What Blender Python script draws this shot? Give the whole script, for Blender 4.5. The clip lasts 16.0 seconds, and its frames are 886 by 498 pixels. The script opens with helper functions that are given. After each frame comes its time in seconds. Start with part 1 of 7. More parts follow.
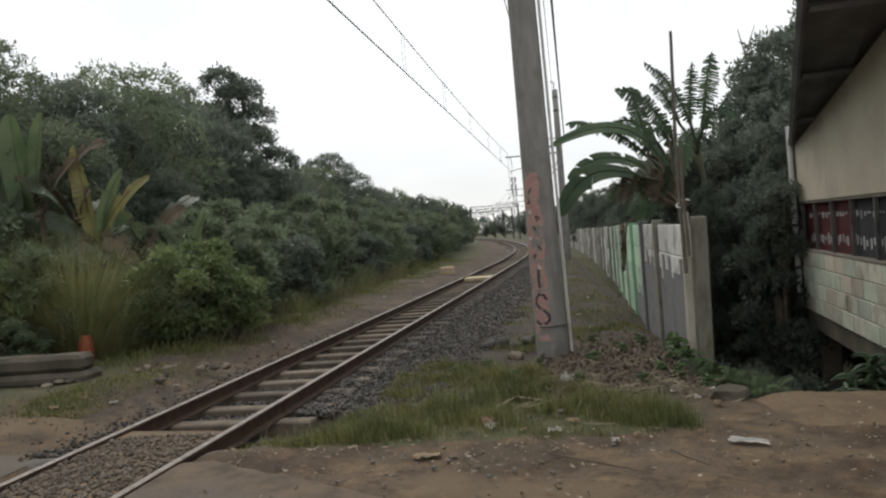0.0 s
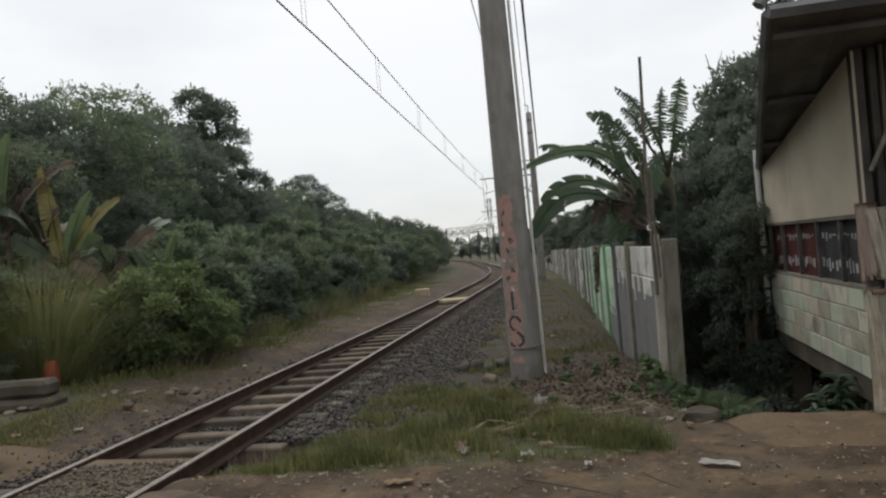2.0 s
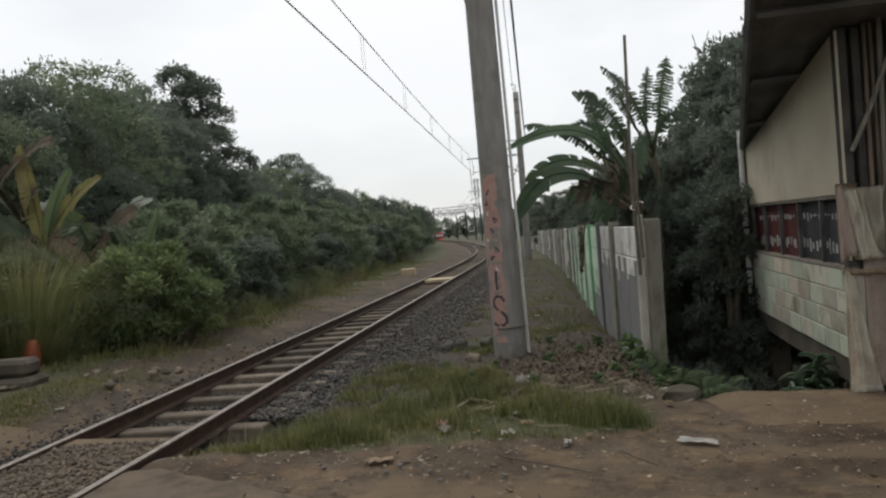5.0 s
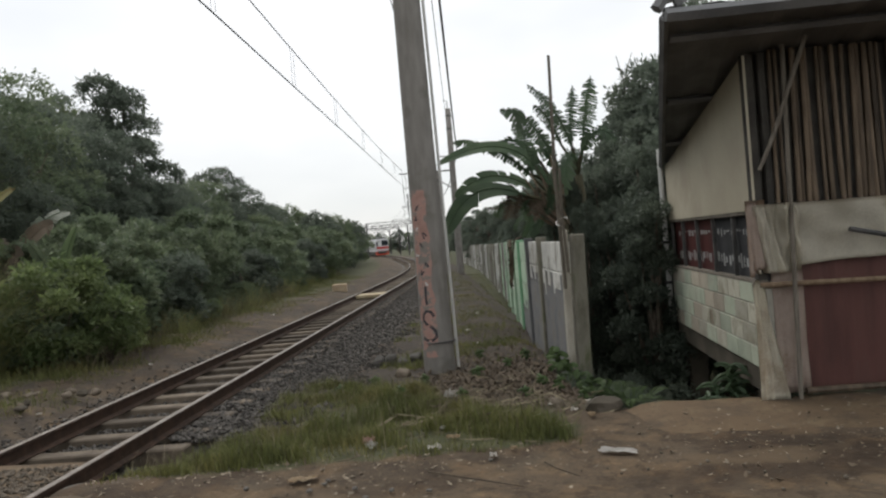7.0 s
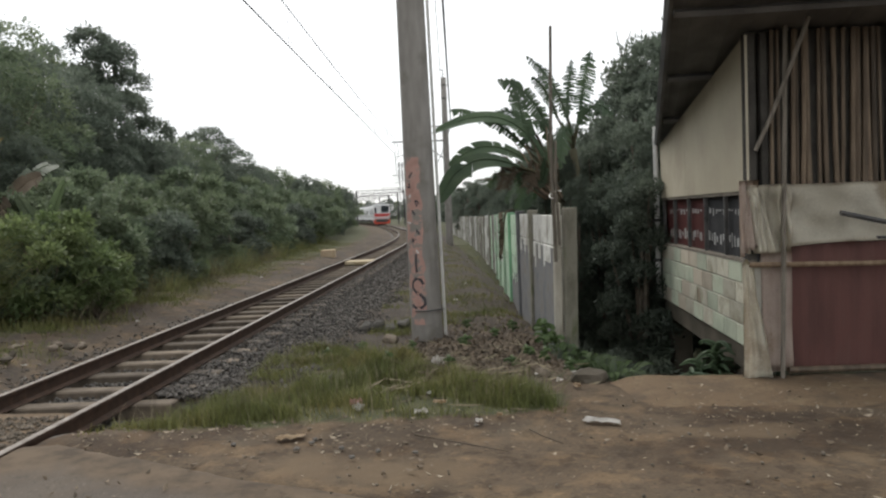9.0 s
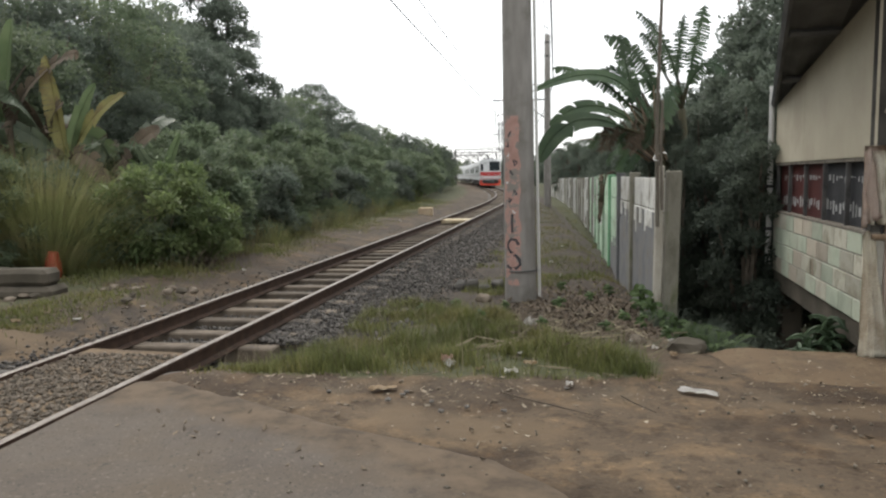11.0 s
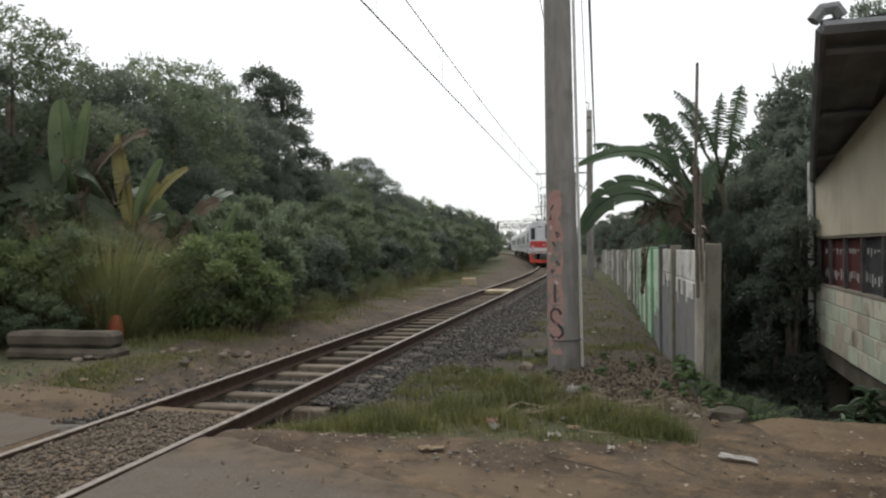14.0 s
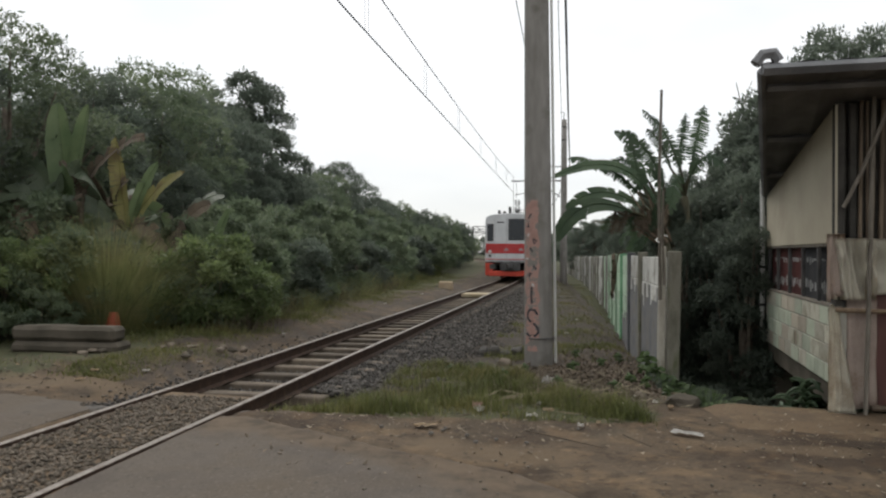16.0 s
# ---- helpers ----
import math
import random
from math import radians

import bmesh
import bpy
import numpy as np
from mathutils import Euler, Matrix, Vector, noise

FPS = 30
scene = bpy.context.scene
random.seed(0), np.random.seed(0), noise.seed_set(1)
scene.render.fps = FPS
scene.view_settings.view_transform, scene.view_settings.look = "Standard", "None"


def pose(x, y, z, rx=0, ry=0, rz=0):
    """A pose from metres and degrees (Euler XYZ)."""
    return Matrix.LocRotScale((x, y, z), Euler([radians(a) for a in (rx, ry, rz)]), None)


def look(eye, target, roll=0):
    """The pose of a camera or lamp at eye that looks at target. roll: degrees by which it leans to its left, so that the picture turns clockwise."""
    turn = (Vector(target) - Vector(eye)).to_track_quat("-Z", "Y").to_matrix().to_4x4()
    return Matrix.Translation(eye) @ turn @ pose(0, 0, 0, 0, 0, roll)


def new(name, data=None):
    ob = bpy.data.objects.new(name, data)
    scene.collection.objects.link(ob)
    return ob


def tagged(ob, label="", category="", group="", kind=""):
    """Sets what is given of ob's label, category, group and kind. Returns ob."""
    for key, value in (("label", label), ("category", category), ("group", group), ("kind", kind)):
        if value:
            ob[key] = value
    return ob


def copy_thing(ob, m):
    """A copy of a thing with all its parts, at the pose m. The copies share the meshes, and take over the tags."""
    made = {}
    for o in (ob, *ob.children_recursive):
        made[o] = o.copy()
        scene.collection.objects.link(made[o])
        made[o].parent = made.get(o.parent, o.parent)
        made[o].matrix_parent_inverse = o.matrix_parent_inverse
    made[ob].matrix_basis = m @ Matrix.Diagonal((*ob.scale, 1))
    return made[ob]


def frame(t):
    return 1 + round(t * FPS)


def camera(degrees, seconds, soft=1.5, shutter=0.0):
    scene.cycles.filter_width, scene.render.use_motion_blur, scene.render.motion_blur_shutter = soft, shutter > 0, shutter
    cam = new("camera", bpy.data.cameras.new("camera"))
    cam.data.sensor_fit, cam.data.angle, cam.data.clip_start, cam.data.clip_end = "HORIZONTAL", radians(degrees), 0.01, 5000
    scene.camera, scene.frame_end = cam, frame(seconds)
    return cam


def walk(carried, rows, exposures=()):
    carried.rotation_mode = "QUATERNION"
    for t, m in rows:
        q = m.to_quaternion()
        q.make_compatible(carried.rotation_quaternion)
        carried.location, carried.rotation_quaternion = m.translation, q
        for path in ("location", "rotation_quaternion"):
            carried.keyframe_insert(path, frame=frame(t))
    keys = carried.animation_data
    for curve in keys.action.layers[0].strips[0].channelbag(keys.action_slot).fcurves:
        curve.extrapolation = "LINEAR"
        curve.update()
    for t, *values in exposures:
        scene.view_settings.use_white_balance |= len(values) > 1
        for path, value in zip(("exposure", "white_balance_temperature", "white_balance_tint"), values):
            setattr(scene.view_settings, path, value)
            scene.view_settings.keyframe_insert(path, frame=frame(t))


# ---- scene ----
cam = camera(63.5, 16.0, soft=2.3)
PATH = [
    (0, (0.157, 0.047, 1.557), (-0.096, 2.031, 1.52), -4.7),
    (0.5, (0.169, 0.036, 1.573), (-0.094, 2.018, 1.58), -5.2),
    (1, (0.17, 0.037, 1.57), (-0.064, 2.023, 1.593), -4.8),
    (1.5, (0.168, 0.05, 1.568), (-0.037, 2.039, 1.582), -5.0),
    (2, (0.186, 0.062, 1.567), (0.005, 2.054, 1.584), -4.8),
    (2.5, (0.213, 0.102, 1.559), (0.084, 2.098, 1.569), -4.0),
    (3, (0.205, 0.081, 1.558), (0.03, 2.074, 1.561), -5.2),
    (3.5, (0.218, 0.102, 1.552), (0.053, 2.095, 1.561), -4.3),
    (4, (0.209, 0.092, 1.571), (0.066, 2.087, 1.566), -4.5),
    (6.3, (0.251, 0.099, 1.535), (0.084, 2.091, 1.471), -4.6),
    (6.5, (0.251, 0.114, 1.54), (0.085, 2.106, 1.488), -3.7),
    (7, (0.284, 0.08, 1.554), (0.322, 2.08, 1.539), -4.7),
    (7.5, (0.276, 0.095, 1.55), (0.256, 2.095, 1.555), -3.0),
    (8, (0.243, 0.091, 1.533), (0.181, 2.09, 1.506), -3.0),
    (8.5, (0.247, 0.113, 1.52), (0.236, 2.109, 1.404), -3.4),
    (9, (0.241, 0.072, 1.524), (0.306, 2.069, 1.426), -2.3),
    (9.5, (0.2, 0.08, 1.511), (0.096, 2.075, 1.412), -0.6),
    (9.7, (0.214, 0.073, 1.511), (0.057, 2.063, 1.387), -0.7),
    (11.8, (0.251, 0.116, 1.516), (0.028, 2.093, 1.309), -0.5),
    (12, (0.228, 0.118, 1.512), (0.018, 2.098, 1.326), 0.4),
    (12.5, (0.191, 0.064, 1.502), (-0.062, 2.039, 1.313), -0.1),
    (13, (0.168, 0.041, 1.503), (-0.256, 1.991, 1.369), 0.4),
    (13.5, (0.175, -0.064, 1.514), (-0.245, 1.89, 1.452), 0.8),
    (14, (0.252, -0.264, 1.514), (-0.069, 1.71, 1.511), -0.5),
    (14.5, (0.252, -0.512, 1.526), (-0.053, 1.463, 1.459), -0.0),
    (15, (0.175, -0.842, 1.466), (-0.037, 1.143, 1.349), -2.0),
    (15.5, (0.153, -0.983, 1.497), (-0.07, 1.004, 1.455), -0.3),
    (16, (0.2, -1.115, 1.509), (-0.049, 0.869, 1.518), 0.3),
]
EXPOSURES = [(0.0, 0.2), (2.0, 0.02), (4.0, 0.02), (7.0, 0.14), (8.0, 0.16), (9.0, 0.5), (9.7, 0.5), (11.8, 0.92), (13.2, 1.0), (13.6, 0.58), (14.2, 0.3), (15.0, 0.25), (15.6, 0.38), (16.0, 0.2)]
walk(cam, [(t, look(eye, target, roll)) for t, eye, target, roll in PATH], EXPOSURES)

# ---- light ----
world = bpy.data.worlds.new("overcast_sky")
scene.world = world
world.use_nodes = True
wn, wl = world.node_tree.nodes, world.node_tree.links
bg = wn["Background"]
bg.inputs["Strength"].default_value = 1.25
sky = wn.new("ShaderNodeTexSky")
sky.sky_type, sky.sun_disc = "NISHITA", False
sky.sun_elevation, sky.sun_rotation = radians(52), radians(-20)
dim = wn.new("ShaderNodeVectorMath")
dim.operation = "SCALE"
dim.inputs["Scale"].default_value = 0.10
wl.new(sky.outputs[0], dim.inputs[0])
tc = wn.new("ShaderNodeTexCoord")
stretch = wn.new("ShaderNodeMapping")
stretch.inputs["Scale"].default_value = (1.0, 1.0, 2.6)
wl.new(tc.outputs["Generated"], stretch.inputs[0])
cn = wn.new("ShaderNodeTexNoise")
cn.inputs["Scale"].default_value, cn.inputs["Detail"].default_value = 1.7, 4.0
wl.new(stretch.outputs[0], cn.inputs["Vector"])
cr = wn.new("ShaderNodeValToRGB")
cr.color_ramp.elements[0].position, cr.color_ramp.elements[0].color = 0.32, (0.63, 0.655, 0.67, 1)
cr.color_ramp.elements[1].position, cr.color_ramp.elements[1].color = 0.62, (0.85, 0.85, 0.845, 1)
wl.new(cn.outputs["Fac"], cr.inputs[0])
mixs = wn.new("ShaderNodeMixRGB")
mixs.inputs[0].default_value = 0.88
wl.new(dim.outputs[0], mixs.inputs[1])
wl.new(cr.outputs[0], mixs.inputs[2])
# an overcast sky is darker towards the horizon than overhead
up = wn.new("ShaderNodeSeparateXYZ")
wl.new(tc.outputs["Generated"], up.inputs[0])
rise = wn.new("ShaderNodeMapRange")
rise.inputs["To Min"].default_value, rise.inputs["To Max"].default_value = 0.83, 1.22
wl.new(up.outputs["Z"], rise.inputs["Value"])
shade = wn.new("ShaderNodeVectorMath")
shade.operation = "SCALE"
wl.new(mixs.outputs[0], shade.inputs[0])
wl.new(rise.outputs[0], shade.inputs["Scale"])
wl.new(shade.outputs[0], bg.inputs["Color"])
sun = new("sun", bpy.data.lights.new("sun", "SUN"))
sun.data.energy, sun.data.angle, sun.data.color = 1.5, radians(40), (1.0, 0.96, 0.9)
sun.matrix_world = look((0, 0, 20), (6, -12, 0))


# ---- materials ----
def ramp_stops(node, stops):
    els = node.color_ramp.elements
    while len(els) < len(stops):
        els.new(0.5)
    for e, (p, c) in zip(els, stops):
        e.position, e.color = p, (*c, 1)


def mat(name, c1, c2, scale=4.0, rough=0.8, bump=0.3, metal=0.0, fine=60.0, c3=None, per_object=0.0, per_island=0.0, dist=0.02, spec=0.3, through_light=0.0, stretch=None):
    """Two scales of noise between base colours, with relief."""
    m = bpy.data.materials.new(name)
    m.use_nodes = True
    n, l = m.node_tree.nodes, m.node_tree.links
    b = n["Principled BSDF"]
    b.inputs["Roughness"].default_value, b.inputs["Metallic"].default_value = rough, metal
    b.inputs["Specular IOR Level"].default_value = spec
    tc = n.new("ShaderNodeTexCoord")
    src = tc.outputs["Object"]
    if stretch:
        mp = n.new("ShaderNodeMapping")
        mp.inputs["Scale"].default_value = stretch
        l.new(src, mp.inputs[0])
        src = mp.outputs[0]
    n1 = n.new("ShaderNodeTexNoise")
    n1.inputs["Scale"].default_value, n1.inputs["Detail"].default_value = scale, 5
    n2 = n.new("ShaderNodeTexNoise")
    n2.inputs["Scale"].default_value, n2.inputs["Detail"].default_value = fine, 3
    l.new(src, n1.inputs["Vector"])
    l.new(src, n2.inputs["Vector"])
    r = n.new("ShaderNodeValToRGB")
    ramp_stops(r, [(0.35, c1), (0.65, c2)] if c3 is None else [(0.3, c1), (0.52, c2), (0.7, c3)])
    add = n.new("ShaderNodeMath")
    add.operation = "MULTIPLY_ADD"
    l.new(n2.outputs["Fac"], add.inputs[0])
    add.inputs[1].default_value = 0.3
    sh = n.new("ShaderNodeMath")
    sh.operation = "SUBTRACT"
    l.new(n1.outputs["Fac"], sh.inputs[0])
    sh.inputs[1].default_value = 0.15
    l.new(sh.outputs[0], add.inputs[2])
    l.new(add.outputs[0], r.inputs[0])
    col = r.outputs[0]
    for amount, node, out in ((per_object, "ShaderNodeObjectInfo", "Random"), (per_island, "ShaderNodeNewGeometry", "Random Per Island")):
        if amount:
            oi = n.new(node)
            hs = n.new("ShaderNodeHueSaturation")
            mr = n.new("ShaderNodeMapRange")
            mr.inputs["To Min"].default_value, mr.inputs["To Max"].default_value = 1 - amount, 1 + amount
            l.new(oi.outputs[out], mr.inputs["Value"])
            l.new(mr.outputs[0], hs.inputs["Value"])
            l.new(col, hs.inputs["Color"])
            col = hs.outputs[0]
    l.new(col, b.inputs["Base Color"])
    if bump:
        bp = n.new("ShaderNodeBump")
        bp.inputs["Strength"].default_value, bp.inputs["Distance"].default_value = bump, dist
        l.new(add.outputs[0], bp.inputs["Height"])
        l.new(bp.outputs[0], b.inputs["Normal"])
    if through_light:
        tr = n.new("ShaderNodeBsdfTranslucent")
        l.new(col, tr.inputs["Color"])
        mx = n.new("ShaderNodeMixShader")
        mx.inputs[0].default_value = through_light
        l.new(b.outputs[0], mx.inputs[1])
        l.new(tr.outputs[0], mx.inputs[2])
        l.new(mx.outputs[0], n["Material Output"].inputs["Surface"])
    return m


def plain(name, c, rough=0.5, metal=0.0, bump=0.1):
    return mat(name, [v * 0.88 for v in c], c, 6.0, rough, bump, metal, dist=0.004)


LEAF = dict(rough=0.5, bump=0.0, per_object=0.14, per_island=0.14, through_light=0.56, spec=0.35)
M = dict(
    leaf_dark=mat("leaf_dark", (0.090, 0.113, 0.088), (0.146, 0.172, 0.130), 0.5, **LEAF),
    leaf_mid=mat("leaf_mid", (0.104, 0.140, 0.088), (0.176, 0.212, 0.122), 0.5, **LEAF),
    leaf_bright=mat("leaf_bright", (0.112, 0.158, 0.066), (0.188, 0.226, 0.092), 0.7, **LEAF),
    leaf_banana=mat("leaf_banana", (0.041, 0.070, 0.036), (0.074, 0.109, 0.055), 2.0, rough=0.45, bump=0.15, per_object=0.2, through_light=0.35, fine=40),
    leaf_banana_light=mat("leaf_banana_light", (0.098, 0.142, 0.068), (0.150, 0.194, 0.096), 2.0, rough=0.45, bump=0.15, per_object=0.15, through_light=0.4, fine=40),
    leaf_banana_dull=mat("leaf_banana_dull", (0.078, 0.102, 0.064), (0.125, 0.152, 0.096), 2.0, rough=0.45, bump=0.15, per_object=0.2, through_light=0.38, fine=40),
    leaf_yellow=mat("leaf_yellow", (0.17, 0.165, 0.065), (0.235, 0.215, 0.085), 3.0, rough=0.6, bump=0.1, c3=(0.16, 0.125, 0.065), through_light=0.35),
    leaf_dry=mat("leaf_dry", (0.060, 0.045, 0.031), (0.115, 0.089, 0.062), 3.0, rough=0.85, bump=0.2, per_island=0.45, per_object=0.2),
    grass=mat("grass", (0.074, 0.088, 0.027), (0.128, 0.135, 0.045), 1.2, rough=0.6, bump=0, per_island=0.4, c3=(0.167, 0.147, 0.059), through_light=0.35),
    reed=mat("reed", (0.150, 0.170, 0.068), (0.250, 0.258, 0.110), 1.2, rough=0.7, bump=0, per_island=0.4, c3=(0.330, 0.285, 0.160), through_light=0.4),
    bark=mat("bark", (0.08, 0.065, 0.05), (0.17, 0.14, 0.11), 5, rough=0.9, bump=0.6),
    banana_stem=mat("banana_stem", (0.042, 0.039, 0.021), (0.072, 0.066, 0.036), 4, rough=0.7, bump=0.4, c3=(0.036, 0.024, 0.015), stretch=(4, 4, 1)),
    rail_side=mat("rail_side", (0.036, 0.022, 0.015), (0.062, 0.036, 0.024), 9, rough=0.85, bump=0.4, metal=0.2),
    rail_head=mat("rail_head", (0.135, 0.115, 0.100), (0.215, 0.195, 0.176), 12, rough=0.52, bump=0.15, metal=0.8),
    sleeper=mat("sleeper", (0.068, 0.053, 0.039), (0.120, 0.096, 0.071), 5, rough=0.9, bump=0.5, per_object=0.4),
    stone=mat("stone", (0.046, 0.041, 0.038), (0.101, 0.092, 0.080), 6, rough=0.9, bump=0.4, per_island=0.5),
    stone_pale=mat("stone_pale", (0.069, 0.056, 0.041), (0.128, 0.105, 0.081), 6, rough=0.9, bump=0.4, per_island=0.45),
    asphalt=mat("asphalt", (0.059, 0.047, 0.038), (0.086, 0.071, 0.057), 1.3, rough=0.9, bump=0.5, fine=120, c3=(0.069, 0.052, 0.038), dist=0.006),
    dirt_slab=mat("dirt_slab", (0.082, 0.054, 0.031), (0.114, 0.078, 0.046), 1.1, rough=0.92, bump=0.6, fine=70, c3=(0.094, 0.064, 0.038), dist=0.01),
    concrete=mat("concrete", (0.178, 0.168, 0.150), (0.257, 0.243, 0.218), 3, rough=0.88, bump=0.35, fine=80, per_object=0.12),
    concrete_dark=mat("concrete_dark", (0.050, 0.043, 0.031), (0.090, 0.076, 0.058), 3, rough=0.9, bump=0.4, fine=80),
    pole_concrete=mat("pole_concrete", (0.172, 0.160, 0.144), (0.239, 0.225, 0.206), 2.5, rough=0.85, bump=0.25, fine=90, stretch=(3, 3, 0.7)),
    pink_paint=mat("pink_paint", (0.29, 0.175, 0.145), (0.37, 0.225, 0.188), 6, rough=0.8, bump=0.3, c3=(0.25, 0.22, 0.195)),
    black_paint=plain("black_paint", (0.045, 0.04, 0.045), 0.6),
    white_paint=mat("white_paint", (0.420, 0.403, 0.378), (0.571, 0.554, 0.521), 6, rough=0.8, bump=0.3),
    wall_white=mat("wall_white", (0.40, 0.395, 0.36), (0.56, 0.555, 0.52), 3, rough=0.88, bump=0.4, c3=(0.30, 0.285, 0.25), stretch=(2, 2, 0.6), per_object=0.15),
    wall_green=mat("wall_green", (0.27, 0.40, 0.27), (0.40, 0.53, 0.39), 3, rough=0.88, bump=0.4, c3=(0.29, 0.33, 0.25), stretch=(2, 2, 0.6), per_object=0.18),
    wall_strong_green=mat("wall_strong_green", (0.15, 0.31, 0.18), (0.22, 0.40, 0.25), 3, rough=0.88, bump=0.4, stretch=(2, 2, 0.6), per_object=0.12),
    wall_grey=mat("wall_grey", (0.120, 0.122, 0.124), (0.190, 0.190, 0.190), 3, rough=0.9, bump=0.4),
    block=mat("block", (0.277, 0.256, 0.206), (0.378, 0.361, 0.294), 3, rough=0.9, bump=0.45, per_object=0.2, c3=(0.302, 0.328, 0.252)),
    block_green=mat("block_green", (0.265, 0.292, 0.228), (0.350, 0.378, 0.295), 3, rough=0.9, bump=0.45, per_object=0.15, c3=(0.30, 0.30, 0.24)),
    block_tan=mat("block_tan", (0.270, 0.232, 0.182), (0.360, 0.318, 0.255), 3, rough=0.9, bump=0.45, per_object=0.2, c3=(0.30, 0.275, 0.215)),
    mortar=mat("mortar", (0.252, 0.239, 0.202), (0.353, 0.340, 0.294), 6, rough=0.95, bump=0.5),
    board=mat("board", (0.348, 0.312, 0.234), (0.410, 0.370, 0.286), 1.2, rough=0.75, bump=0.1),
    tarp=mat("tarp", (0.504, 0.464, 0.372), (0.645, 0.605, 0.502), 2.2, rough=0.7, bump=0.3, c3=(0.444, 0.373, 0.280)),
    tarp_pink=mat("tarp_pink", (0.425, 0.333, 0.277), (0.536, 0.444, 0.379), 3, rough=0.8, bump=0.4, c3=(0.370, 0.277, 0.203)),
    red_sheet=mat("red_sheet", (0.062, 0.026, 0.022), (0.088, 0.036, 0.030), 1.6, rough=0.6, bump=0.25, c3=(0.078, 0.040, 0.033), stretch=(3, 1, 0.7)),
    roof_dark=mat("roof_dark", (0.115, 0.117, 0.120), (0.185, 0.186, 0.188), 2, rough=0.8, bump=0.3),
    wood=mat("wood", (0.134, 0.091, 0.057), (0.222, 0.161, 0.104), 4, rough=0.8, bump=0.4, per_object=0.25, stretch=(6, 6, 1)),
    wood_grey=mat("wood_grey", (0.114, 0.099, 0.080), (0.188, 0.166, 0.136), 4, rough=0.9, bump=0.4, stretch=(6, 6, 1)),
    bamboo=mat("bamboo", (0.070, 0.050, 0.033), (0.135, 0.100, 0.068), 3, rough=0.6, bump=0.2, per_object=0.5, stretch=(5, 5, 0.8)),
    steel=mat("steel", (0.25, 0.25, 0.25), (0.40, 0.40, 0.40), 5, rough=0.55, bump=0.2, metal=0.6),
    steel_dark=mat("steel_dark", (0.06, 0.06, 0.06), (0.12, 0.115, 0.11), 5, rough=0.6, bump=0.2, metal=0.4),
    wire=plain("wire", (0.03, 0.03, 0.03), 0.5, 0.3, 0),
    cable=plain("cable", (0.05, 0.05, 0.05), 0.6, 0, 0),
    pipe_white=plain("pipe_white", (0.521, 0.512, 0.487), 0.45),
    post_pale=mat("post_pale", (0.30, 0.275, 0.225), (0.41, 0.38, 0.32), 3, rough=0.88, bump=0.45, c3=(0.24, 0.22, 0.17), stretch=(2, 2, 0.6)),
    post_moss=mat("post_moss", (0.120, 0.114, 0.085), (0.205, 0.192, 0.155), 3, rough=0.9, bump=0.5, c3=(0.105, 0.114, 0.058), stretch=(2, 2, 0.7)),
    weed=mat("weed", (0.045, 0.078, 0.024), (0.085, 0.125, 0.042), 3, rough=0.5, bump=0.1, per_object=0.25, through_light=0.4),
    straw=mat("straw", (0.105, 0.086, 0.054), (0.200, 0.170, 0.115), 8, rough=0.85, bump=0.1, per_island=0.5),
    pebble=mat("pebble", (0.059, 0.050, 0.038), (0.118, 0.101, 0.080), 6, rough=0.95, bump=0.4, per_island=0.4),
    debris=mat("debris", (0.111, 0.086, 0.059), (0.236, 0.201, 0.152), 8, rough=0.9, bump=0.2, per_island=0.6),
    # dark stone; also the painted shade on the sheet behind the hut's bamboo
    stone_and_shade=mat("stone_and_shade", (0.035, 0.032, 0.028), (0.065, 0.06, 0.052), 5, rough=0.95, bump=0.6),
    cone_orange=mat("cone_orange", (0.218, 0.047, 0.021), (0.291, 0.073, 0.031), 5, rough=0.6, bump=0.2),
    red_cloth=mat("red_cloth", (0.046, 0.011, 0.010), (0.072, 0.017, 0.014), 3, rough=0.6, bump=0.3),
    black_cloth=mat("black_cloth", (0.02, 0.02, 0.022), (0.04, 0.04, 0.042), 3, rough=0.7, bump=0.3),
    print_white=plain("print_white", (0.33, 0.33, 0.32), 0.6, 0, 0),
    train_white=mat("train_white", (0.521, 0.529, 0.529), (0.622, 0.630, 0.630), 1.5, rough=0.4, bump=0.05),
    train_red=mat("train_red", (0.420, 0.042, 0.042), (0.504, 0.063, 0.059), 1.5, rough=0.4, bump=0.05),
    train_skirt=mat("train_skirt", (0.504, 0.059, 0.038), (0.605, 0.084, 0.050), 1.5, rough=0.45, bump=0.1),
    glass_dark=plain("glass_dark", (0.03, 0.035, 0.04), 0.08, 0, 0),
    lamp_glass=plain("lamp_glass", (0.7, 0.7, 0.66), 0.15, 0, 0),
    plank_yellow=mat("plank_yellow", (0.302, 0.239, 0.144), (0.391, 0.328, 0.223), 4, rough=0.8, bump=0.3),
    paper=mat("paper", (0.504, 0.479, 0.437), (0.655, 0.638, 0.605), 5, rough=0.8, bump=0.2, per_object=0.15),
    cardboard=mat("cardboard", (0.336, 0.252, 0.160), (0.437, 0.344, 0.235), 4, rough=0.85, bump=0.2),
    pink_plastic=plain("pink_plastic", (0.62, 0.38, 0.36), 0.4),
)



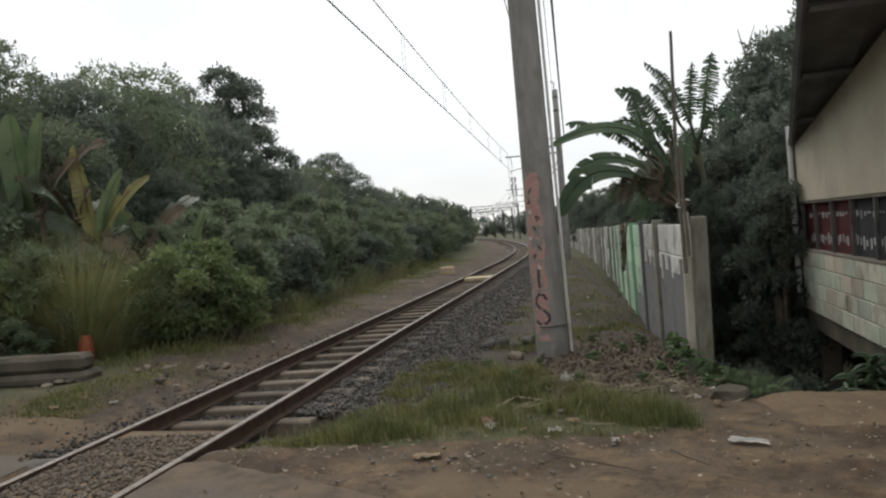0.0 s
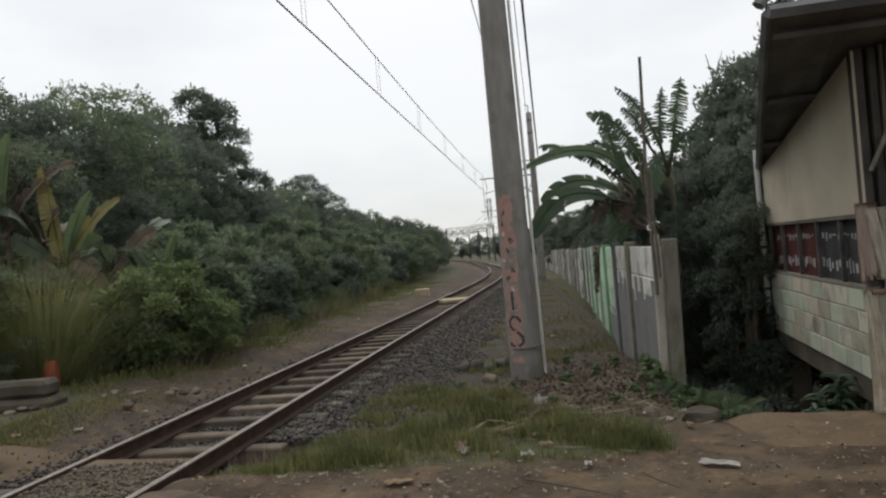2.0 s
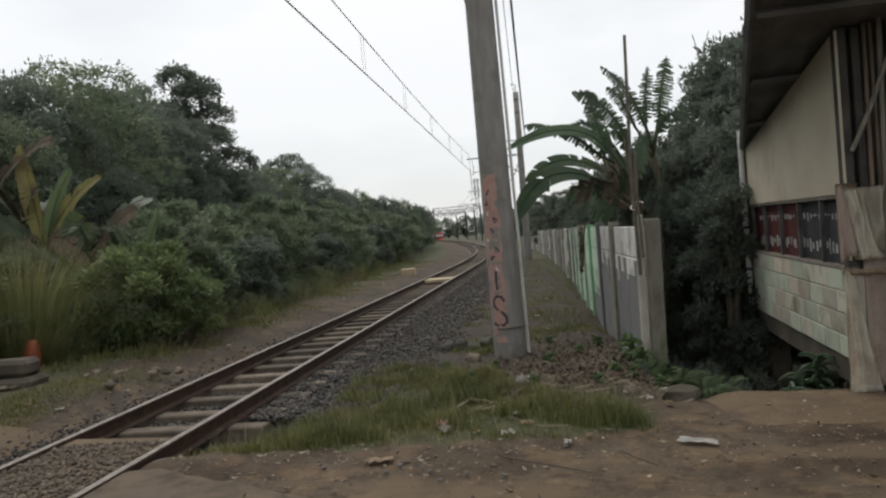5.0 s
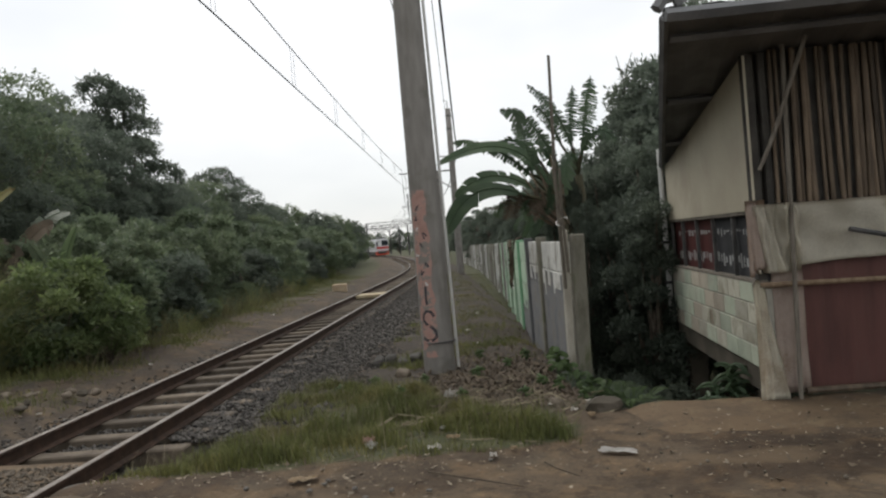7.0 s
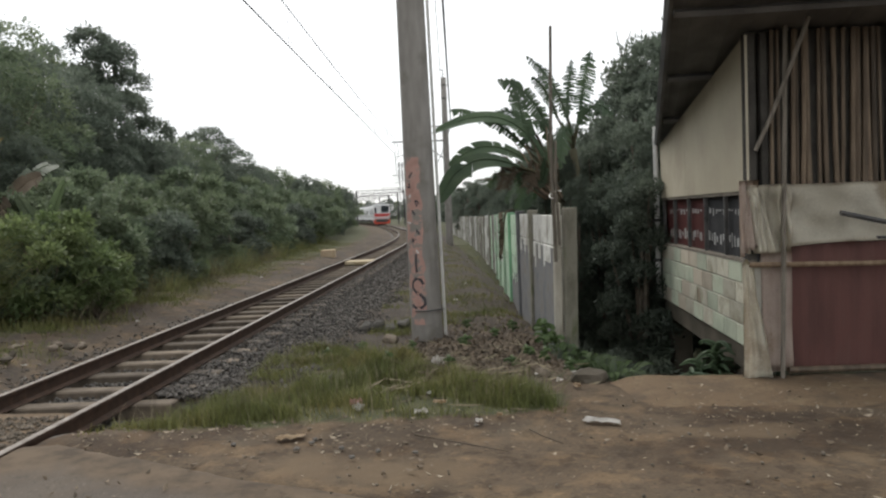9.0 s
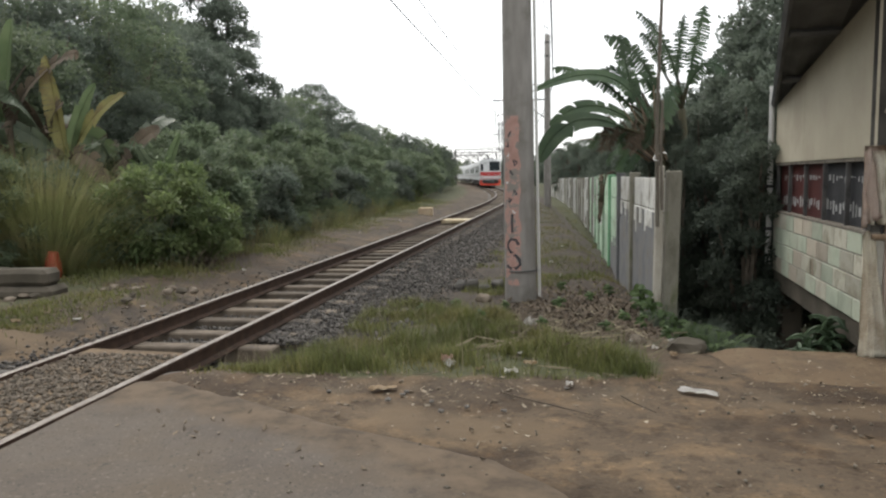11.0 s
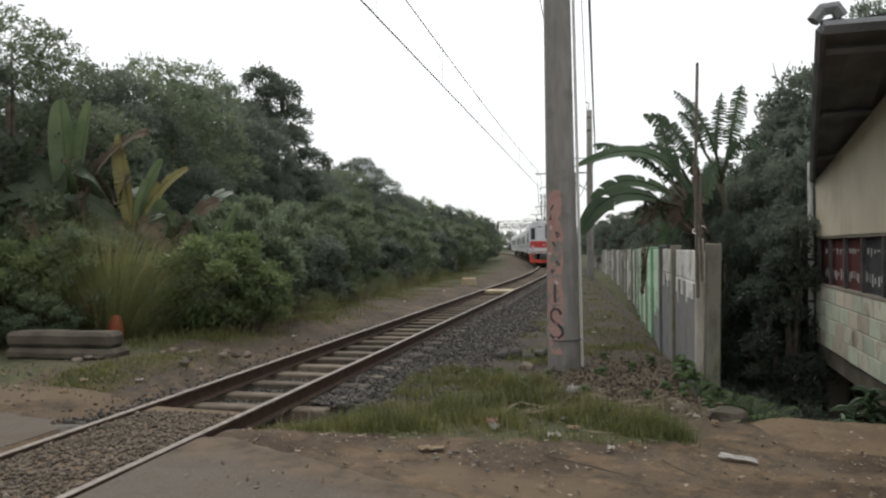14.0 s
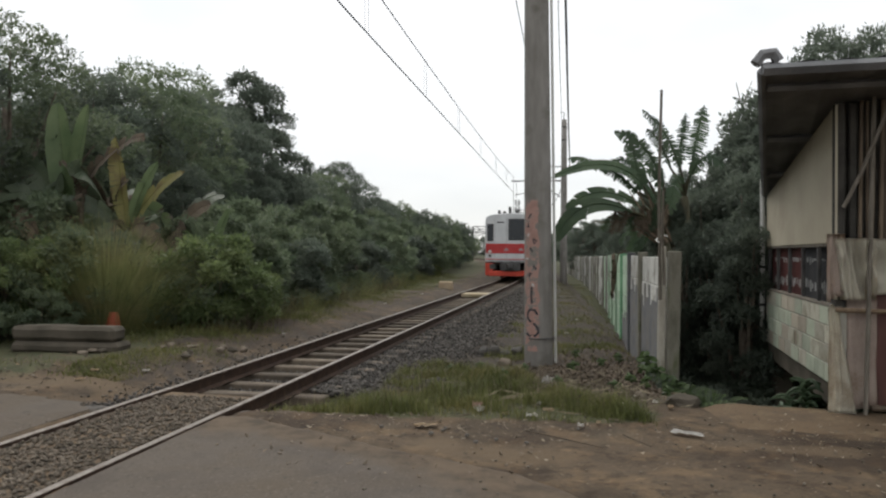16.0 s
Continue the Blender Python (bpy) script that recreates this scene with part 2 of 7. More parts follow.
def dusty(m, dust, scale, lo, hi):
    """Blown earth lying in patches over a surface."""
    n, l = m.node_tree.nodes, m.node_tree.links
    b = n["Principled BSDF"]
    base = b.inputs["Base Color"].links[0].from_socket
    co = n.new("ShaderNodeTexCoord")
    nz = n.new("ShaderNodeTexNoise")
    nz.inputs["Scale"].default_value, nz.inputs["Detail"].default_value, nz.inputs["Roughness"].default_value = scale, 8, 0.65
    l.new(co.outputs["Object"], nz.inputs["Vector"])
    mr = n.new("ShaderNodeMapRange")
    mr.inputs["From Min"].default_value, mr.inputs["From Max"].default_value = lo, hi
    l.new(nz.outputs["Fac"], mr.inputs["Value"])
    mx = n.new("ShaderNodeMixRGB")
    mx.inputs[2].default_value = (*dust, 1)
    l.new(mr.outputs[0], mx.inputs[0])
    l.new(base, mx.inputs[1])
    l.new(mx.outputs[0], b.inputs["Base Color"])


dusty(M["asphalt"], (0.080, 0.062, 0.044), 1.1, 0.46, 0.66)
dusty(M["asphalt"], (0.046, 0.039, 0.033), 9.0, 0.60, 0.68)
def edge_dust(m, soil):
    """Soil trodden over the asphalt where the sheet's dust mark is strong."""
    n, l = m.node_tree.nodes, m.node_tree.links
    b = n["Principled BSDF"]
    base = b.inputs["Base Color"].links[0].from_socket
    co, at, nz, ad, mr, mx = (n.new(k) for k in ("ShaderNodeTexCoord", "ShaderNodeAttribute", "ShaderNodeTexNoise", "ShaderNodeMath", "ShaderNodeMapRange", "ShaderNodeMixRGB"))
    at.attribute_name = "dust"
    nz.inputs["Scale"].default_value, nz.inputs["Detail"].default_value, nz.inputs["Roughness"].default_value = 5.0, 9, 0.7
    l.new(co.outputs["Object"], nz.inputs["Vector"])
    ad.operation = "ADD"
    l.new(nz.outputs["Fac"], ad.inputs[0])
    l.new(at.outputs["Fac"], ad.inputs[1])
    mr.inputs["From Min"].default_value, mr.inputs["From Max"].default_value = 0.75, 1.25
    l.new(ad.outputs[0], mr.inputs["Value"])
    grain = n.new("ShaderNodeTexNoise")
    grain.inputs["Scale"].default_value, grain.inputs["Detail"].default_value, grain.inputs["Roughness"].default_value = 3.5, 10, 0.7
    l.new(co.outputs["Object"], grain.inputs["Vector"])
    rp = n.new("ShaderNodeValToRGB")
    ramp_stops(rp, [(0.38, [v * 0.62 for v in soil]), (0.5, soil), (0.6, [v * 1.25 for v in soil])])
    l.new(grain.outputs["Fac"], rp.inputs[0])
    l.new(rp.outputs[0], mx.inputs[2])
    l.new(mr.outputs[0], mx.inputs[0])
    l.new(base, mx.inputs[1])
    l.new(mx.outputs[0], b.inputs["Base Color"])


dusty(M["asphalt"], (0.118, 0.098, 0.076), 34.0, 0.585, 0.63)
dusty(M["asphalt"], (0.040, 0.034, 0.028), 55.0, 0.58, 0.63)
edge_dust(M["asphalt"], (0.079, 0.057, 0.037))
dusty(M["dirt_slab"], (0.128, 0.092, 0.054), 4.0, 0.52, 0.60)
dusty(M["dirt_slab"], (0.060, 0.044, 0.029), 30.0, 0.58, 0.63)
dusty(M["dirt_slab"], (0.054, 0.040, 0.028), 1.6, 0.50, 0.66)
dusty(M["block"], (0.185, 0.15, 0.11), 3.0, 0.50, 0.68)
dusty(M["pole_concrete"], (0.14, 0.13, 0.11), 2.2, 0.52, 0.70)
dusty(M["wall_white"], (0.22, 0.205, 0.165), 2.6, 0.50, 0.66)
dusty(M["wall_green"], (0.20, 0.20, 0.15), 2.6, 0.54, 0.68)
dusty(M["wall_grey"], (0.150, 0.138, 0.115), 3.0, 0.50, 0.64)
dusty(M["concrete"], (0.13, 0.135, 0.09), 2.4, 0.48, 0.66)
dusty(M["board"], (0.33, 0.29, 0.22), 1.3, 0.52, 0.70)
dusty(M["tarp"], (0.40, 0.33, 0.24), 2.2, 0.54, 0.72)
dusty(M["pink_paint"], (0.19, 0.175, 0.155), 6.0, 0.50, 0.57)


# ---- mesh tools ----
def link_mesh(name, verts, faces, material, parent=None, smooth=False):
    me = bpy.data.meshes.new(name)
    me.from_pydata(verts, [], faces)
    me.materials.append(material)
    if smooth:
        me.polygons.foreach_set("use_smooth", [True] * len(me.polygons))
    me.update()
    ob = new(name, me)
    ob.parent = parent
    return ob


def part(name, bm, material, parent=None, label="", smooth=False):
    me = bpy.data.meshes.new(name)
    bm.to_mesh(me)
    bm.free()
    me.materials.append(material)
    if smooth:
        me.polygons.foreach_set("use_smooth", [True] * len(me.polygons))
    ob = new(name, me)
    ob.parent = parent
    return tagged(ob, label)


def thing(name, label, category, group="", kind="", m=None):
    ob = new(name)
    ob.empty_display_size = 0.1
    if m is not None:
        ob.matrix_basis = m
    return tagged(ob, label, category, group, kind)


def add_box(bm, lo, hi, bevel=0.0, m=None):
    c = [(a + b) / 2 for a, b in zip(lo, hi)]
    s = [b - a for a, b in zip(lo, hi)]
    t = Matrix.Translation(c) @ Matrix.Diagonal((*s, 1))
    made = bmesh.ops.create_cube(bm, size=1, matrix=(m @ t) if m is not None else t)
    if bevel:
        es = list({e for v in made["verts"] for e in v.link_edges})
        bmesh.ops.bevel(bm, geom=es, offset=bevel, segments=1, affect="EDGES")


def boxes(*items, bevel=0.0):
    bm = bmesh.new()
    for lo, hi in items:
        add_box(bm, lo, hi, bevel)
    return bm


def add_tube(bm, pts, radii, seg=8, caps=True):
    """A round bar through points."""
    pts = [Vector(p) for p in pts]
    if not hasattr(radii, "__len__"):
        radii = [radii] * len(pts)
    rings = []
    for i, p in enumerate(pts):
        d = (pts[min(i + 1, len(pts) - 1)] - pts[max(i - 1, 0)]).normalized()
        a = d.cross(Vector((0.31, 0.87, 0.38)) if abs(d.z) > 0.9 else Vector((0, 0, 1))).normalized()
        b = d.cross(a)
        rings.append([bm.verts.new(p + radii[i] * (a * math.cos(k * 2 * math.pi / seg) + b * math.sin(k * 2 * math.pi / seg))) for k in range(seg)])
    for r0, r1 in zip(rings, rings[1:]):
        for k in range(seg):
            bm.faces.new((r0[k], r0[(k + 1) % seg], r1[(k + 1) % seg], r1[k]))
    if caps and seg > 2:
        bm.faces.new(rings[0][::-1])
        bm.faces.new(rings[-1])


def tube(pts, radii, seg=8):
    bm = bmesh.new()
    add_tube(bm, pts, radii, seg)
    return bm


def cards(pos, along, side, length, width, fold=0.25, taper=0.5):
    """Leaves: bent kites of two triangles each. Arrays of n x 3 and n."""
    n = len(pos)
    up = np.cross(along, side)
    L, W = length[:, None], width[:, None]
    mid = pos + along * L * taper
    v = np.stack([pos, mid + side * W * 0.5 + up * W * fold, pos + along * L - up * L * 0.12, mid - side * W * 0.5 + up * W * fold], 1).reshape(-1, 3)
    base = np.arange(n)[:, None] * 4
    f = np.stack([base + [0, 1, 2], base + [0, 2, 3]], 1).reshape(-1, 3)
    return v, f


def tri_mesh(name, v, f, material, parent=None):
    me = bpy.data.meshes.new(name)
    me.vertices.add(len(v))
    me.vertices.foreach_set("co", np.ascontiguousarray(v, dtype=np.float32).ravel())
    me.loops.add(len(f) * 3)
    me.loops.foreach_set("vertex_index", np.ascontiguousarray(f, dtype=np.int32).ravel())
    me.polygons.add(len(f))
    me.polygons.foreach_set("loop_start", np.arange(len(f), dtype=np.int32) * 3)
    me.update(calc_edges=True)
    me.materials.append(material)
    ob = new(name, me)
    ob.parent = parent
    return ob


def unit(a):
    return a / np.maximum(np.linalg.norm(a, axis=1, keepdims=True), 1e-6)


# ---- the track's line ----
TRACK = [(-3.95, -6), (-3.62, 0), (-3.28, 5), (-2.95, 10), (-2.27, 20), (-1.62, 30), (-1.08, 38), (-0.82, 45), (-0.72, 52), (-0.82, 59), (-1.3, 70), (-2.1, 80), (-3.2, 95), (-5.0, 115), (-8.2, 145), (-13.5, 180), (-22, 220), (-34, 260), (-52, 300), (-75, 340), (-100, 375)]
TY = np.array([p[1] for p in TRACK], float)
TX = np.array([p[0] for p in TRACK], float)
fine_y = np.linspace(TY[0], TY[-1], 3900)
fine_x = np.interp(fine_y, TY, TX)
for _ in range(3):
    fine_x = np.convolve(np.pad(fine_x, 30, mode="reflect", reflect_type="odd"), np.ones(61) / 61, "valid")
fine_s = np.concatenate([[0], np.cumsum(np.hypot(np.diff(fine_x), np.diff(fine_y)))])


def on_track(s):
    """Place and unit direction (towards the distance) at the run s along the line."""
    x, y = np.interp(s, fine_s, fine_x), np.interp(s, fine_s, fine_y)
    x2, y2 = np.interp(s + 0.5, fine_s, fine_x), np.interp(s + 0.5, fine_s, fine_y)
    d = Vector((x2 - x, y2 - y, 0)).normalized()
    return Vector((x, y, 0)), d


def track_x(y):
    return np.interp(y, fine_y, fine_x)


def run_at(y):
    return float(np.interp(y, fine_y, fine_s))


# ---- ground ----
def smooth(a, b, x):
    t = np.clip((x - a) / (b - a), 0, 1)
    return t * t * (3 - 2 * t)


def wobble(x, y, s=1.0):
    return (np.sin(x * 1.7 * s + 1.3 * np.sin(y * 1.1 * s)) + np.sin(y * 2.3 * s + 1.7 * np.sin(x * 0.9 * s + 2)) + 0.6 * np.sin((x + y) * 4.1 * s)) / 2.6


def ground_z(x, y):
    x, y = np.asarray(x, float), np.asarray(y, float)
    off = x - track_x(y)
    a = np.abs(off)
    beyond = smooth(5.3, 6.6, y)
    # level crossing: flush with the rail head; further on the bed drops
    z = np.where(a < 0.62, -0.13, -0.012)
    bed = -0.30 + 0.0 * x
    right = -0.05 - 0.17 * smooth(6.2, 10.5, y)
    left = -0.10 + 0 * x
    side = np.where(off > 0, right, left)
    far = np.where(a < 1.15, bed, bed + (side - bed) * smooth(1.15, 2.4, a))
    z = z + (far - z) * beyond
    # the ditch below the hut and behind the boundary wall
    ditch = smooth(2.35, 2.95, x + 0.1 * wobble(x, y)) * smooth(6.15, 6.5, y + 0.05 * wobble(x, y, 2)) * (1 - smooth(24, 40, y))
    near_lip = smooth(1.55, 2.3, x) * smooth(6.3, 6.9, y) * 0.25
    z = z - 1.5 * ditch - near_lip * (1 - ditch)
    rough = 0.025 + 0.03 * smooth(5, 9, y) + 0.25 * smooth(12, 40, np.abs(x))
    z = z + rough * wobble(x, y) * np.where(a < 1.0, 0.2, 1) * np.where(y < 4.6, 0.35, 1)
    return z


def wall_x_at(y):
    """The line that the boundary wall follows beside the track."""
    return np.interp(y, [8.78, 11.4, 14, 17, 20, 24, 29, 35, 42, 50, 58, 66, 74], [1.97, 2.07, 2.16, 2.32, 2.5, 2.75, 2.95, 3.2, 3.42, 3.58, 3.6, 3.4, 3.0])


def build_ground():
    xs = np.unique(np.concatenate([-np.geomspace(14, 900, 22), np.arange(-14, 6.5, 0.11), np.geomspace(6.5, 900, 22)]))
    ys = np.unique(np.concatenate([-np.geomspace(8, 600, 14), np.arange(-8, 18, 0.12), np.geomspace(18, 1500, 60)]))
    X, Y = np.meshgrid(xs, ys)
    Z = ground_z(X, Y)
    v = np.stack([X, Y, Z], -1).reshape(-1, 3)
    w = len(xs)
    i = np.arange(len(v)).reshape(X.shape)
    a, b, c, d = i[:-1, :-1].ravel(), i[:-1, 1:].ravel(), i[1:, 1:].ravel(), i[1:, :-1].ravel()
    f = np.concatenate([np.stack([a, b, c], 1), np.stack([a, c, d], 1)])
    m = mat("ground_soil", (0.045, 0.032, 0.020), (0.079, 0.056, 0.035), 1.1, rough=0.95, bump=0.8, fine=45, c3=(0.072, 0.055, 0.037), dist=0.03)
    n, l = m.node_tree.nodes, m.node_tree.links
    b = n["Principled BSDF"]
    soil = b.inputs["Base Color"].links[0].from_socket
    # damp dark patches and pale dry crust over the soil
    co = n.new("ShaderNodeTexCoord")
    for sc, lo, hi, c, k in ((0.5, 0.48, 0.56, (0.52, 0.47, 0.43), 0.95), (2.3, 0.50, 0.60, (1.7, 1.62, 1.45), 0.75), (6.0, 0.53, 0.60, (0.55, 0.52, 0.48), 0.7), (16.0, 0.57, 0.63, (1.6, 1.55, 1.45), 0.6), (40.0, 0.58, 0.64, (0.45, 0.43, 0.4), 0.7)):
        nz = n.new("ShaderNodeTexNoise")
        nz.inputs["Scale"].default_value, nz.inputs["Detail"].default_value, nz.inputs["Roughness"].default_value = sc, 8, 0.62
        l.new(co.outputs["Object"], nz.inputs["Vector"])
        mr = n.new("ShaderNodeMapRange")
        mr.inputs["From Min"].default_value, mr.inputs["From Max"].default_value = lo, hi
        mr.inputs["To Max"].default_value = k
        l.new(nz.outputs["Fac"], mr.inputs["Value"])
        mu = n.new("ShaderNodeMixRGB")
        mu.blend_type = "MULTIPLY"
        mu.inputs[2].default_value = (*c, 1)
        l.new(mr.outputs[0], mu.inputs[0])
        l.new(soil, mu.inputs[1])
        soil = mu.outputs[0]
    at = n.new("ShaderNodeAttribute")
    at.attribute_name = "zones"
    sep = n.new("ShaderNodeSeparateColor")
    l.new(at.outputs["Color"], sep.inputs[0])
    tc = n.new("ShaderNodeTexCoord")
    for k, (stops, scale) in enumerate([([(0.35, (0.035, 0.039, 0.017)), (0.65, (0.066, 0.064, 0.030))], 5.0), ([(0.3, (0.046, 0.042, 0.038)), (0.7, (0.115, 0.104, 0.09))], 26.0), ([(0.35, (0.022, 0.017, 0.013)), (0.65, (0.056, 0.043, 0.031))], 14.0)]):
        nz = n.new("ShaderNodeTexNoise")
        nz.inputs["Scale"].default_value, nz.inputs["Detail"].default_value = scale, 4
        l.new(tc.outputs["Object"], nz.inputs["Vector"])
        rp = n.new("ShaderNodeValToRGB")
        ramp_stops(rp, stops)
        l.new(nz.outputs["Fac"], rp.inputs[0])
        edge = n.new("ShaderNodeTexNoise")
        edge.inputs["Scale"].default_value, edge.inputs["Detail"].default_value = 3.0, 6
        l.new(tc.outputs["Object"], edge.inputs["Vector"])
        ad = n.new("ShaderNodeMath")
        ad.operation = "ADD"
        l.new(edge.outputs["Fac"], ad.inputs[0])
        l.new(sep.outputs[k], ad.inputs[1])
        st = n.new("ShaderNodeMapRange")
        st.inputs["From Min"].default_value, st.inputs["From Max"].default_value = 0.9, 1.12
        l.new(ad.outputs[0], st.inputs["Value"])
        mx = n.new("ShaderNodeMixRGB")
        l.new(st.outputs[0], mx.inputs[0])
        l.new(soil, mx.inputs[1])
        l.new(rp.outputs[0], mx.inputs[2])
        soil = mx.outputs[0]
    # dry ochre crust where feet and wheels pass
    crust = n.new("ShaderNodeMixRGB")
    nz = n.new("ShaderNodeTexNoise")
    nz.inputs["Scale"].default_value, nz.inputs["Detail"].default_value = 2.6, 9
    l.new(tc.outputs["Object"], nz.inputs["Vector"])
    ad = n.new("ShaderNodeMath")
    ad.operation = "ADD"
    l.new(nz.outputs["Fac"], ad.inputs[0])
    l.new(at.outputs["Alpha"], ad.inputs[1])
    st = n.new("ShaderNodeMapRange")
    st.inputs["From Min"].default_value, st.inputs["From Max"].default_value, st.inputs["To Max"].default_value = 0.85, 1.1, 0.8
    l.new(ad.outputs[0], st.inputs["Value"])
    l.new(st.outputs[0], crust.inputs[0])
    l.new(soil, crust.inputs[1])
    crust.inputs[2].default_value = (0.102, 0.072, 0.043, 1)
    l.new(crust.outputs[0], b.inputs["Base Color"])
    ob = tri_mesh("ground", v, f, m)
    x, y = v[:, 0], v[:, 1]
    off = x - track_x(y)
    grass = np.maximum(smooth(2.3, 3.6, np.abs(off)) * smooth(5.6, 7.5, y), smooth(14, 20, np.abs(x)))
    grass = np.maximum(grass * np.where((off < 0) & (np.abs(off) < 4.2), 0.62, 0.8), 0.95 * smooth(5.1, 5.7, y) * (1 - smooth(7.3, 8.6, y)) * (off > 1.3) * (1 - smooth(1.0, 1.7, x)))
    grass = np.where((off > 0) & (x < 2.3) & (y > 9) & (y < 60), grass * 0.5, grass)
    grass = np.where((x > 0.3) & (x < 2.4) & (y > 7.2) & (y < 11), grass * 0.35, grass)
    gravel = (1 - smooth(np.where(off > 0, 1.6, 0.9), np.where(off > 0, 2.5, 1.6), np.abs(off))) * smooth(4.9, 5.6, y) * 0.9
    gravel = np.where((off > 0.7) & (y < 7.2), 0, gravel)
    humus = np.where((off > 2.0) & (x < 2.5), smooth(6.6, 8.2, y) * 0.78, 0) + np.where((off < -1.1) & (off > -3.2), smooth(6.5, 8, y) * 0.5, 0)
    humus = np.where(y > 70, 0, humus)
    grass = np.where((off > 2.4) & (x < wall_x_at(y)) & (y > 10), np.maximum(grass, 0.42), grass)
    dry = 0.75 * np.exp(-((x + 0.1) / 0.95) ** 2 - ((y - 4.35 + 0.3 * x) / 0.33) ** 2) + 0.6 * np.exp(-((x - 2.3) / 0.8) ** 2 - ((y - 4.75) / 0.3) ** 2) + 0.7 * np.exp(-((x + 5.6) / 1.6) ** 2 - ((y - 7.2) / 0.5) ** 2)
    col = np.stack([grass, gravel, humus, dry], 1).astype(np.float32)
    ca = ob.data.color_attributes.new("zones", "FLOAT_COLOR", "POINT")
    ca.data.foreach_set("color", col.ravel())
    tagged(ob, "brown bare soil with patches of moss and trodden grass", "ground", kind="structure")


build_ground()


def slab(name, outline, z0, z1, material, label, category):
    bm = bmesh.new()
    low = [bm.verts.new((x, y, z0)) for x, y in outline]
    high = [bm.verts.new((x, y, z1)) for x, y in outline]
    bm.faces.new(high)
    for i in range(len(outline)):
        j = (i + 1) % len(outline)
        bm.faces.new((low[i], low[j], high[j], high[i]))
    bmesh.ops.recalc_face_normals(bm, faces=bm.faces)
    return tagged(part(name, bm, material), label, category, kind="structure")


def ragged(pts, amount, rng, step=0.12):
    out = []
    for (x0, y0), (x1, y1) in zip(pts, pts[1:]):
        k = max(1, int(math.hypot(x1 - x0, y1 - y0) / step))
        for i in range(k):
            t = i / k
            out.append((x0 + (x1 - x0) * t + rng.uniform(-amount, amount), y0 + (y1 - y0) * t + rng.uniform(-amount, amount)))
    return out + [pts[-1]]


rng = random.Random(4)


def near_road():
    """Asphalt sheet that thins out under the soil along its broken edge."""
    ys = np.arange(-8, 5.4, 0.07)
    edge = np.interp(ys, [-8, 0, 2.4, 3.45, 3.75, 4.05, 4.4, 4.8, 5.06, 5.4], [3.25, 2.45, 1.45, 0.75, 0.45, -0.05, -0.8, -1.4, -1.9, -2.4])
    left = np.interp(ys, [-8, 2.2, 5.4], [-3.1, -2.78, -2.6])
    u = np.concatenate([np.linspace(0, 0.7, 24), np.linspace(0.72, 1, 40)])
    X = left[:, None] + (edge - left)[:, None] * u[None]
    Y = np.repeat(ys[:, None], len(u), 1)
    gap = np.minimum(edge[:, None] - X, np.maximum(5.42 - Y, 0) * 1.2) + 0.05 * wobble(X, Y, 5) + 0.03 * wobble(X, Y, 13)
    Z = 0.006 - 0.06 * (1 - smooth(0.0, 0.42, gap)) + 0.003 * wobble(X, Y, 2)
    v = np.stack([X, Y, Z], -1).reshape(-1, 3)
    i = np.arange(len(v)).reshape(X.shape)
    a, b, c, d = i[:-1, :-1].ravel(), i[:-1, 1:].ravel(), i[1:, 1:].ravel(), i[1:, :-1].ravel()
    ob = tri_mesh("road", v, np.concatenate([np.stack([a, b, c], 1), np.stack([a, c, d], 1)]), M["asphalt"])
    dust = 1 - smooth(0.3, 1.7, gap)
    ca = ob.data.color_attributes.new("dust", "FLOAT_COLOR", "POINT")
    ca.data.foreach_set("color", np.repeat(dust.reshape(-1, 1), 4, 1).astype(np.float32).ravel())
    tagged(ob, "worn grey asphalt road at the level crossing, dusty at its edge", "road", kind="structure")


near_road()
slab("road", ragged([(-3.98, 5.3), (-4.4, 5.6), (-5.2, 5.8), (-7, 5.9), (-14, 6.2)], 0.04, rng) + [(-14, -8), (-4.75, -8)], -0.3, -0.008, M["asphalt"], "worn grey asphalt road beyond the rails", "road")


def dirt_apron():
    r = random.Random(6)
    edge = ragged([(1.62, 6.30), (2.04, 6.34), (2.5, 6.28), (3.3, 6.10), (6.5, 5.95)], 0.02, r, 0.08)
    verts, faces, rows = [], [], 9
    for x, y in edge:
        for j in range(rows):
            t = j / (rows - 1)
            lift = smooth(0.0, 0.75, t) * smooth(1.55, 2.2, x)
            verts.append((x, 4.7 + (y - 4.7) * t, -0.09 + 0.105 * float(lift) + 0.006 * math.sin(x * 9 + t * 7)))
        verts.append((x, y + 0.015, -0.10))
        verts.append((x, y - 0.05, -0.35))
    k = rows + 2
    for i in range(len(edge) - 1):
        for j in range(k - 1):
            faces.append((i * k + j, (i + 1) * k + j, (i + 1) * k + j + 1, i * k + j + 1))
    tagged(link_mesh("dirt_apron", verts, faces, M["dirt_slab"]), "packed earth apron before the hut, broken at its edge", "apron", kind="structure")


dirt_apron()


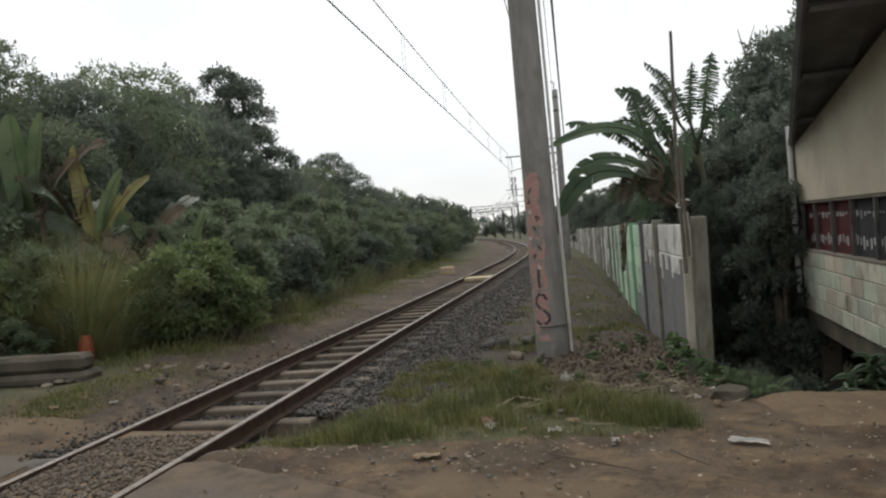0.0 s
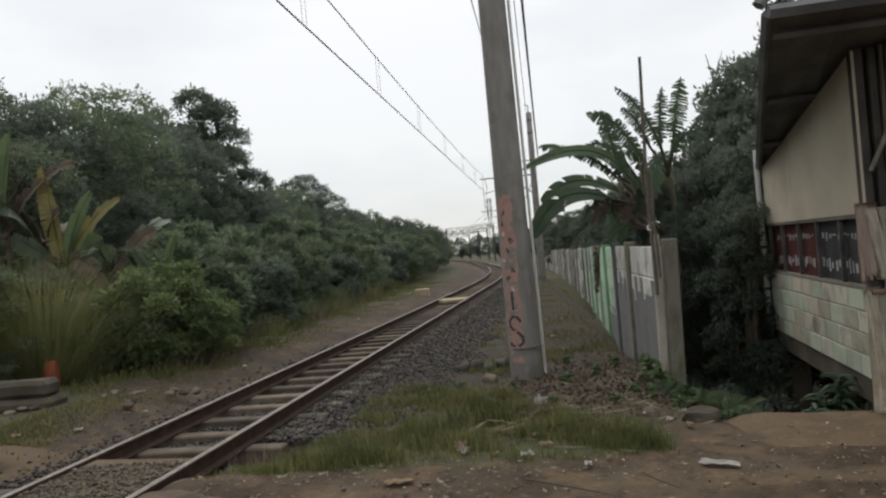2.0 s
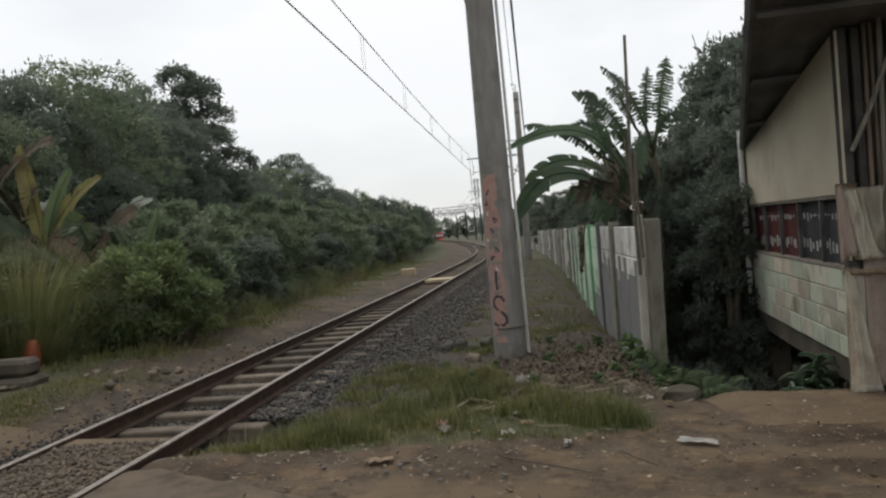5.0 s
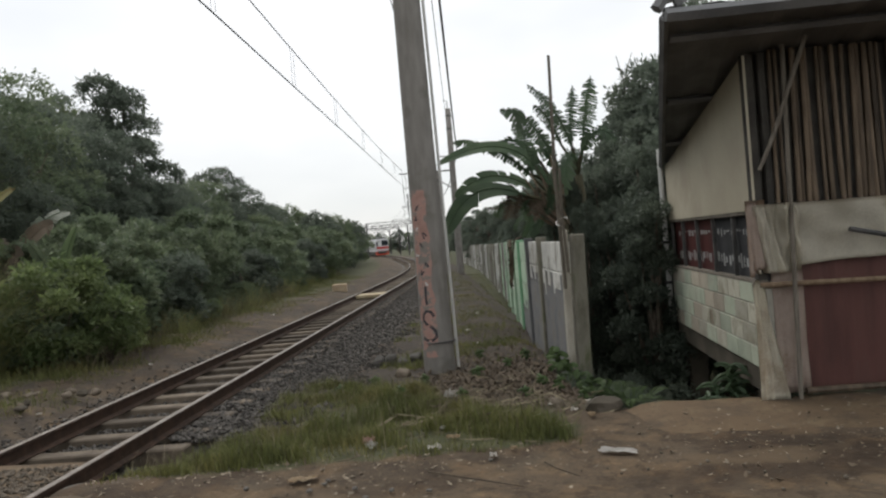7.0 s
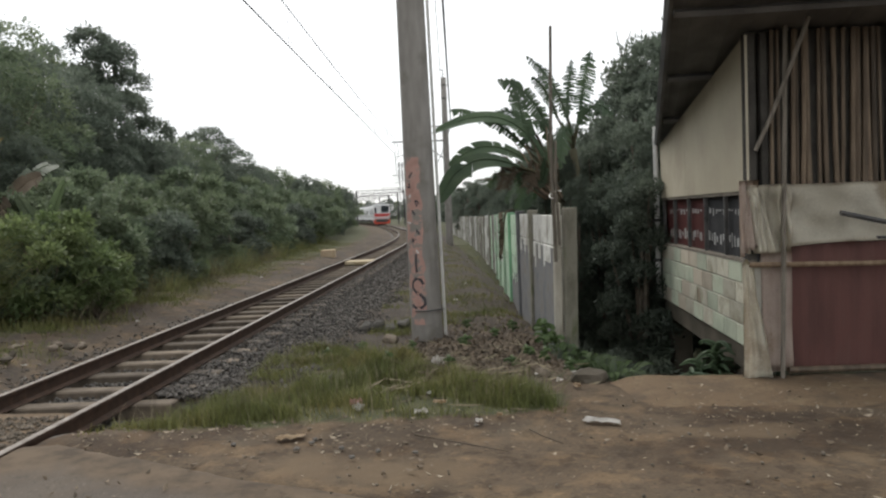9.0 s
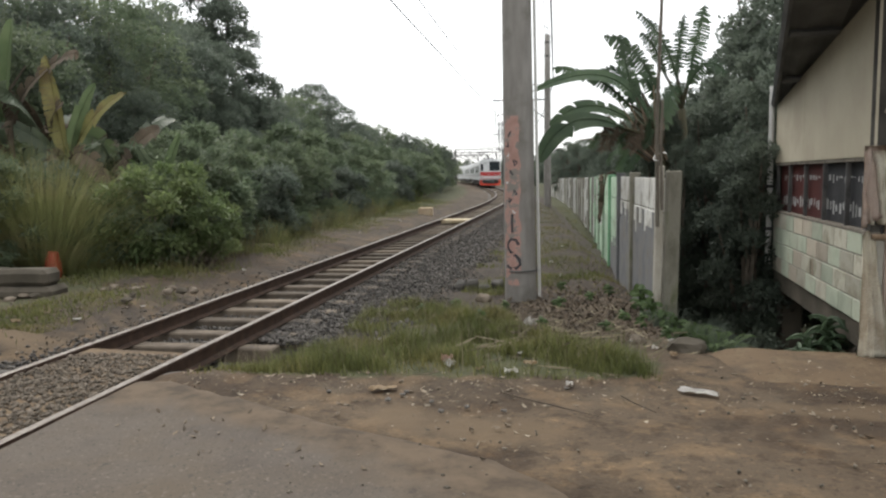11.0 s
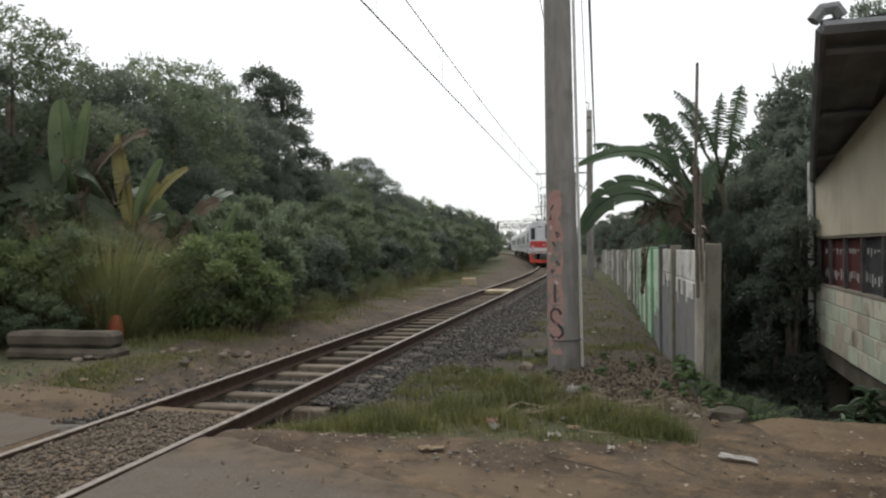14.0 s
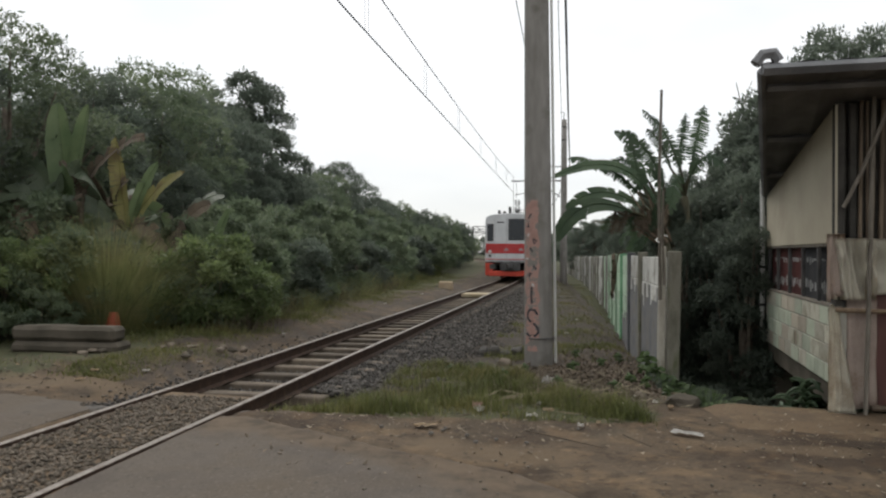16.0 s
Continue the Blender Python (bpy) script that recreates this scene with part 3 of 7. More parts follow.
# ---- track ----
def rail(side):
    prof_foot = [(-0.065, -0.16), (0.065, -0.16), (0.065, -0.148), (0.012, -0.128), (0.012, -0.045), (0.034, -0.034), (0.034, -0.004), (-0.034, -0.004), (-0.034, -0.034), (-0.012, -0.045), (-0.012, -0.128), (-0.065, -0.148)]
    head = [(-0.030, -0.004), (0.030, -0.004), (0.019, 0.002), (-0.019, 0.002)]
    t = tagged(new("rail"), "rusted steel rail with a worn bright head", "rail", "rails of the track", "structure")
    for name, prof, material in (("web", prof_foot, M["rail_side"]), ("head", head, M["rail_head"])):
        verts, faces = [], []
        runs = np.concatenate([np.arange(0.5, 80, 1.0), np.arange(80, 245, 2.5)])
        for s in runs:
            p, d = on_track(s)
            nrm = Vector((d.y, -d.x, 0))
            for u, z in prof:
                verts.append(p + nrm * (side * 0.5665 + u) + Vector((0, 0, z)))
        k = len(prof)
        for i in range(len(runs) - 1):
            for j in range(k):
                faces.append((i * k + j, i * k + (j + 1) % k, (i + 1) * k + (j + 1) % k, (i + 1) * k + j))
        faces.append(tuple(range(k)))
        link_mesh(name, verts, faces, material, t)


rail(-1)
rail(1)


def build_sleepers():
    bm = bmesh.new()
    verts = [(-1.0, -0.13, -0.40), (1.0, -0.13, -0.40), (1.0, 0.13, -0.40), (-1.0, 0.13, -0.40), (-0.99, -0.1, -0.165), (0.99, -0.1, -0.165), (0.99, 0.1, -0.165), (-0.99, 0.1, -0.165)]
    vs = [bm.verts.new(v) for v in verts]
    for f in ((4, 5, 6, 7), (0, 1, 5, 4), (1, 2, 6, 5), (2, 3, 7, 6), (3, 0, 4, 7)):
        bm.faces.new([vs[i] for i in f])
    bmesh.ops.bevel(bm, geom=[e for e in bm.edges if e.verts[0].co.z > -0.3 and e.verts[1].co.z > -0.3], offset=0.015, segments=1, affect="EDGES")
    me = bpy.data.meshes.new("sleeper")
    bm.to_mesh(me)
    bm.free()
    me.materials.append(M["sleeper"])
    s, r = run_at(6.98), random.Random(2)
    while s < 200:
        p, d = on_track(s)
        ob = new("sleeper", me)
        ob.matrix_basis = Matrix.Translation(p + Vector((0, 0, r.uniform(-0.008, 0.006)))) @ Euler((0, 0, math.atan2(d.y, d.x) - math.pi / 2 + r.uniform(-0.015, 0.015))).to_matrix().to_4x4()
        tagged(ob, "weathered grey concrete sleeper bedded in ballast", "sleeper", "sleepers of the track")
        s += 0.665 if s < 90 else 0.95


build_sleepers()


def stones(name, xy, z, size, material, label, category, r, flat=0.7):
    """Broken stone: squashed irregular octahedra."""
    n = len(xy)
    base = np.array([(1, 0, 0), (0, 1, 0), (-1, 0, 0), (0, -1, 0), (0, 0, 1), (0, 0, -1)], float)
    tri = np.array([(0, 1, 4), (1, 2, 4), (2, 3, 4), (3, 0, 4), (1, 0, 5), (2, 1, 5), (3, 2, 5), (0, 3, 5)])
    v = base[None] * r.uniform(0.65, 1.25, (n, 6, 3)) + r.uniform(-0.28, 0.28, (n, 6, 3))
    ang = r.uniform(0, 2 * np.pi, n)
    ca, sa = np.cos(ang)[:, None], np.sin(ang)[:, None]
    v = np.stack([v[..., 0] * ca - v[..., 1] * sa, v[..., 0] * sa + v[..., 1] * ca, v[..., 2] * flat], -1) * (size[:, None, None] * 0.5)
    v += np.concatenate([xy, z[:, None]], 1)[:, None]
    f = (tri[None] + np.arange(n)[:, None, None] * 6).reshape(-1, 3)
    return tagged(tri_mesh(name, v.reshape(-1, 3), f, material), label, category, kind="stuff")


def build_ballast():
    r = np.random.default_rng(5)
    # between and beside the rails beyond the crossing
    n = 64000
    y = 6.2 + (r.power(0.42, n)) * 46
    off = r.normal(0.55, 1.15, n)
    off = np.where(np.abs(off) > 2.7, r.uniform(-1.5, 2.4, n), off)
    keep = (off > -1.75 + 0.1 * wobble(off * 0, y, 3)) & (off < 2.35 + 0.25 * wobble(off * 0, y, 2))
    y, off = y[keep], off[keep]
    x = track_x(y) + off
    a = np.abs(off)
    top = np.where(a < 0.95, -0.245, -0.235 + 0 * a)
    top = np.where(off > 0.66, -0.172 - 0.035 * (off - 0.66), top)
    keep = (r.uniform(0, 1, len(y)) < np.where(off < -0.95, np.where((off > -1.55) & (y < 16), 0.45, 0.07), 1.0)) & (np.abs(a - 0.5665) > 0.08)
    keep = keep & ((off < 0.62) | (y > 7.3 + 0.35 * wobble(off, y, 3)))
    x, y, top = x[keep], y[keep], top[keep]
    z = np.maximum(ground_z(x, y) + 0.012, top) + r.uniform(-0.02, 0.02, len(x))
    stones("ballast", np.stack([x, y], 1), z, r.uniform(0.025, 0.065, len(x)), M["stone"], "grey crushed stone ballast along the track", "ballast", r)
    # filled between the rails at the crossing
    n = 17000
    y = r.uniform(-2, 6.6, n)
    off = r.uniform(-0.5, 0.5, n)
    keep = (y < 6.25 + 0.25 * wobble(off * 6, y)) | (r.uniform(0, 1, n) < 0.1)
    x, y = (track_x(y) + off)[keep], y[keep]
    z = -0.035 - 0.18 * smooth(6.0, 6.6, y) + r.uniform(-0.015, 0.015, len(x))
    stones("crossing_gravel", np.stack([x, y], 1), z, r.uniform(0.018, 0.055, len(x)), M["stone_pale"], "pale loose gravel filled between the rails", "gravel", r)
    # loose stones on soil and road edge
    n = 5200
    x = r.uniform(-8, 5, n)
    y = 2.6 + 8.5 * r.power(0.7, n)
    keep = (wobble(x, y, 0.8) + r.uniform(-0.8, 0.8, n) > 0.1) & (np.abs(x - track_x(y)) > 0.75) & ((x < 1.7) | (y < 6))
    x, y = x[keep], y[keep]
    keep = ~((y < 5.0) & (x < -1.2) & (x > -2.6))
    x, y = x[keep], y[keep]
    stones("loose_stones", np.stack([x, y], 1), np.maximum(ground_z(x, y), np.where(y < 4.4, 0.0, -9)) + 0.008, 0.006 + 0.032 * r.uniform(0, 1, len(x)) ** 4, M["pebble"], "loose pebbles strewn over the bare soil", "pebbles", r)


def verge_stones():
    r = np.random.default_rng(61)
    n = 9000
    x, y = r.uniform(-9.5, -4.1, n), r.uniform(5.6, 12.5, n)
    off = x - track_x(y)
    near = np.exp(-((off + 1.25) / 0.35) ** 2)
    keep = r.uniform(0, 1, n) < 0.10 + 0.8 * near + 0.35 * (wobble(x, y, 1.1) > 0.45)
    x, y = x[keep], y[keep]
    stones("verge_stones", np.stack([x, y], 1), ground_z(x, y) + 0.006, 0.012 + 0.05 * r.uniform(0, 1, len(x)) ** 2.5, M["stone_pale"], "broken stones and crumbs strewn over the verge", "stones", r)


build_ballast()
verge_stones()
slab_fill = slab("crossing_fill", [(track_x(-6.0) - 0.52, -5.9), (track_x(-6.0) + 0.52, -5.9), (track_x(6.3) + 0.52, 6.15), (track_x(6.3) - 0.52, 6.3)], -0.28, -0.034, M["dirt_slab"], "earth packed between the rails of the crossing", "fill")


# ---- poles and wires ----
def arc_strip(bm, r0, r1, z0, z1, a0, a1, seg=8, zseg=6, lift=0.004, jag=0.0, rnd=None):
    """A patch of paint on the pole: a curved sheet with a ragged edge."""
    rows = []
    for i in range(zseg + 1):
        z = z0 + (z1 - z0) * i / zseg
        rad = r0 + (r1 - r0) * z / 10.0 + lift
        e0 = a0 + (rnd.uniform(-jag, jag) if rnd else 0)
        e1 = a1 + (rnd.uniform(-jag, jag) if rnd else 0)
        rows.append([bm.verts.new((rad * math.cos(e0 + (e1 - e0) * k / seg), rad * math.sin(e0 + (e1 - e0) * k / seg), z)) for k in range(seg + 1)])
    for q0, q1 in zip(rows, rows[1:]):
        for k in range(seg):
            bm.faces.new((q0[k], q0[k + 1], q1[k + 1], q1[k]))


def stroke(bm, pts, r0, r1, width, lift=0.007):
    """A brushed line on the pole through (angle, height) points."""
    rows = []
    for i, (a, z) in enumerate(pts):
        a2, z2 = pts[min(i + 1, len(pts) - 1)]
        a1, z1 = pts[max(i - 1, 0)]
        rad = r0 + (r1 - r0) * z / 10.0 + lift
        dx, dz = (a2 - a1) * rad, z2 - z1
        ln = math.hypot(dx, dz) or 1
        ox, oz = -dz / ln * width / 2, dx / ln * width / 2
        rows.append([bm.verts.new((rad * math.cos(a + s * ox / rad), rad * math.sin(a + s * ox / rad), z + s * oz)) for s in (-1, 1)])
    for q0, q1 in zip(rows, rows[1:]):
        bm.faces.new((q0[0], q0[1], q1[1], q1[0]))


POLE_R0, POLE_R1, POLE_H = 0.225, 0.165, 10.2


def catenary_pole(x, y, base, lean=0.0, painted=False):
    t = thing("catenary_pole", "tall round grey concrete pole with pink paint and scrawls" if painted else "tall round grey concrete pole with steel brackets", "pole", "poles along the track", m=pose(x, y, base, 0, lean, 0))
    bm = bmesh.new()
    add_tube(bm, [(0, 0, -0.5), (0, 0, 0), (0, 0, 3.4), (0, 0, 7), (0, 0, POLE_H)], [POLE_R0, POLE_R0, POLE_R0 - 0.34 * 0.06, POLE_R0 - 0.7 * 0.06, POLE_R1], 28)
    part("shaft", bm, M["pole_concrete"], t, smooth=True)
    for z in (POLE_H - 0.5, POLE_H - 1.3):
        bm = bmesh.new()
        r = POLE_R1 + 0.008
        add_tube(bm, [(0, 0, z), (0, 0, z + 0.09)], r + 0.012, 20)
        part("clamp_band", bm, M["steel_dark"], t)
    # cantilever to the wire over the track
    reach = track_x(y) - x
    up = 1.0 if painted else 0.0
    bm = bmesh.new()
    add_tube(bm, [(-0.15, 0, 6.42 + up), (reach - 0.3, 0, 6.42 + up)], 0.035)
    add_tube(bm, [(-0.15, 0, 5.35 + up), (reach * 0.55, 0, 6.4 + up)], 0.03)
    part("bracket_arm", bm, M["steel_dark"], t)
    part("steady_arm", tube([(reach * 0.42, 0, 6.1 + up), (reach * 0.7, 0, 5.75 + up), (reach - 0.05, 0, 5.52 + up)], 0.02), M["steel_dark"], t)
    part("hanger", tube([(reach, 0, 6.4 + up), (reach + 0.08, 0, 5.9 + up), (reach, 0, 5.35 + up)], 0.015), M["steel_dark"], t)
    bm = bmesh.new()
    for k in range(5):
        add_tube(bm, [(-0.25 - k * 0.07, 0, 6.42 + up), (-0.28 - k * 0.07, 0, 6.42 + up)], [0.075, 0.05], 10)
    part("insulator", bm, M["concrete_dark"], t)
    bm = bmesh.new()
    add_tube(bm, [(-0.05, 0.0, POLE_H - 0.25), (0.0, 0, POLE_H + 0.45), (-0.25, 0, POLE_H + 0.5)], 0.03)
    part("top_bracket", bm, M["steel_dark"], t)
    part("side_bracket", tube([(0.1, 0, 7.3), (-0.9, 0, 7.3)], 0.03), M["steel_dark"], t)
    return t


near_pole = catenary_pole(0.3, 10.28, -0.22, -0.6, True)
# the cantilever of the near pole is above the view; paint faces the crossing
rp = random.Random(11)
face = math.radians(-112)
bm = bmesh.new()
arc_strip(bm, POLE_R0, POLE_R1, 0.30, 2.55, face - 0.75, face + 0.42, 10, 26, 0.003, 0.10, rp)
part("pink_paint", bm, M["pink_paint"], near_pole, "faded pink paint patch with worn edges")
bm = bmesh.new()
arc_strip(bm, POLE_R0, POLE_R1, 0.20, 0.34, face - 0.45, face + 0.3, 8, 6, 0.006, 0.1, rp)
part("foot_paint", bm, M["pink_paint"], near_pole, "dab of faded paint at the foot")
bm = bmesh.new()
sS = [(face + 0.30, 0.77), (face + 0.12, 0.84), (face - 0.2, 0.85), (face - 0.42, 0.80), (face - 0.46, 0.73), (face - 0.25, 0.67), (face + 0.1, 0.62), (face + 0.34, 0.56), (face + 0.36, 0.49), (face + 0.12, 0.44), (face - 0.3, 0.44), (face - 0.55, 0.48)]
stroke(bm, sS, POLE_R0, POLE_R1, 0.04)
stroke(bm, [(face - 0.1, 0.94), (face - 0.12, 1.06), (face - 0.09, 1.2)], POLE_R0, POLE_R1, 0.036)
part("scrawl", bm, M["black_paint"], near_pole, "black sprayed scrawl")
for k in range(9):
    bm = bmesh.new()
    a, z = face + rp.uniform(-0.55, 0.2), 1.25 + k * 0.13
    stroke(bm, [(a + rp.uniform(-0.15, 0.15), z + rp.uniform(-0.05, 0.05)) for _ in range(4)], POLE_R0, POLE_R1, 0.024)
    part("scrawl", bm, M["black_paint"] if k % 3 else M["white_paint"], near_pole)
pipe_pts = [(POLE_R0 + 0.04 - 0.006 * z, -0.03, z) for z in (0.0, 1.2, 2.4, 4, 6, 8)]
part("conduit", tube(pipe_pts, 0.022), M["pipe_white"], near_pole, "thin white plastic conduit")
for z in (0.40,):
    part("strap", tube([(0.26 * math.cos(a), 0.24 * math.sin(a), z) for a in np.linspace(-2.2, 0.3, 10)], 0.012), M["steel_dark"], near_pole)
far_poles = [(2.1, 44.0), (2.0, 82.0), (-0.6, 118.0)]
for x, y in far_poles:
    catenary_pole(x, y, -0.42 if y < 50 else -0.3)


def wire(name, pts, radius, label, sag=0.0, steps=10, material="wire"):
    bm = bmesh.new()
    line = []
    for (p0, p1) in zip(pts, pts[1:]):
        p0, p1 = Vector(p0), Vector(p1)
        for k in range(steps):
            t = k / steps
            q = p0.lerp(p1, t)
            q.z -= 4 * sag * t * (1 - t)
            line.append(q)
    line.append(Vector(pts[-1]))
    add_tube(bm, line, radius, 5)
    return tagged(part(name, bm, M[material]), label, "wire", "overhead wires")


SPAN = [(-4.1, -24), (-2.70, 10.28), (-1.03, 44), (-2.0, 82), (-5.2, 118), (-10.2, 160)]


def wire_x(y):
    return float(np.interp(y, [p[1] for p in SPAN], [p[0] for p in SPAN]))


wire("contact_wire", [(x, y, 5.3) for x, y in SPAN], 0.014, "thin dark contact wire over the track", 0, 1)
wire("messenger_wire", [(x, y, 6.25) for x, y in SPAN], 0.012, "thin dark messenger wire sagging over the track", 0.18, 14)


def droppers():
    for y in (10.9, 16.0, 21.3, 27, 33, 39):
        t = (y - 10.28) / 33.72
        z = 6.25 - 4 * 0.18 * t * (1 - t)
        bm = bmesh.new()
        add_tube(bm, [(wire_x(y) - 0.012, y, 5.3), (wire_x(y) - 0.012, y, z)], 0.004, 4)
        add_tube(bm, [(wire_x(y) + 0.04, y + 0.05, 5.3), (wire_x(y) + 0.04, y + 0.05, z)], 0.004, 4)
        tagged(part("dropper", bm, M["wire"]), "thin dropper tying contact wire to messenger", "wire", "droppers")


droppers()
wire("feeder_wire", [(-0.9, -24, 9.2), (-0.75, 10.28, 9.0), (1.0, 44, 7.3 + 0.9), (1.4, 82, 8)], 0.014, "dark feeder wire above the poles", 0.3)
wire("twisted_cable", [(0.75, -24, 8.3), (0.62, 10.28, 8.3), (2.45, 44, 7.0), (2.3, 82, 7.0)], 0.035, "thick twisted black service cable", 0.5, 24, "cable")
wire("thin_cable", [(0.5, 10.28, 8.0), (2.0, 44, 8.6)], 0.012, "thin cable between two poles", 0.5)


# ---- boundary wall of precast panels ----
def wall_x(y):
    return float(wall_x_at(y))


def wall_top(y):
    return float(np.interp(y, [9, 12, 17, 35, 61, 80], [1.52, 1.53, 1.47, 1.31, 1.24, 1.2]))


def boundary_wall():
    """Proud posts two metres apart, stacked plates between them."""
    rr = random.Random(8)
    t = thing("wall_boundary", "long precast concrete boundary wall painted white and green, stained and peeling", "wall", kind="structure")
    ys = [8.78, 11.45, 13.4] + [15.4 + 2.05 * k for k in range(29)]
    for i, (y0, y1) in enumerate(zip(ys, ys[1:])):
        x0, x1 = wall_x(y0), wall_x(y1)
        d = Vector((x1 - x0, y1 - y0, 0))
        ln = d.length
        base = -0.5
        mm = Matrix.Translation((x0, y0, base)) @ Euler((0, 0, math.atan2(d.y, d.x))).to_matrix().to_4x4()
        top = wall_top(y0) - base
        # local y is to the left of the run, towards the track
        if i:
            bm = bmesh.new()
            add_box(bm, (-0.075, -0.07, 0), (0.075, 0.085, top + rr.uniform(0.0, 0.035)), 0.014, mm)
            part("post", bm, M["post_moss" if i == 1 else "wall_grey" if i == 2 else "wall_strong_green" if i == 3 else "wall_green" if i < 7 else rr.choice(["wall_white", "concrete", "post_moss"])], t)
        n = 4
        edges = [0.0] + [0.30 + (top - 0.36) * k / n for k in range(1, n)] + [top - 0.05 + rr.uniform(-0.02, 0.02)]
        for k in range(n):
            bm = bmesh.new()
            dp = rr.uniform(-0.007, 0.007)
            add_box(bm, (0.07, -0.03 + dp, edges[k] + 0.006), (ln - 0.07, 0.025 + dp, edges[k + 1] - 0.006), 0.009, mm)
            if i < 2:
                m = "wall_white" if k else "wall_grey"
            elif i < 4:
                m = "wall_green"
            elif i < 8:
                m = rr.choice(["wall_green", "wall_green", "wall_white"])
            else:
                m = rr.choice(["wall_white", "wall_white", "wall_white", "concrete"])
            part("panel", bm, M[m], t)
        if i < 3:
            # grey coat run up the plates in uneven brush strokes
            bm = bmesh.new()
            cols = 13
            for c in range(cols):
                a, b = 0.08 + (ln - 0.16) * c / cols, 0.08 + (ln - 0.16) * (c + 1) / cols
                hi = (1.26 if i < 2 else 0.62) + rr.choice([-0.12, -0.03, 0.0, 0.05, 0.17, 0.26]) * (1 if i < 2 else 0.6)
                add_box(bm, (a, 0.026, 0.02), (b - 0.002, 0.036 + rr.uniform(0, 0.002), hi), 0, mm)
            part("paint_coat", bm, M["wall_grey"], t, "grey paint brushed over the lower plates")


boundary_wall()


def post_thing(name, x, y, z0, z1, w, material, label, lean=(0, 0), category="post", bev=0.012):
    t = tagged(new(name), label, category)
    bm = bmesh.new()
    add_box(bm, (-w / 2, -w / 2, z0), (w / 2, w / 2, z1), bev)
    ob = part("shaft", bm, M[material], t)
    t.matrix_basis = pose(x, y, 0, lean[0], lean[1], 0)
    return t


post_thing("concrete_post", 1.88, 8.62, -0.6, 1.60, 0.09, "post_pale", "weathered concrete post at the wall's end", (0, 0.6))
post_thing("concrete_post", 2.03, 8.64, -0.7, 1.54, 0.16, "post_moss", "mossy concrete post beside the wall's end", (0, 1.0))
wp = thing("wooden_pole", "thin grey wooden pole lashed to the wall's end", "pole")
part("shaft", tube([(1.862, 8.575, 0.9), (1.80, 8.33, 2.2), (1.745, 7.85, 3.5)], [0.022, 0.020, 0.016]), M["wood_grey"], wp)
part("lower_splint", tube([(1.90, 8.5, 1.1), (1.85, 8.35, 1.7), (1.83, 8.2, 2.3)], 0.016), M["wood_grey"], wp)
part("rope", tube([(1.86 + 0.07 * math.cos(a), 8.45 + 0.06 * math.sin(a), 1.70 + 0.045 * math.sin(a + 0.6)) for a in np.linspace(0, 4.2, 14)], 0.007), M["pipe_white"], wp, "white rope tied round the pole")


# ---- hut over the ditch ----
HX, HY = 3.05, 6.1          # near corner
SIDE = Vector((0.14, 0.99, 0)).normalized()
HM = Matrix.Translation((HX, HY, 0)) @ Euler((0, 0, math.atan2(SIDE.y, SIDE.x))).to_matrix().to_4x4()   # x runs along the side wall, y to the left of it
HL = 3.72


def hut_part(name, parent, items, material, bevel=0.0, label=""):
    bm = bmesh.new()
    for lo, hi in items:
        add_box(bm, lo, hi, bevel, HM)
    return part(name, bm, M[material], parent, label)


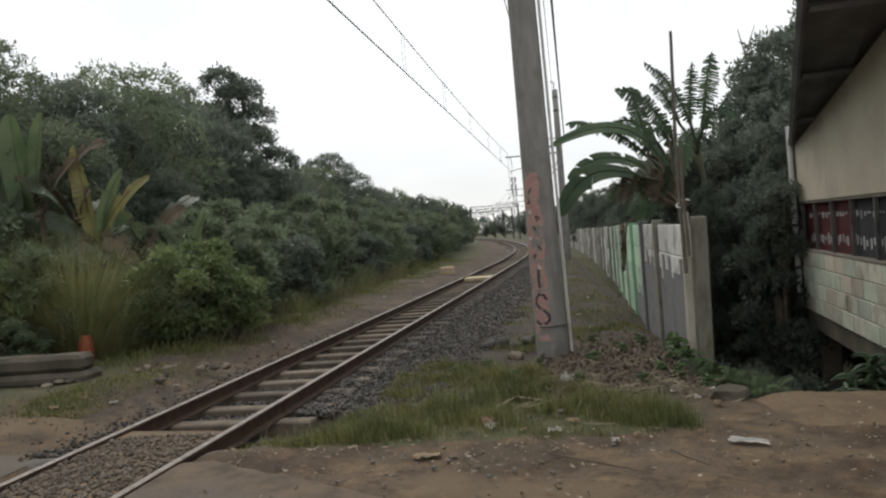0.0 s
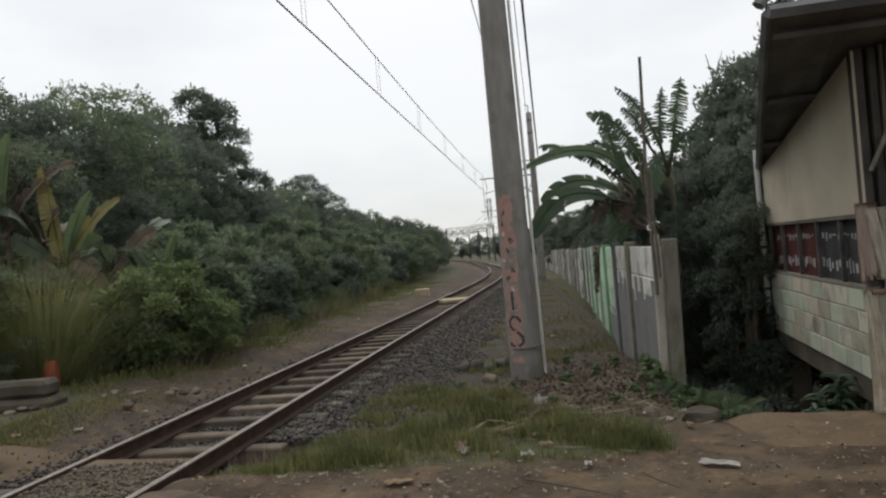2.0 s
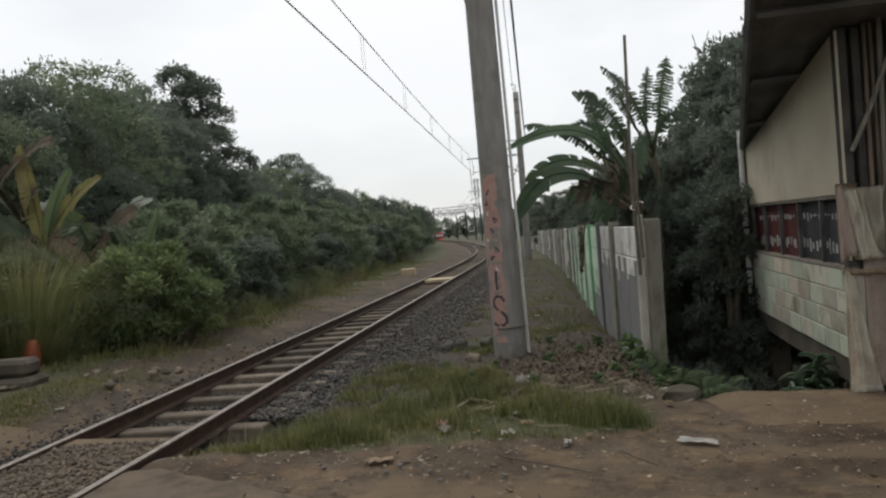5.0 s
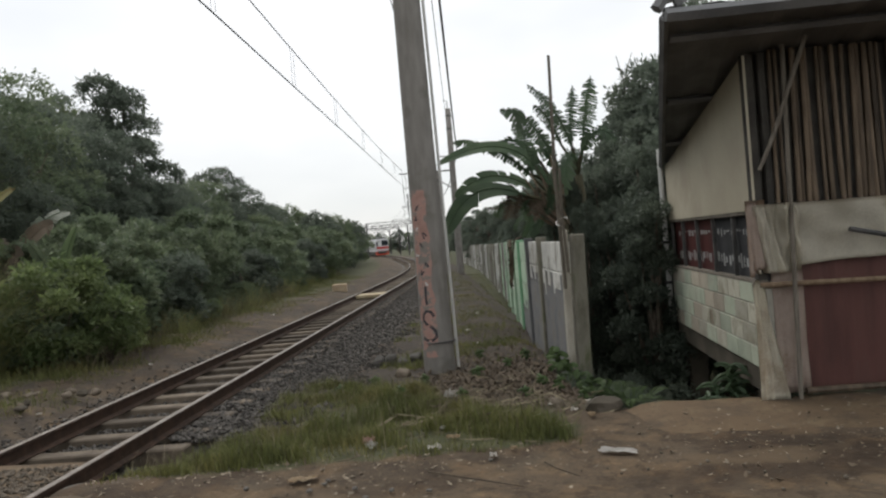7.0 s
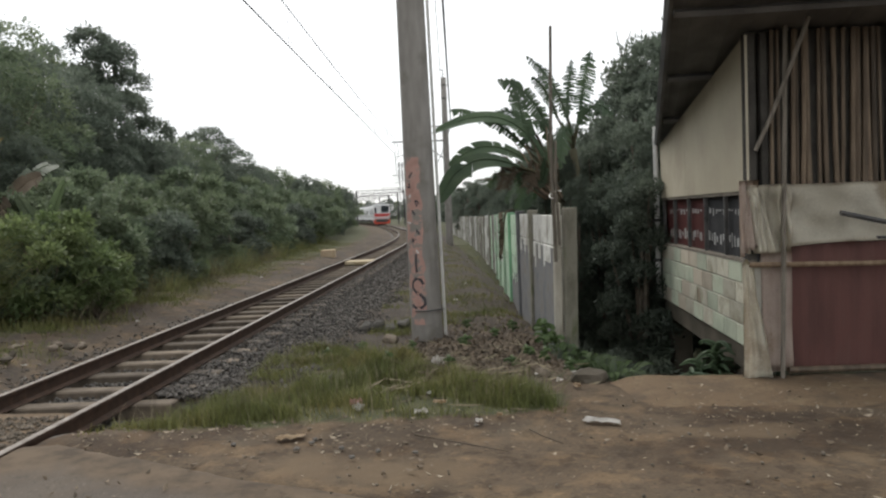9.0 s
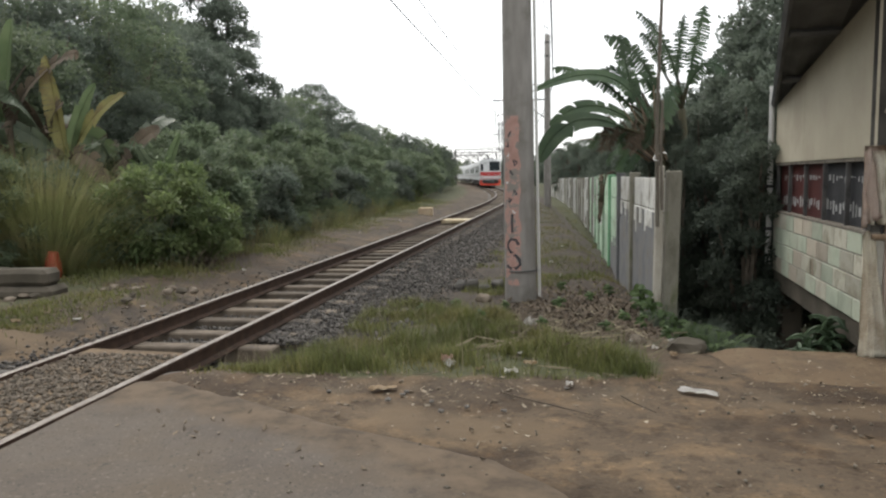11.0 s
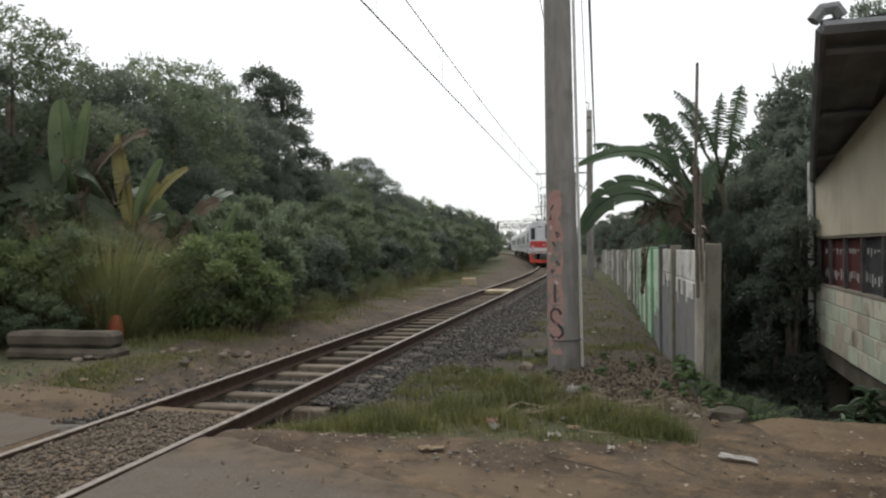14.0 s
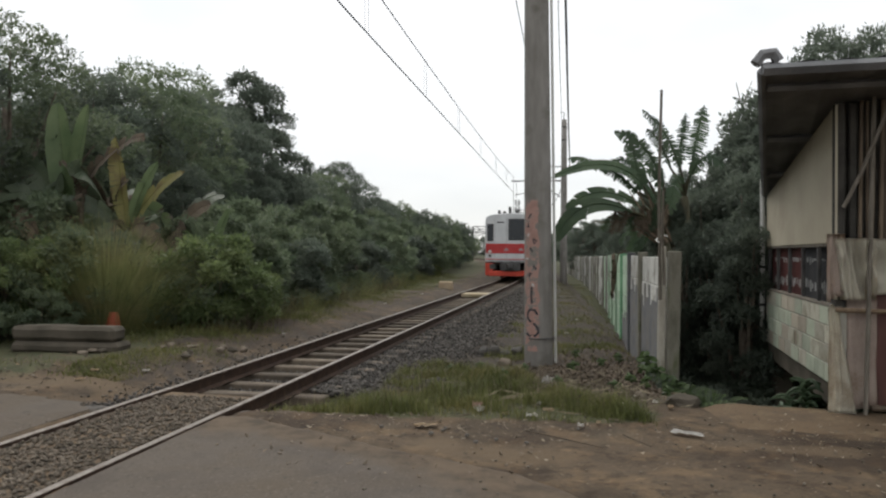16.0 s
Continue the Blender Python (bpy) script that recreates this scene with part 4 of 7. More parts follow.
def build_hut():
    t = thing("hut", "low roadside hut of whitewashed blocks, boards, bamboo and red sheet", "hut")
    w = part("side_wall", boxes(), M["mortar"], t)
    bm = bmesh.new()
    add_box(bm, (0.0, -0.10, 0.25), (HL, -0.002, 1.0), 0, HM)
    w.data.materials.clear()
    bm.to_mesh(w.data)
    bm.free()
    w.data.materials.append(M["mortar"])
    # block courses
    rr = random.Random(3)
    bl, bh = 0.40, 0.188
    for c in range(4):
        x = -0.02 if c % 2 == 0 else -0.22
        while x < HL:
            a, b = max(x, 0.0), min(x + bl - 0.012, HL)
            if b - a > 0.05:
                bm = bmesh.new()
                o = rr.uniform(0, 0.006)
                add_box(bm, (a, -0.05, 0.25 + c * bh), (b, 0.004 + o, 0.25 + (c + 1) * bh - 0.012), 0.006, HM)
                part("block", bm, M[rr.choice(["block", "block", "block", "block_green", "block_green", "block_tan"])], w)
            x += bl
    hut_part("floor_beam", t, [((0.25, -0.14, 0.02), (HL + 0.02, -0.02, 0.24))], "concrete_dark", 0.01, "dark concrete beam under the wall")
    hut_part("corner_pier", t, [((0.04, -0.16, -0.4), (0.26, -0.01, 0.25))], "concrete_dark", 0.02)
    hut_part("stilt", t, [((HL - 0.35, -0.3, -1.9), (HL - 0.1, -0.05, 0.03))], "concrete_dark", 0.02, "dark concrete stilt in the ditch")
    # upper boards under the roof slope
    bm = bmesh.new()
    for a, b in ((0.0, 2.28), (2.29, HL)):
        za, zb = 2.93 - 0.58 * a / HL, 2.93 - 0.58 * b / HL
        pts = [(a, 0.0, 1.62), (b, 0.0, 1.62), (b, 0.0, zb), (a, 0.0, za)]
        f1 = [bm.verts.new(HM @ Vector(p)) for p in pts]
        f2 = [bm.verts.new(HM @ Vector((p[0], -0.02, p[2]))) for p in pts]
        bm.faces.new(f1)
        bm.faces.new(f2[::-1])
        for i in range(4):
            j = (i + 1) % 4
            bm.faces.new((f1[i], f2[i], f2[j], f1[j]))
    bmesh.ops.recalc_face_normals(bm, faces=bm.faces)
    part("upper_board", bm, M["board"], t, "cream painted board panel")
    # window band
    win = hut_part("window_frame", t, [((0, -0.06, 1.585), (HL, -0.01, 1.62)), ((0, -0.07, 0.99), (HL, 0.012, 1.02))], "wood_grey", 0.004)
    for x in (0.02, 0.75, 1.5, 2.25, 3.0, HL - 0.05):
        hut_part("mullion", win, [((x, -0.055, 1.02), (x + 0.03, -0.015, 1.585))], "steel_dark", 0.004)
    cl = hut_part("banner", t, [((0.0, -0.085, 1.0), (1.75, -0.075, 1.6))], "black_cloth", 0, "black printed banner behind the bars")
    rd = hut_part("banner", t, [((1.76, -0.085, 1.0), (HL, -0.075, 1.6))], "red_cloth", 0, "dark red printed banner behind the bars")
    for par, x0, x1 in ((cl, 0.1, 1.7), (rd, 1.85, 3.6)):
        for row, (z, hgt) in enumerate(((1.12, 0.11), (1.42, 0.05))):
            x = x0
            while x < x1 - 0.1:
                wd = rr.uniform(0.02, 0.06)
                hut_part("print_bar", par, [((x, -0.0745, z + rr.uniform(-0.03, 0.03)), (min(x + wd, x1), -0.0705, z + hgt * rr.uniform(0.6, 1.1)))], "print_white")
                x += wd + rr.uniform(0.02, 0.09)
    # down pipe and bracket at the far corner
    pp = HM @ Vector((HL + 0.05, 0.05, 0))
    part("down_pipe", tube([pp + Vector((0, 0, z)) for z in (0.3, 1.0, 2.0, 2.6)], 0.035), M["pipe_white"], t)
    for z in (0.75, 1.3, 1.75):
        hut_part("pipe_clamp", t, [((HL + 0.0, 0.0, z), (HL + 0.12, 0.1, z + 0.04))], "steel_dark")
    # front, along x at y = HY
    Y = HY
    bm = bmesh.new()
    nx, x0, x1 = 60, HX + 0.36, HX + 3.4
    top, bot = [], []
    for k in range(nx + 1):
        x = x0 + (x1 - x0) * k / nx
        yy = Y + 0.02 + 0.012 * math.sin(k * 1.7)
        top.append((bm.verts.new((x, yy, 1.17)), bm.verts.new((x, yy + 0.004, 1.17))))
        bot.append((bm.verts.new((x, yy, 0.06)), bm.verts.new((x, yy + 0.004, 0.06))))
    for k in range(nx):
        for s in (0, 1):
            bm.faces.new((bot[k][s], bot[k + 1][s], top[k + 1][s], top[k][s]))
    part("red_sheet", bm, M["red_sheet"], t, "dull red corrugated metal sheet")
    part("red_flap", boxes(((HX + 0.55, Y - 0.012, 1.16), (HX + 3.4, Y - 0.004, 1.185)), bevel=0.002), M["steel_dark"], t)
    part("batten", tube([(HX - 0.02, Y - 0.05, 0.985), (HX + 1.2, Y - 0.06, 0.955), (HX + 3.4, Y - 0.05, 0.93)], 0.022), M["wood"], t, "round wooden batten across the front")
    part("batten", tube([(HX + 0.3, Y - 0.06, 0.07), (HX + 3.4, Y - 0.05, 0.02)], 0.03), M["bamboo"], t, "bamboo batten at the foot")
    # tarpaulin strip, in folds
    def cloth(name, x0, x1, z0f, z1f, yb, nx, nz, amp, material, label, seed, narrow=0.0):
        q = random.Random(seed)
        ph = [q.uniform(0, 6) for _ in range(6)]
        bm = bmesh.new()
        g = []
        for i in range(nx + 1):
            u = i / nx
            col = []
            for j in range(nz + 1):
                v = j / nz
                x = x0 + (x1 - x0) * u * (1 - narrow * v)
                z = z0f(u) + (z1f(u) - z0f(u)) * v
                yy = yb + amp * (math.sin(u * 23 + ph[0] + 2 * math.sin(v * 3 + ph[1])) * 0.5 + math.sin(u * 9 + v * 4 + ph[2]) * 0.6 + 0.35 * math.sin(u * 41 + v * 9 + ph[3]) + 0.9 * noise.noise((u * 7 + ph[4], v * 3.5, ph[5])))
                col.append(bm.verts.new((x, yy, z)))
            g.append(col)
        for i in range(nx):
            for j in range(nz):
                bm.faces.new((g[i][j], g[i + 1][j], g[i + 1][j + 1], g[i][j + 1]))
        bmesh.ops.solidify(bm, geom=bm.faces[:], thickness=0.004)
        return part(name, bm, M[material], t, label, True)
    cloth("tarpaulin", HX + 0.25, HX + 3.4, lambda u: 1.12 + 0.06 * u + 0.02 * math.sin(u * 9), lambda u: 1.655, Y - 0.03, 110, 16, 0.032, "tarp", "cream tarpaulin strip hung in slack folds", 1)
    cloth("tarpaulin", HX - 0.03, HX + 0.34, lambda u: 1.08, lambda u: 1.66, Y - 0.05, 44, 22, 0.05, "tarp", "crumpled cream tarpaulin at the corner", 2)
    cloth("corner_cloth", HX - 0.08, HX + 0.17, lambda u: 0.0, lambda u: 1.04 - 0.12 * abs(u - 0.4), Y - 0.05, 16, 18, 0.022, "tarp", "stained pale cloth hung at the corner", 3, 0.62)
    cloth("corner_cloth", HX - 0.09, HX + 0.06, lambda u: 1.05 + 0.1 * u, lambda u: 1.7, Y - 0.05, 16, 14, 0.03, "tarp_pink", "stained pinkish cloth bunched at the corner", 5)
    cloth("side_cloth", HX + 0.10, HX + 0.37, lambda u: 0.05, lambda u: 1.1, Y - 0.012, 16, 12, 0.012, "tarp_pink", "dusty pinkish sheet beside the red panel", 4)
    # posts, braces and bamboo
    part("front_post", tube([(HX + 0.24, Y - 0.08, -0.02), (HX + 0.27, Y - 0.08, 1.2), (HX + 0.31, Y - 0.08, 2.98)], 0.019), M["wood_grey"], t, "slim grey wooden post before the front")
    part("brace", tube([(HX + 0.05, Y - 0.06, 1.95), (HX + 0.18, Y - 0.1, 2.25), (HX + 0.42, Y - 0.25, 3.0)], 0.018), M["wood_grey"], t)
    part("corner_post", boxes(((HX + 0.0, Y - 0.0, 0.0), (HX + 0.09, Y + 0.08, 2.95)), bevel=0.008), M["stone_and_shade"], t)
    part("corner_post", boxes(((HX + 0.14, Y + 0.02, 1.6), (HX + 0.20, Y + 0.08, 2.95)), bevel=0.008), M["stone_and_shade"], t)
    k = 0
    x = HX + 0.24
    while x < HX + 3.3:
        r = rr.uniform(0.013, 0.026)
        lean = rr.uniform(-0.02, 0.02)
        zt = 2.98
        part("bamboo_pole", tube([(x, Y + 0.05 + rr.uniform(-0.01, 0.02), 1.6), (x + lean, Y + 0.06, 2.0), (x + 2 * lean, Y + 0.06, zt)], [r, r * 0.97, r * 0.9], 7), M["bamboo"], t)
        x += r * 2 + rr.choice([0.003, 0.008, 0.014, 0.04])
    part("cross_bar", tube([(HX + 0.75, Y - 0.10, 1.40), (HX + 1.7, Y - 0.2, 1.16)], 0.022), M["steel_dark"], t, "dark slanting bar before the tarpaulin")
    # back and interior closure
    # added near-black sheet: shade between the bamboo poles put in as colour
    part("inner_lining", boxes(((HX + 0.12, Y + 0.1, 1.0), (HX + 3.4, Y + 0.14, 2.98))), M["stone_and_shade"], t)
    hut_part("back_wall", t, [((HL - 0.08, -3.4, 0.2), (HL, -0.1, 2.3))], "board")
    hut_part("side_wall_east", t, [((0.1, -3.5, 0.1), (HL, -3.42, 2.5))], "board")
    hut_part("floor", t, [((0.3, -3.4, 0.08), (HL - 0.1, -0.16, 0.2))], "wood_grey")
    # roof: rises towards the front; its open edge runs skew to the wall below
    bm = bmesh.new()
    n = 44
    corners = [Vector((2.13, 5.3, 3.14)), Vector((6.9, 5.2, 3.26)), Vector((3.58, 9.95, 2.40)), Vector((7.2, 9.8, 2.5))]
    rows = []
    for a, b in ((corners[0], corners[1]), (corners[0].lerp(corners[2], 0.5) + Vector((0, 0, -0.03)), corners[1].lerp(corners[3], 0.5)), (corners[2], corners[3])):
        row = []
        for k in range(n + 1):
            p = a.lerp(b, k / n) + Vector((0, 0, 0.018 * math.sin(k * 2.2)))
            row.append((bm.verts.new(p), bm.verts.new(p - Vector((0, 0, 0.006)))))
        rows.append(row)
    for r0, r1 in zip(rows, rows[1:]):
        for k in range(n):
            bm.faces.new((r0[k][0], r0[k + 1][0], r1[k + 1][0], r1[k][0]))
            bm.faces.new((r0[k][1], r1[k][1], r1[k + 1][1], r0[k + 1][1]))
    part("roof_sheet", bm, M["roof_dark"], t, "dark corrugated roof sheet")
    part("fascia", tube([(2.14, 5.28, 3.08), (6.9, 5.18, 3.2)], 0.05, 4), M["roof_dark"], t)
    part("fascia", tube([(2.14, 5.32, 3.08), (3.58, 9.95, 2.34)], 0.035, 4), M["roof_dark"], t)
    bm = bmesh.new()
    add_tube(bm, [(2.09, 5.32, 3.14), (2.15, 5.32, 3.22), (2.24, 5.32, 3.23), (2.28, 5.32, 3.16)], 0.05, 6)
    part("ridge_tile", bm, M["roof_dark"], t)
    for f in (0.08, 0.4, 0.72, 0.97):
        a, b = corners[0].lerp(corners[2], f), corners[1].lerp(corners[3], f)
        part("purlin", tube([a + Vector((0.05, 0, -0.07)), b + Vector((0, 0, -0.07))], 0.035, 4), M["roof_dark"], t)


build_hut()


# ---- plants ----
def crown_points(r, lobes, n):
    """Points and outward directions on the shells of a crown's lobes."""
    vol = np.array([l[3] * l[4] for l in lobes])
    pick = r.choice(len(lobes), n, p=vol / vol.sum())
    L = np.array(lobes)[pick]
    d = unit(r.normal(0, 1, (n, 3)))
    d[:, 2] = np.where(d[:, 2] < -0.35, -d[:, 2], d[:, 2])
    rad = np.where(r.uniform(0, 1, n) < 0.07, r.uniform(1.0, 1.16, n), r.uniform(0.55, 1.06, n) ** 0.5)
    p = L[:, :3] + d * rad[:, None] * np.stack([L[:, 3], L[:, 3], L[:, 4]], 1)
    return p, d


def tree(name, seed, height, spread, trunk_h, leaf, n, material, label, category="tree", lobes_n=14, clump=7, droop=0.2, trunk_r=None, loose=1.0):
    r = np.random.default_rng(seed)
    t = thing(name, label, category)
    lobes = []
    for k in range(lobes_n):
        a = k * 2.4 + r.uniform(-0.4, 0.4)
        u = (k + 0.5) / lobes_n
        prof = math.sin(math.pi * min(1, 0.18 + 0.72 * u)) ** 0.8
        rad = spread * 0.62 * prof * math.sqrt(r.uniform(0.15, 1)) / loose ** 0.5
        z = trunk_h + (height - trunk_h) * (0.08 + 0.80 * u)
        sz = spread * r.uniform(0.24, 0.40) * (1 - 0.3 * u) * r.uniform(loose * loose, 1.0)
        lobes.append((rad * math.cos(a), rad * math.sin(a), z, sz, sz * r.uniform(0.6, 0.85)))
    zmax = max(l[2] + l[4] for l in lobes)
    lobes = [(x, y, trunk_h + (z - trunk_h) * (height - trunk_h) / (zmax - trunk_h), a, b) for x, y, z, a, b in lobes]
    bm = bmesh.new()
    tr = trunk_r or 0.035 * height
    add_tube(bm, [(0, 0, -0.3), (0.05, 0.03, trunk_h * 0.5), (0.0, 0.1, trunk_h), (0.1, 0, height * 0.75)], [tr, tr * 0.8, tr * 0.65, tr * 0.2], 8)
    part("trunk", bm, M["bark"], t, smooth=True)
    for x, y, z, a, b in lobes[::2]:
        z0 = trunk_h * r.uniform(0.6, 1.0)
        part("limb", tube([(0, 0, z0), (x * 0.5, y * 0.5, z0 + (z - z0) * 0.65), (x, y, z)], [tr * 0.4, tr * 0.25, tr * 0.06], 5), M["bark"], t)
    c, d = crown_points(r, lobes, n // clump)
    c = np.repeat(c, clump, 0)
    d = np.repeat(d, clump, 0)
    m = len(c)
    along = unit(d * 0.7 + r.normal(0, 0.75, (m, 3)) - np.array([0, 0, droop]))
    side = unit(np.cross(along, r.normal(0, 1, (m, 3)) + [0, 0, 1.5]))
    ln = leaf * r.uniform(0.6, 1.3, m)
    v, f = cards(c + r.normal(0, leaf * 0.5, (m, 3)), along, side, ln, ln * r.uniform(0.32, 0.5, m))
    ob = tri_mesh("crown", v, f, M[material], t)
    return t


def place(ob, x, y, size=1.0, turn=0.0, sink=0.0, tall=1.0, label=""):
    z = float(ground_z(x, y)) - sink
    o = copy_thing(ob, pose(x, y, z, 0, 0, turn) @ Matrix.Diagonal((size, size, size * tall, 1)))
    if label:
        o["label"] = label
    return o


def drop_thing(ob):
    for o in [*ob.children_recursive, ob]:
        bpy.data.objects.remove(o)


rt = random.Random(21)
# tall trees at the wood's edge, built once and copied
wood = [
    tree("broadleaf_tree", 1, 7.0, 3.5, 0.7, 0.135, 26000, "leaf_dark", "dense dark green broadleaf tree at the wood's edge", lobes_n=24),
    tree("broadleaf_tree", 2, 7.0, 3.1, 0.6, 0.13, 26000, "leaf_dark", "dense dark green broadleaf tree at the wood's edge", lobes_n=20),
    tree("broadleaf_tree", 3, 7.0, 3.8, 0.6, 0.12, 30000, "leaf_mid", "mid-green feathery tree at the wood's edge", lobes_n=26, droop=0.5),
    tree("slender_tree", 4, 9.0, 2.9, 2.0, 0.16, 26000, "leaf_dark", "tall dark tree standing above the wood", lobes_n=16),
]
far_wood = [
    tree("broadleaf_tree", 5, 7.0, 3.5, 0.3, 0.30, 7000, "leaf_dark", "dark green tree in the depth of the wood", lobes_n=22),
    tree("broadleaf_tree", 6, 7.0, 3.2, 0.3, 0.28, 7000, "leaf_mid", "green tree in the depth of the wood", lobes_n=20, droop=0.4),
]
thicket = [
    tree("thicket_tree", 7, 5.0, 1.45, 0.4, 0.11, 17000, "leaf_dark", "dark leafy tree of the thicket behind the wall", lobes_n=20),
    tree("thicket_tree", 8, 5.0, 1.3, 0.4, 0.10, 17000, "leaf_dark", "dense dark tree of the thicket behind the wall", lobes_n=22),
]
for o in wood + far_wood:
    o["group"] = "trees of the wood"
for o in thicket:
    o["group"] = "trees of the thicket"
ROW = [(-13.5, 8.0, 7.0, 2), (-12.8, 11.4, 7.0, 0), (-12.2, 14.5, 6.9, 2), (-12.3, 17.9, 7.1, 0), (-12, 20.8, 7.9, 2), (-12.4, 24.0, 8.0, 1), (-12.2, 29.6, 9.7, 3), (-11.8, 27.0, 7.4, 1), (-11.5, 33.8, 5.6, 0),
       (-11.6, 37.5, 6.1, 2), (-12, 41.9, 7.3, 1), (-12, 46.5, 6.7, 0), (-12, 51.5, 6.1, 1), (-12, 57, 6.0, 0), (-12, 63, 6.1, 1), (-12.4, 70, 5.8, 0), (-12.5, 79, 5.7, 2), (-13, 88, 5.5, 1), (-13.5, 97, 5.6, 0), (-14.5, 107, 5.7, 2), (-16, 118, 6.0, 1), (-18.5, 130, 6.4, 0), (-22, 145, 6.6, 2), (-28, 165, 6.8, 1)]
for x, y, h, k in ROW:
    base = 9.0 if k == 3 else 7.0
    o = wood[k] if y < 60 else far_wood[k % 2]
    place(o, x, y, (1.0 if y < 16 else 0.96 if y < 26 else 0.985) * (h / base if y < 60 else h / 7.0), rt.uniform(0, 360), 0.0)
for x, y, h, k in ROW:
    place(far_wood[k % 2], x - 4.5, y + 1.5, h * 0.92 / 7.0, rt.uniform(0, 360))
for i, (x, y, h, k) in enumerate(ROW[2:]):
    if y > 34 or i % 2:
        place(wood[k % 2] if y < 34 else far_wood[k % 2], x + 2.2, y + 1.4, h * 0.58 / 7.0, rt.uniform(0, 360))
for x, y, h in ((-8.2, 58, 5.0), (-7.9, 64, 4.9), (-7.9, 73, 4.8), (-8.4, 83, 4.7), (-9.6, 94, 4.9), (-11, 106, 5.2), (-13, 118, 5.4)):
    place(far_wood[rt.randrange(2)], x, y, h / 7.0, rt.uniform(0, 360))
# beyond the bend and on the far right side
for x, y, h in ((5.5, 66, 4.4), (6.5, 74, 4.6), (5.6, 84, 4.6), (6, 96, 4.8), (5, 110, 5.0), (3.5, 128, 5.4), (2, 150, 6), (-2, 178, 6.2), (8, 190, 8), (14, 160, 7), (12, 120, 6)):
    place(far_wood[rt.randrange(2)], x, y, h / 7.0, rt.uniform(0, 360))

for k in range(26):
    x = -58 + 3.4 * k
    place(far_wood[k % 2], x, 262 + 10 * math.sin(k * 1.7) - 0.25 * abs(x), (7.2 + 1.2 * math.sin(k * 2.3)) / 7.0, rt.uniform(0, 360), 0.3)
for k in range(12):
    place(far_wood[k % 2], 1.5 + 0.5 * math.sin(k * 2.1) + 0.02 * k * k, 92 + 11 * k, (3.6 + 0.7 * math.sin(k * 1.9)) / 7.0, rt.uniform(0, 360), 0.3)


def place_top(ob, base, x, y, top, wide=1.0, turn=None):
    z = float(ground_z(x, y))
    s = (top - z) / base
    return copy_thing(ob, pose(x, y, z, 0, 0, rt.uniform(0, 360)) @ Matrix.Diagonal((s * wide, s * wide, s, 1)))


# thicket behind the boundary wall and below the hut
for x, y, top, wide in ((4.75, 14.0, 4.6, 1.0), (4.0, 13.2, 3.5, 0.9), (5.6, 14.8, 5.0, 1.0), (4.3, 11.8, 3.7, 0.8), (3.7, 10.7, 2.9, 0.8), (4.6, 10.6, 3.4, 0.9), (3.3, 9.9, 2.0, 0.9), (3.9, 15.6, 3.3, 0.9), (3.9, 17.6, 3.0, 1.0), (3.8, 20, 2.9, 1.0), (3.9, 22.5, 3.0, 1.1), (4.0, 25.5, 2.9, 1.1), (4.0, 29, 3.0, 1.2), (4.1, 33, 2.9, 1.2), (4.2, 37, 3.0, 1.2), (4.2, 42, 3.0, 1.3), (4.2, 47, 3.2, 1.3), (3.9, 53, 3.3, 1.3), (3.6, 59, 3.4, 1.3), (5.4, 12.0, 4.0, 1.0), (6.4, 13.0, 4.8, 1.0), (3.4, 12.6, 2.4, 0.9), (3.3, 14.4, 2.2, 0.9), (3.2, 11.2, 2.0, 0.8), (2.85, 13.4, 2.5, 0.55), (2.85, 15.2, 2.5, 0.55), (2.95, 17.4, 2.4, 0.6), (3.0, 19.6, 2.3, 0.6), (3.0, 22, 2.2, 0.6), (2.75, 12.2, 2.3, 0.5), (2.7, 11.0, 2.0, 0.45), (2.75, 14.3, 2.3, 0.5), (2.65, 12.9, 2.7, 0.5), (2.7, 11.8, 2.6, 0.42), (2.9, 16.3, 2.4, 0.5), (3.1, 25, 2.3, 0.7), (3.2, 28, 2.3, 0.7)):
    place_top(thicket[rt.randrange(2)], 5.0, x + max(0.0, wall_x(y) - 2.05 - 0.012 * y) * (1.0 if y > 14 else 0.0), y, max(top, 2.75 + 0.028 * (y - 12)) if y > 12.5 else top, wide)
for x, y, top in ((7.3, 16.5, 6.9), (8.6, 17, 6.6), (6.9, 20, 5.0), (7.5, 26, 4.6), (8, 33, 4.6), (8.5, 42, 4.6), (9.5, 13, 5), (10, 8, 5), (8, 52, 4.6)):
    place_top(far_wood[0] if y > 19 else wood[1], 7.0, x, y, top, 0.7)
for o in wood + far_wood + thicket:
    drop_thing(o)


def shrub(seed, height, spread, leaf, n, material, label):
    return tree("shrub", seed, height, spread, 0.12, leaf, n, material, label, "shrub", lobes_n=20, clump=5, droop=0.35, trunk_r=0.03, loose=0.5)


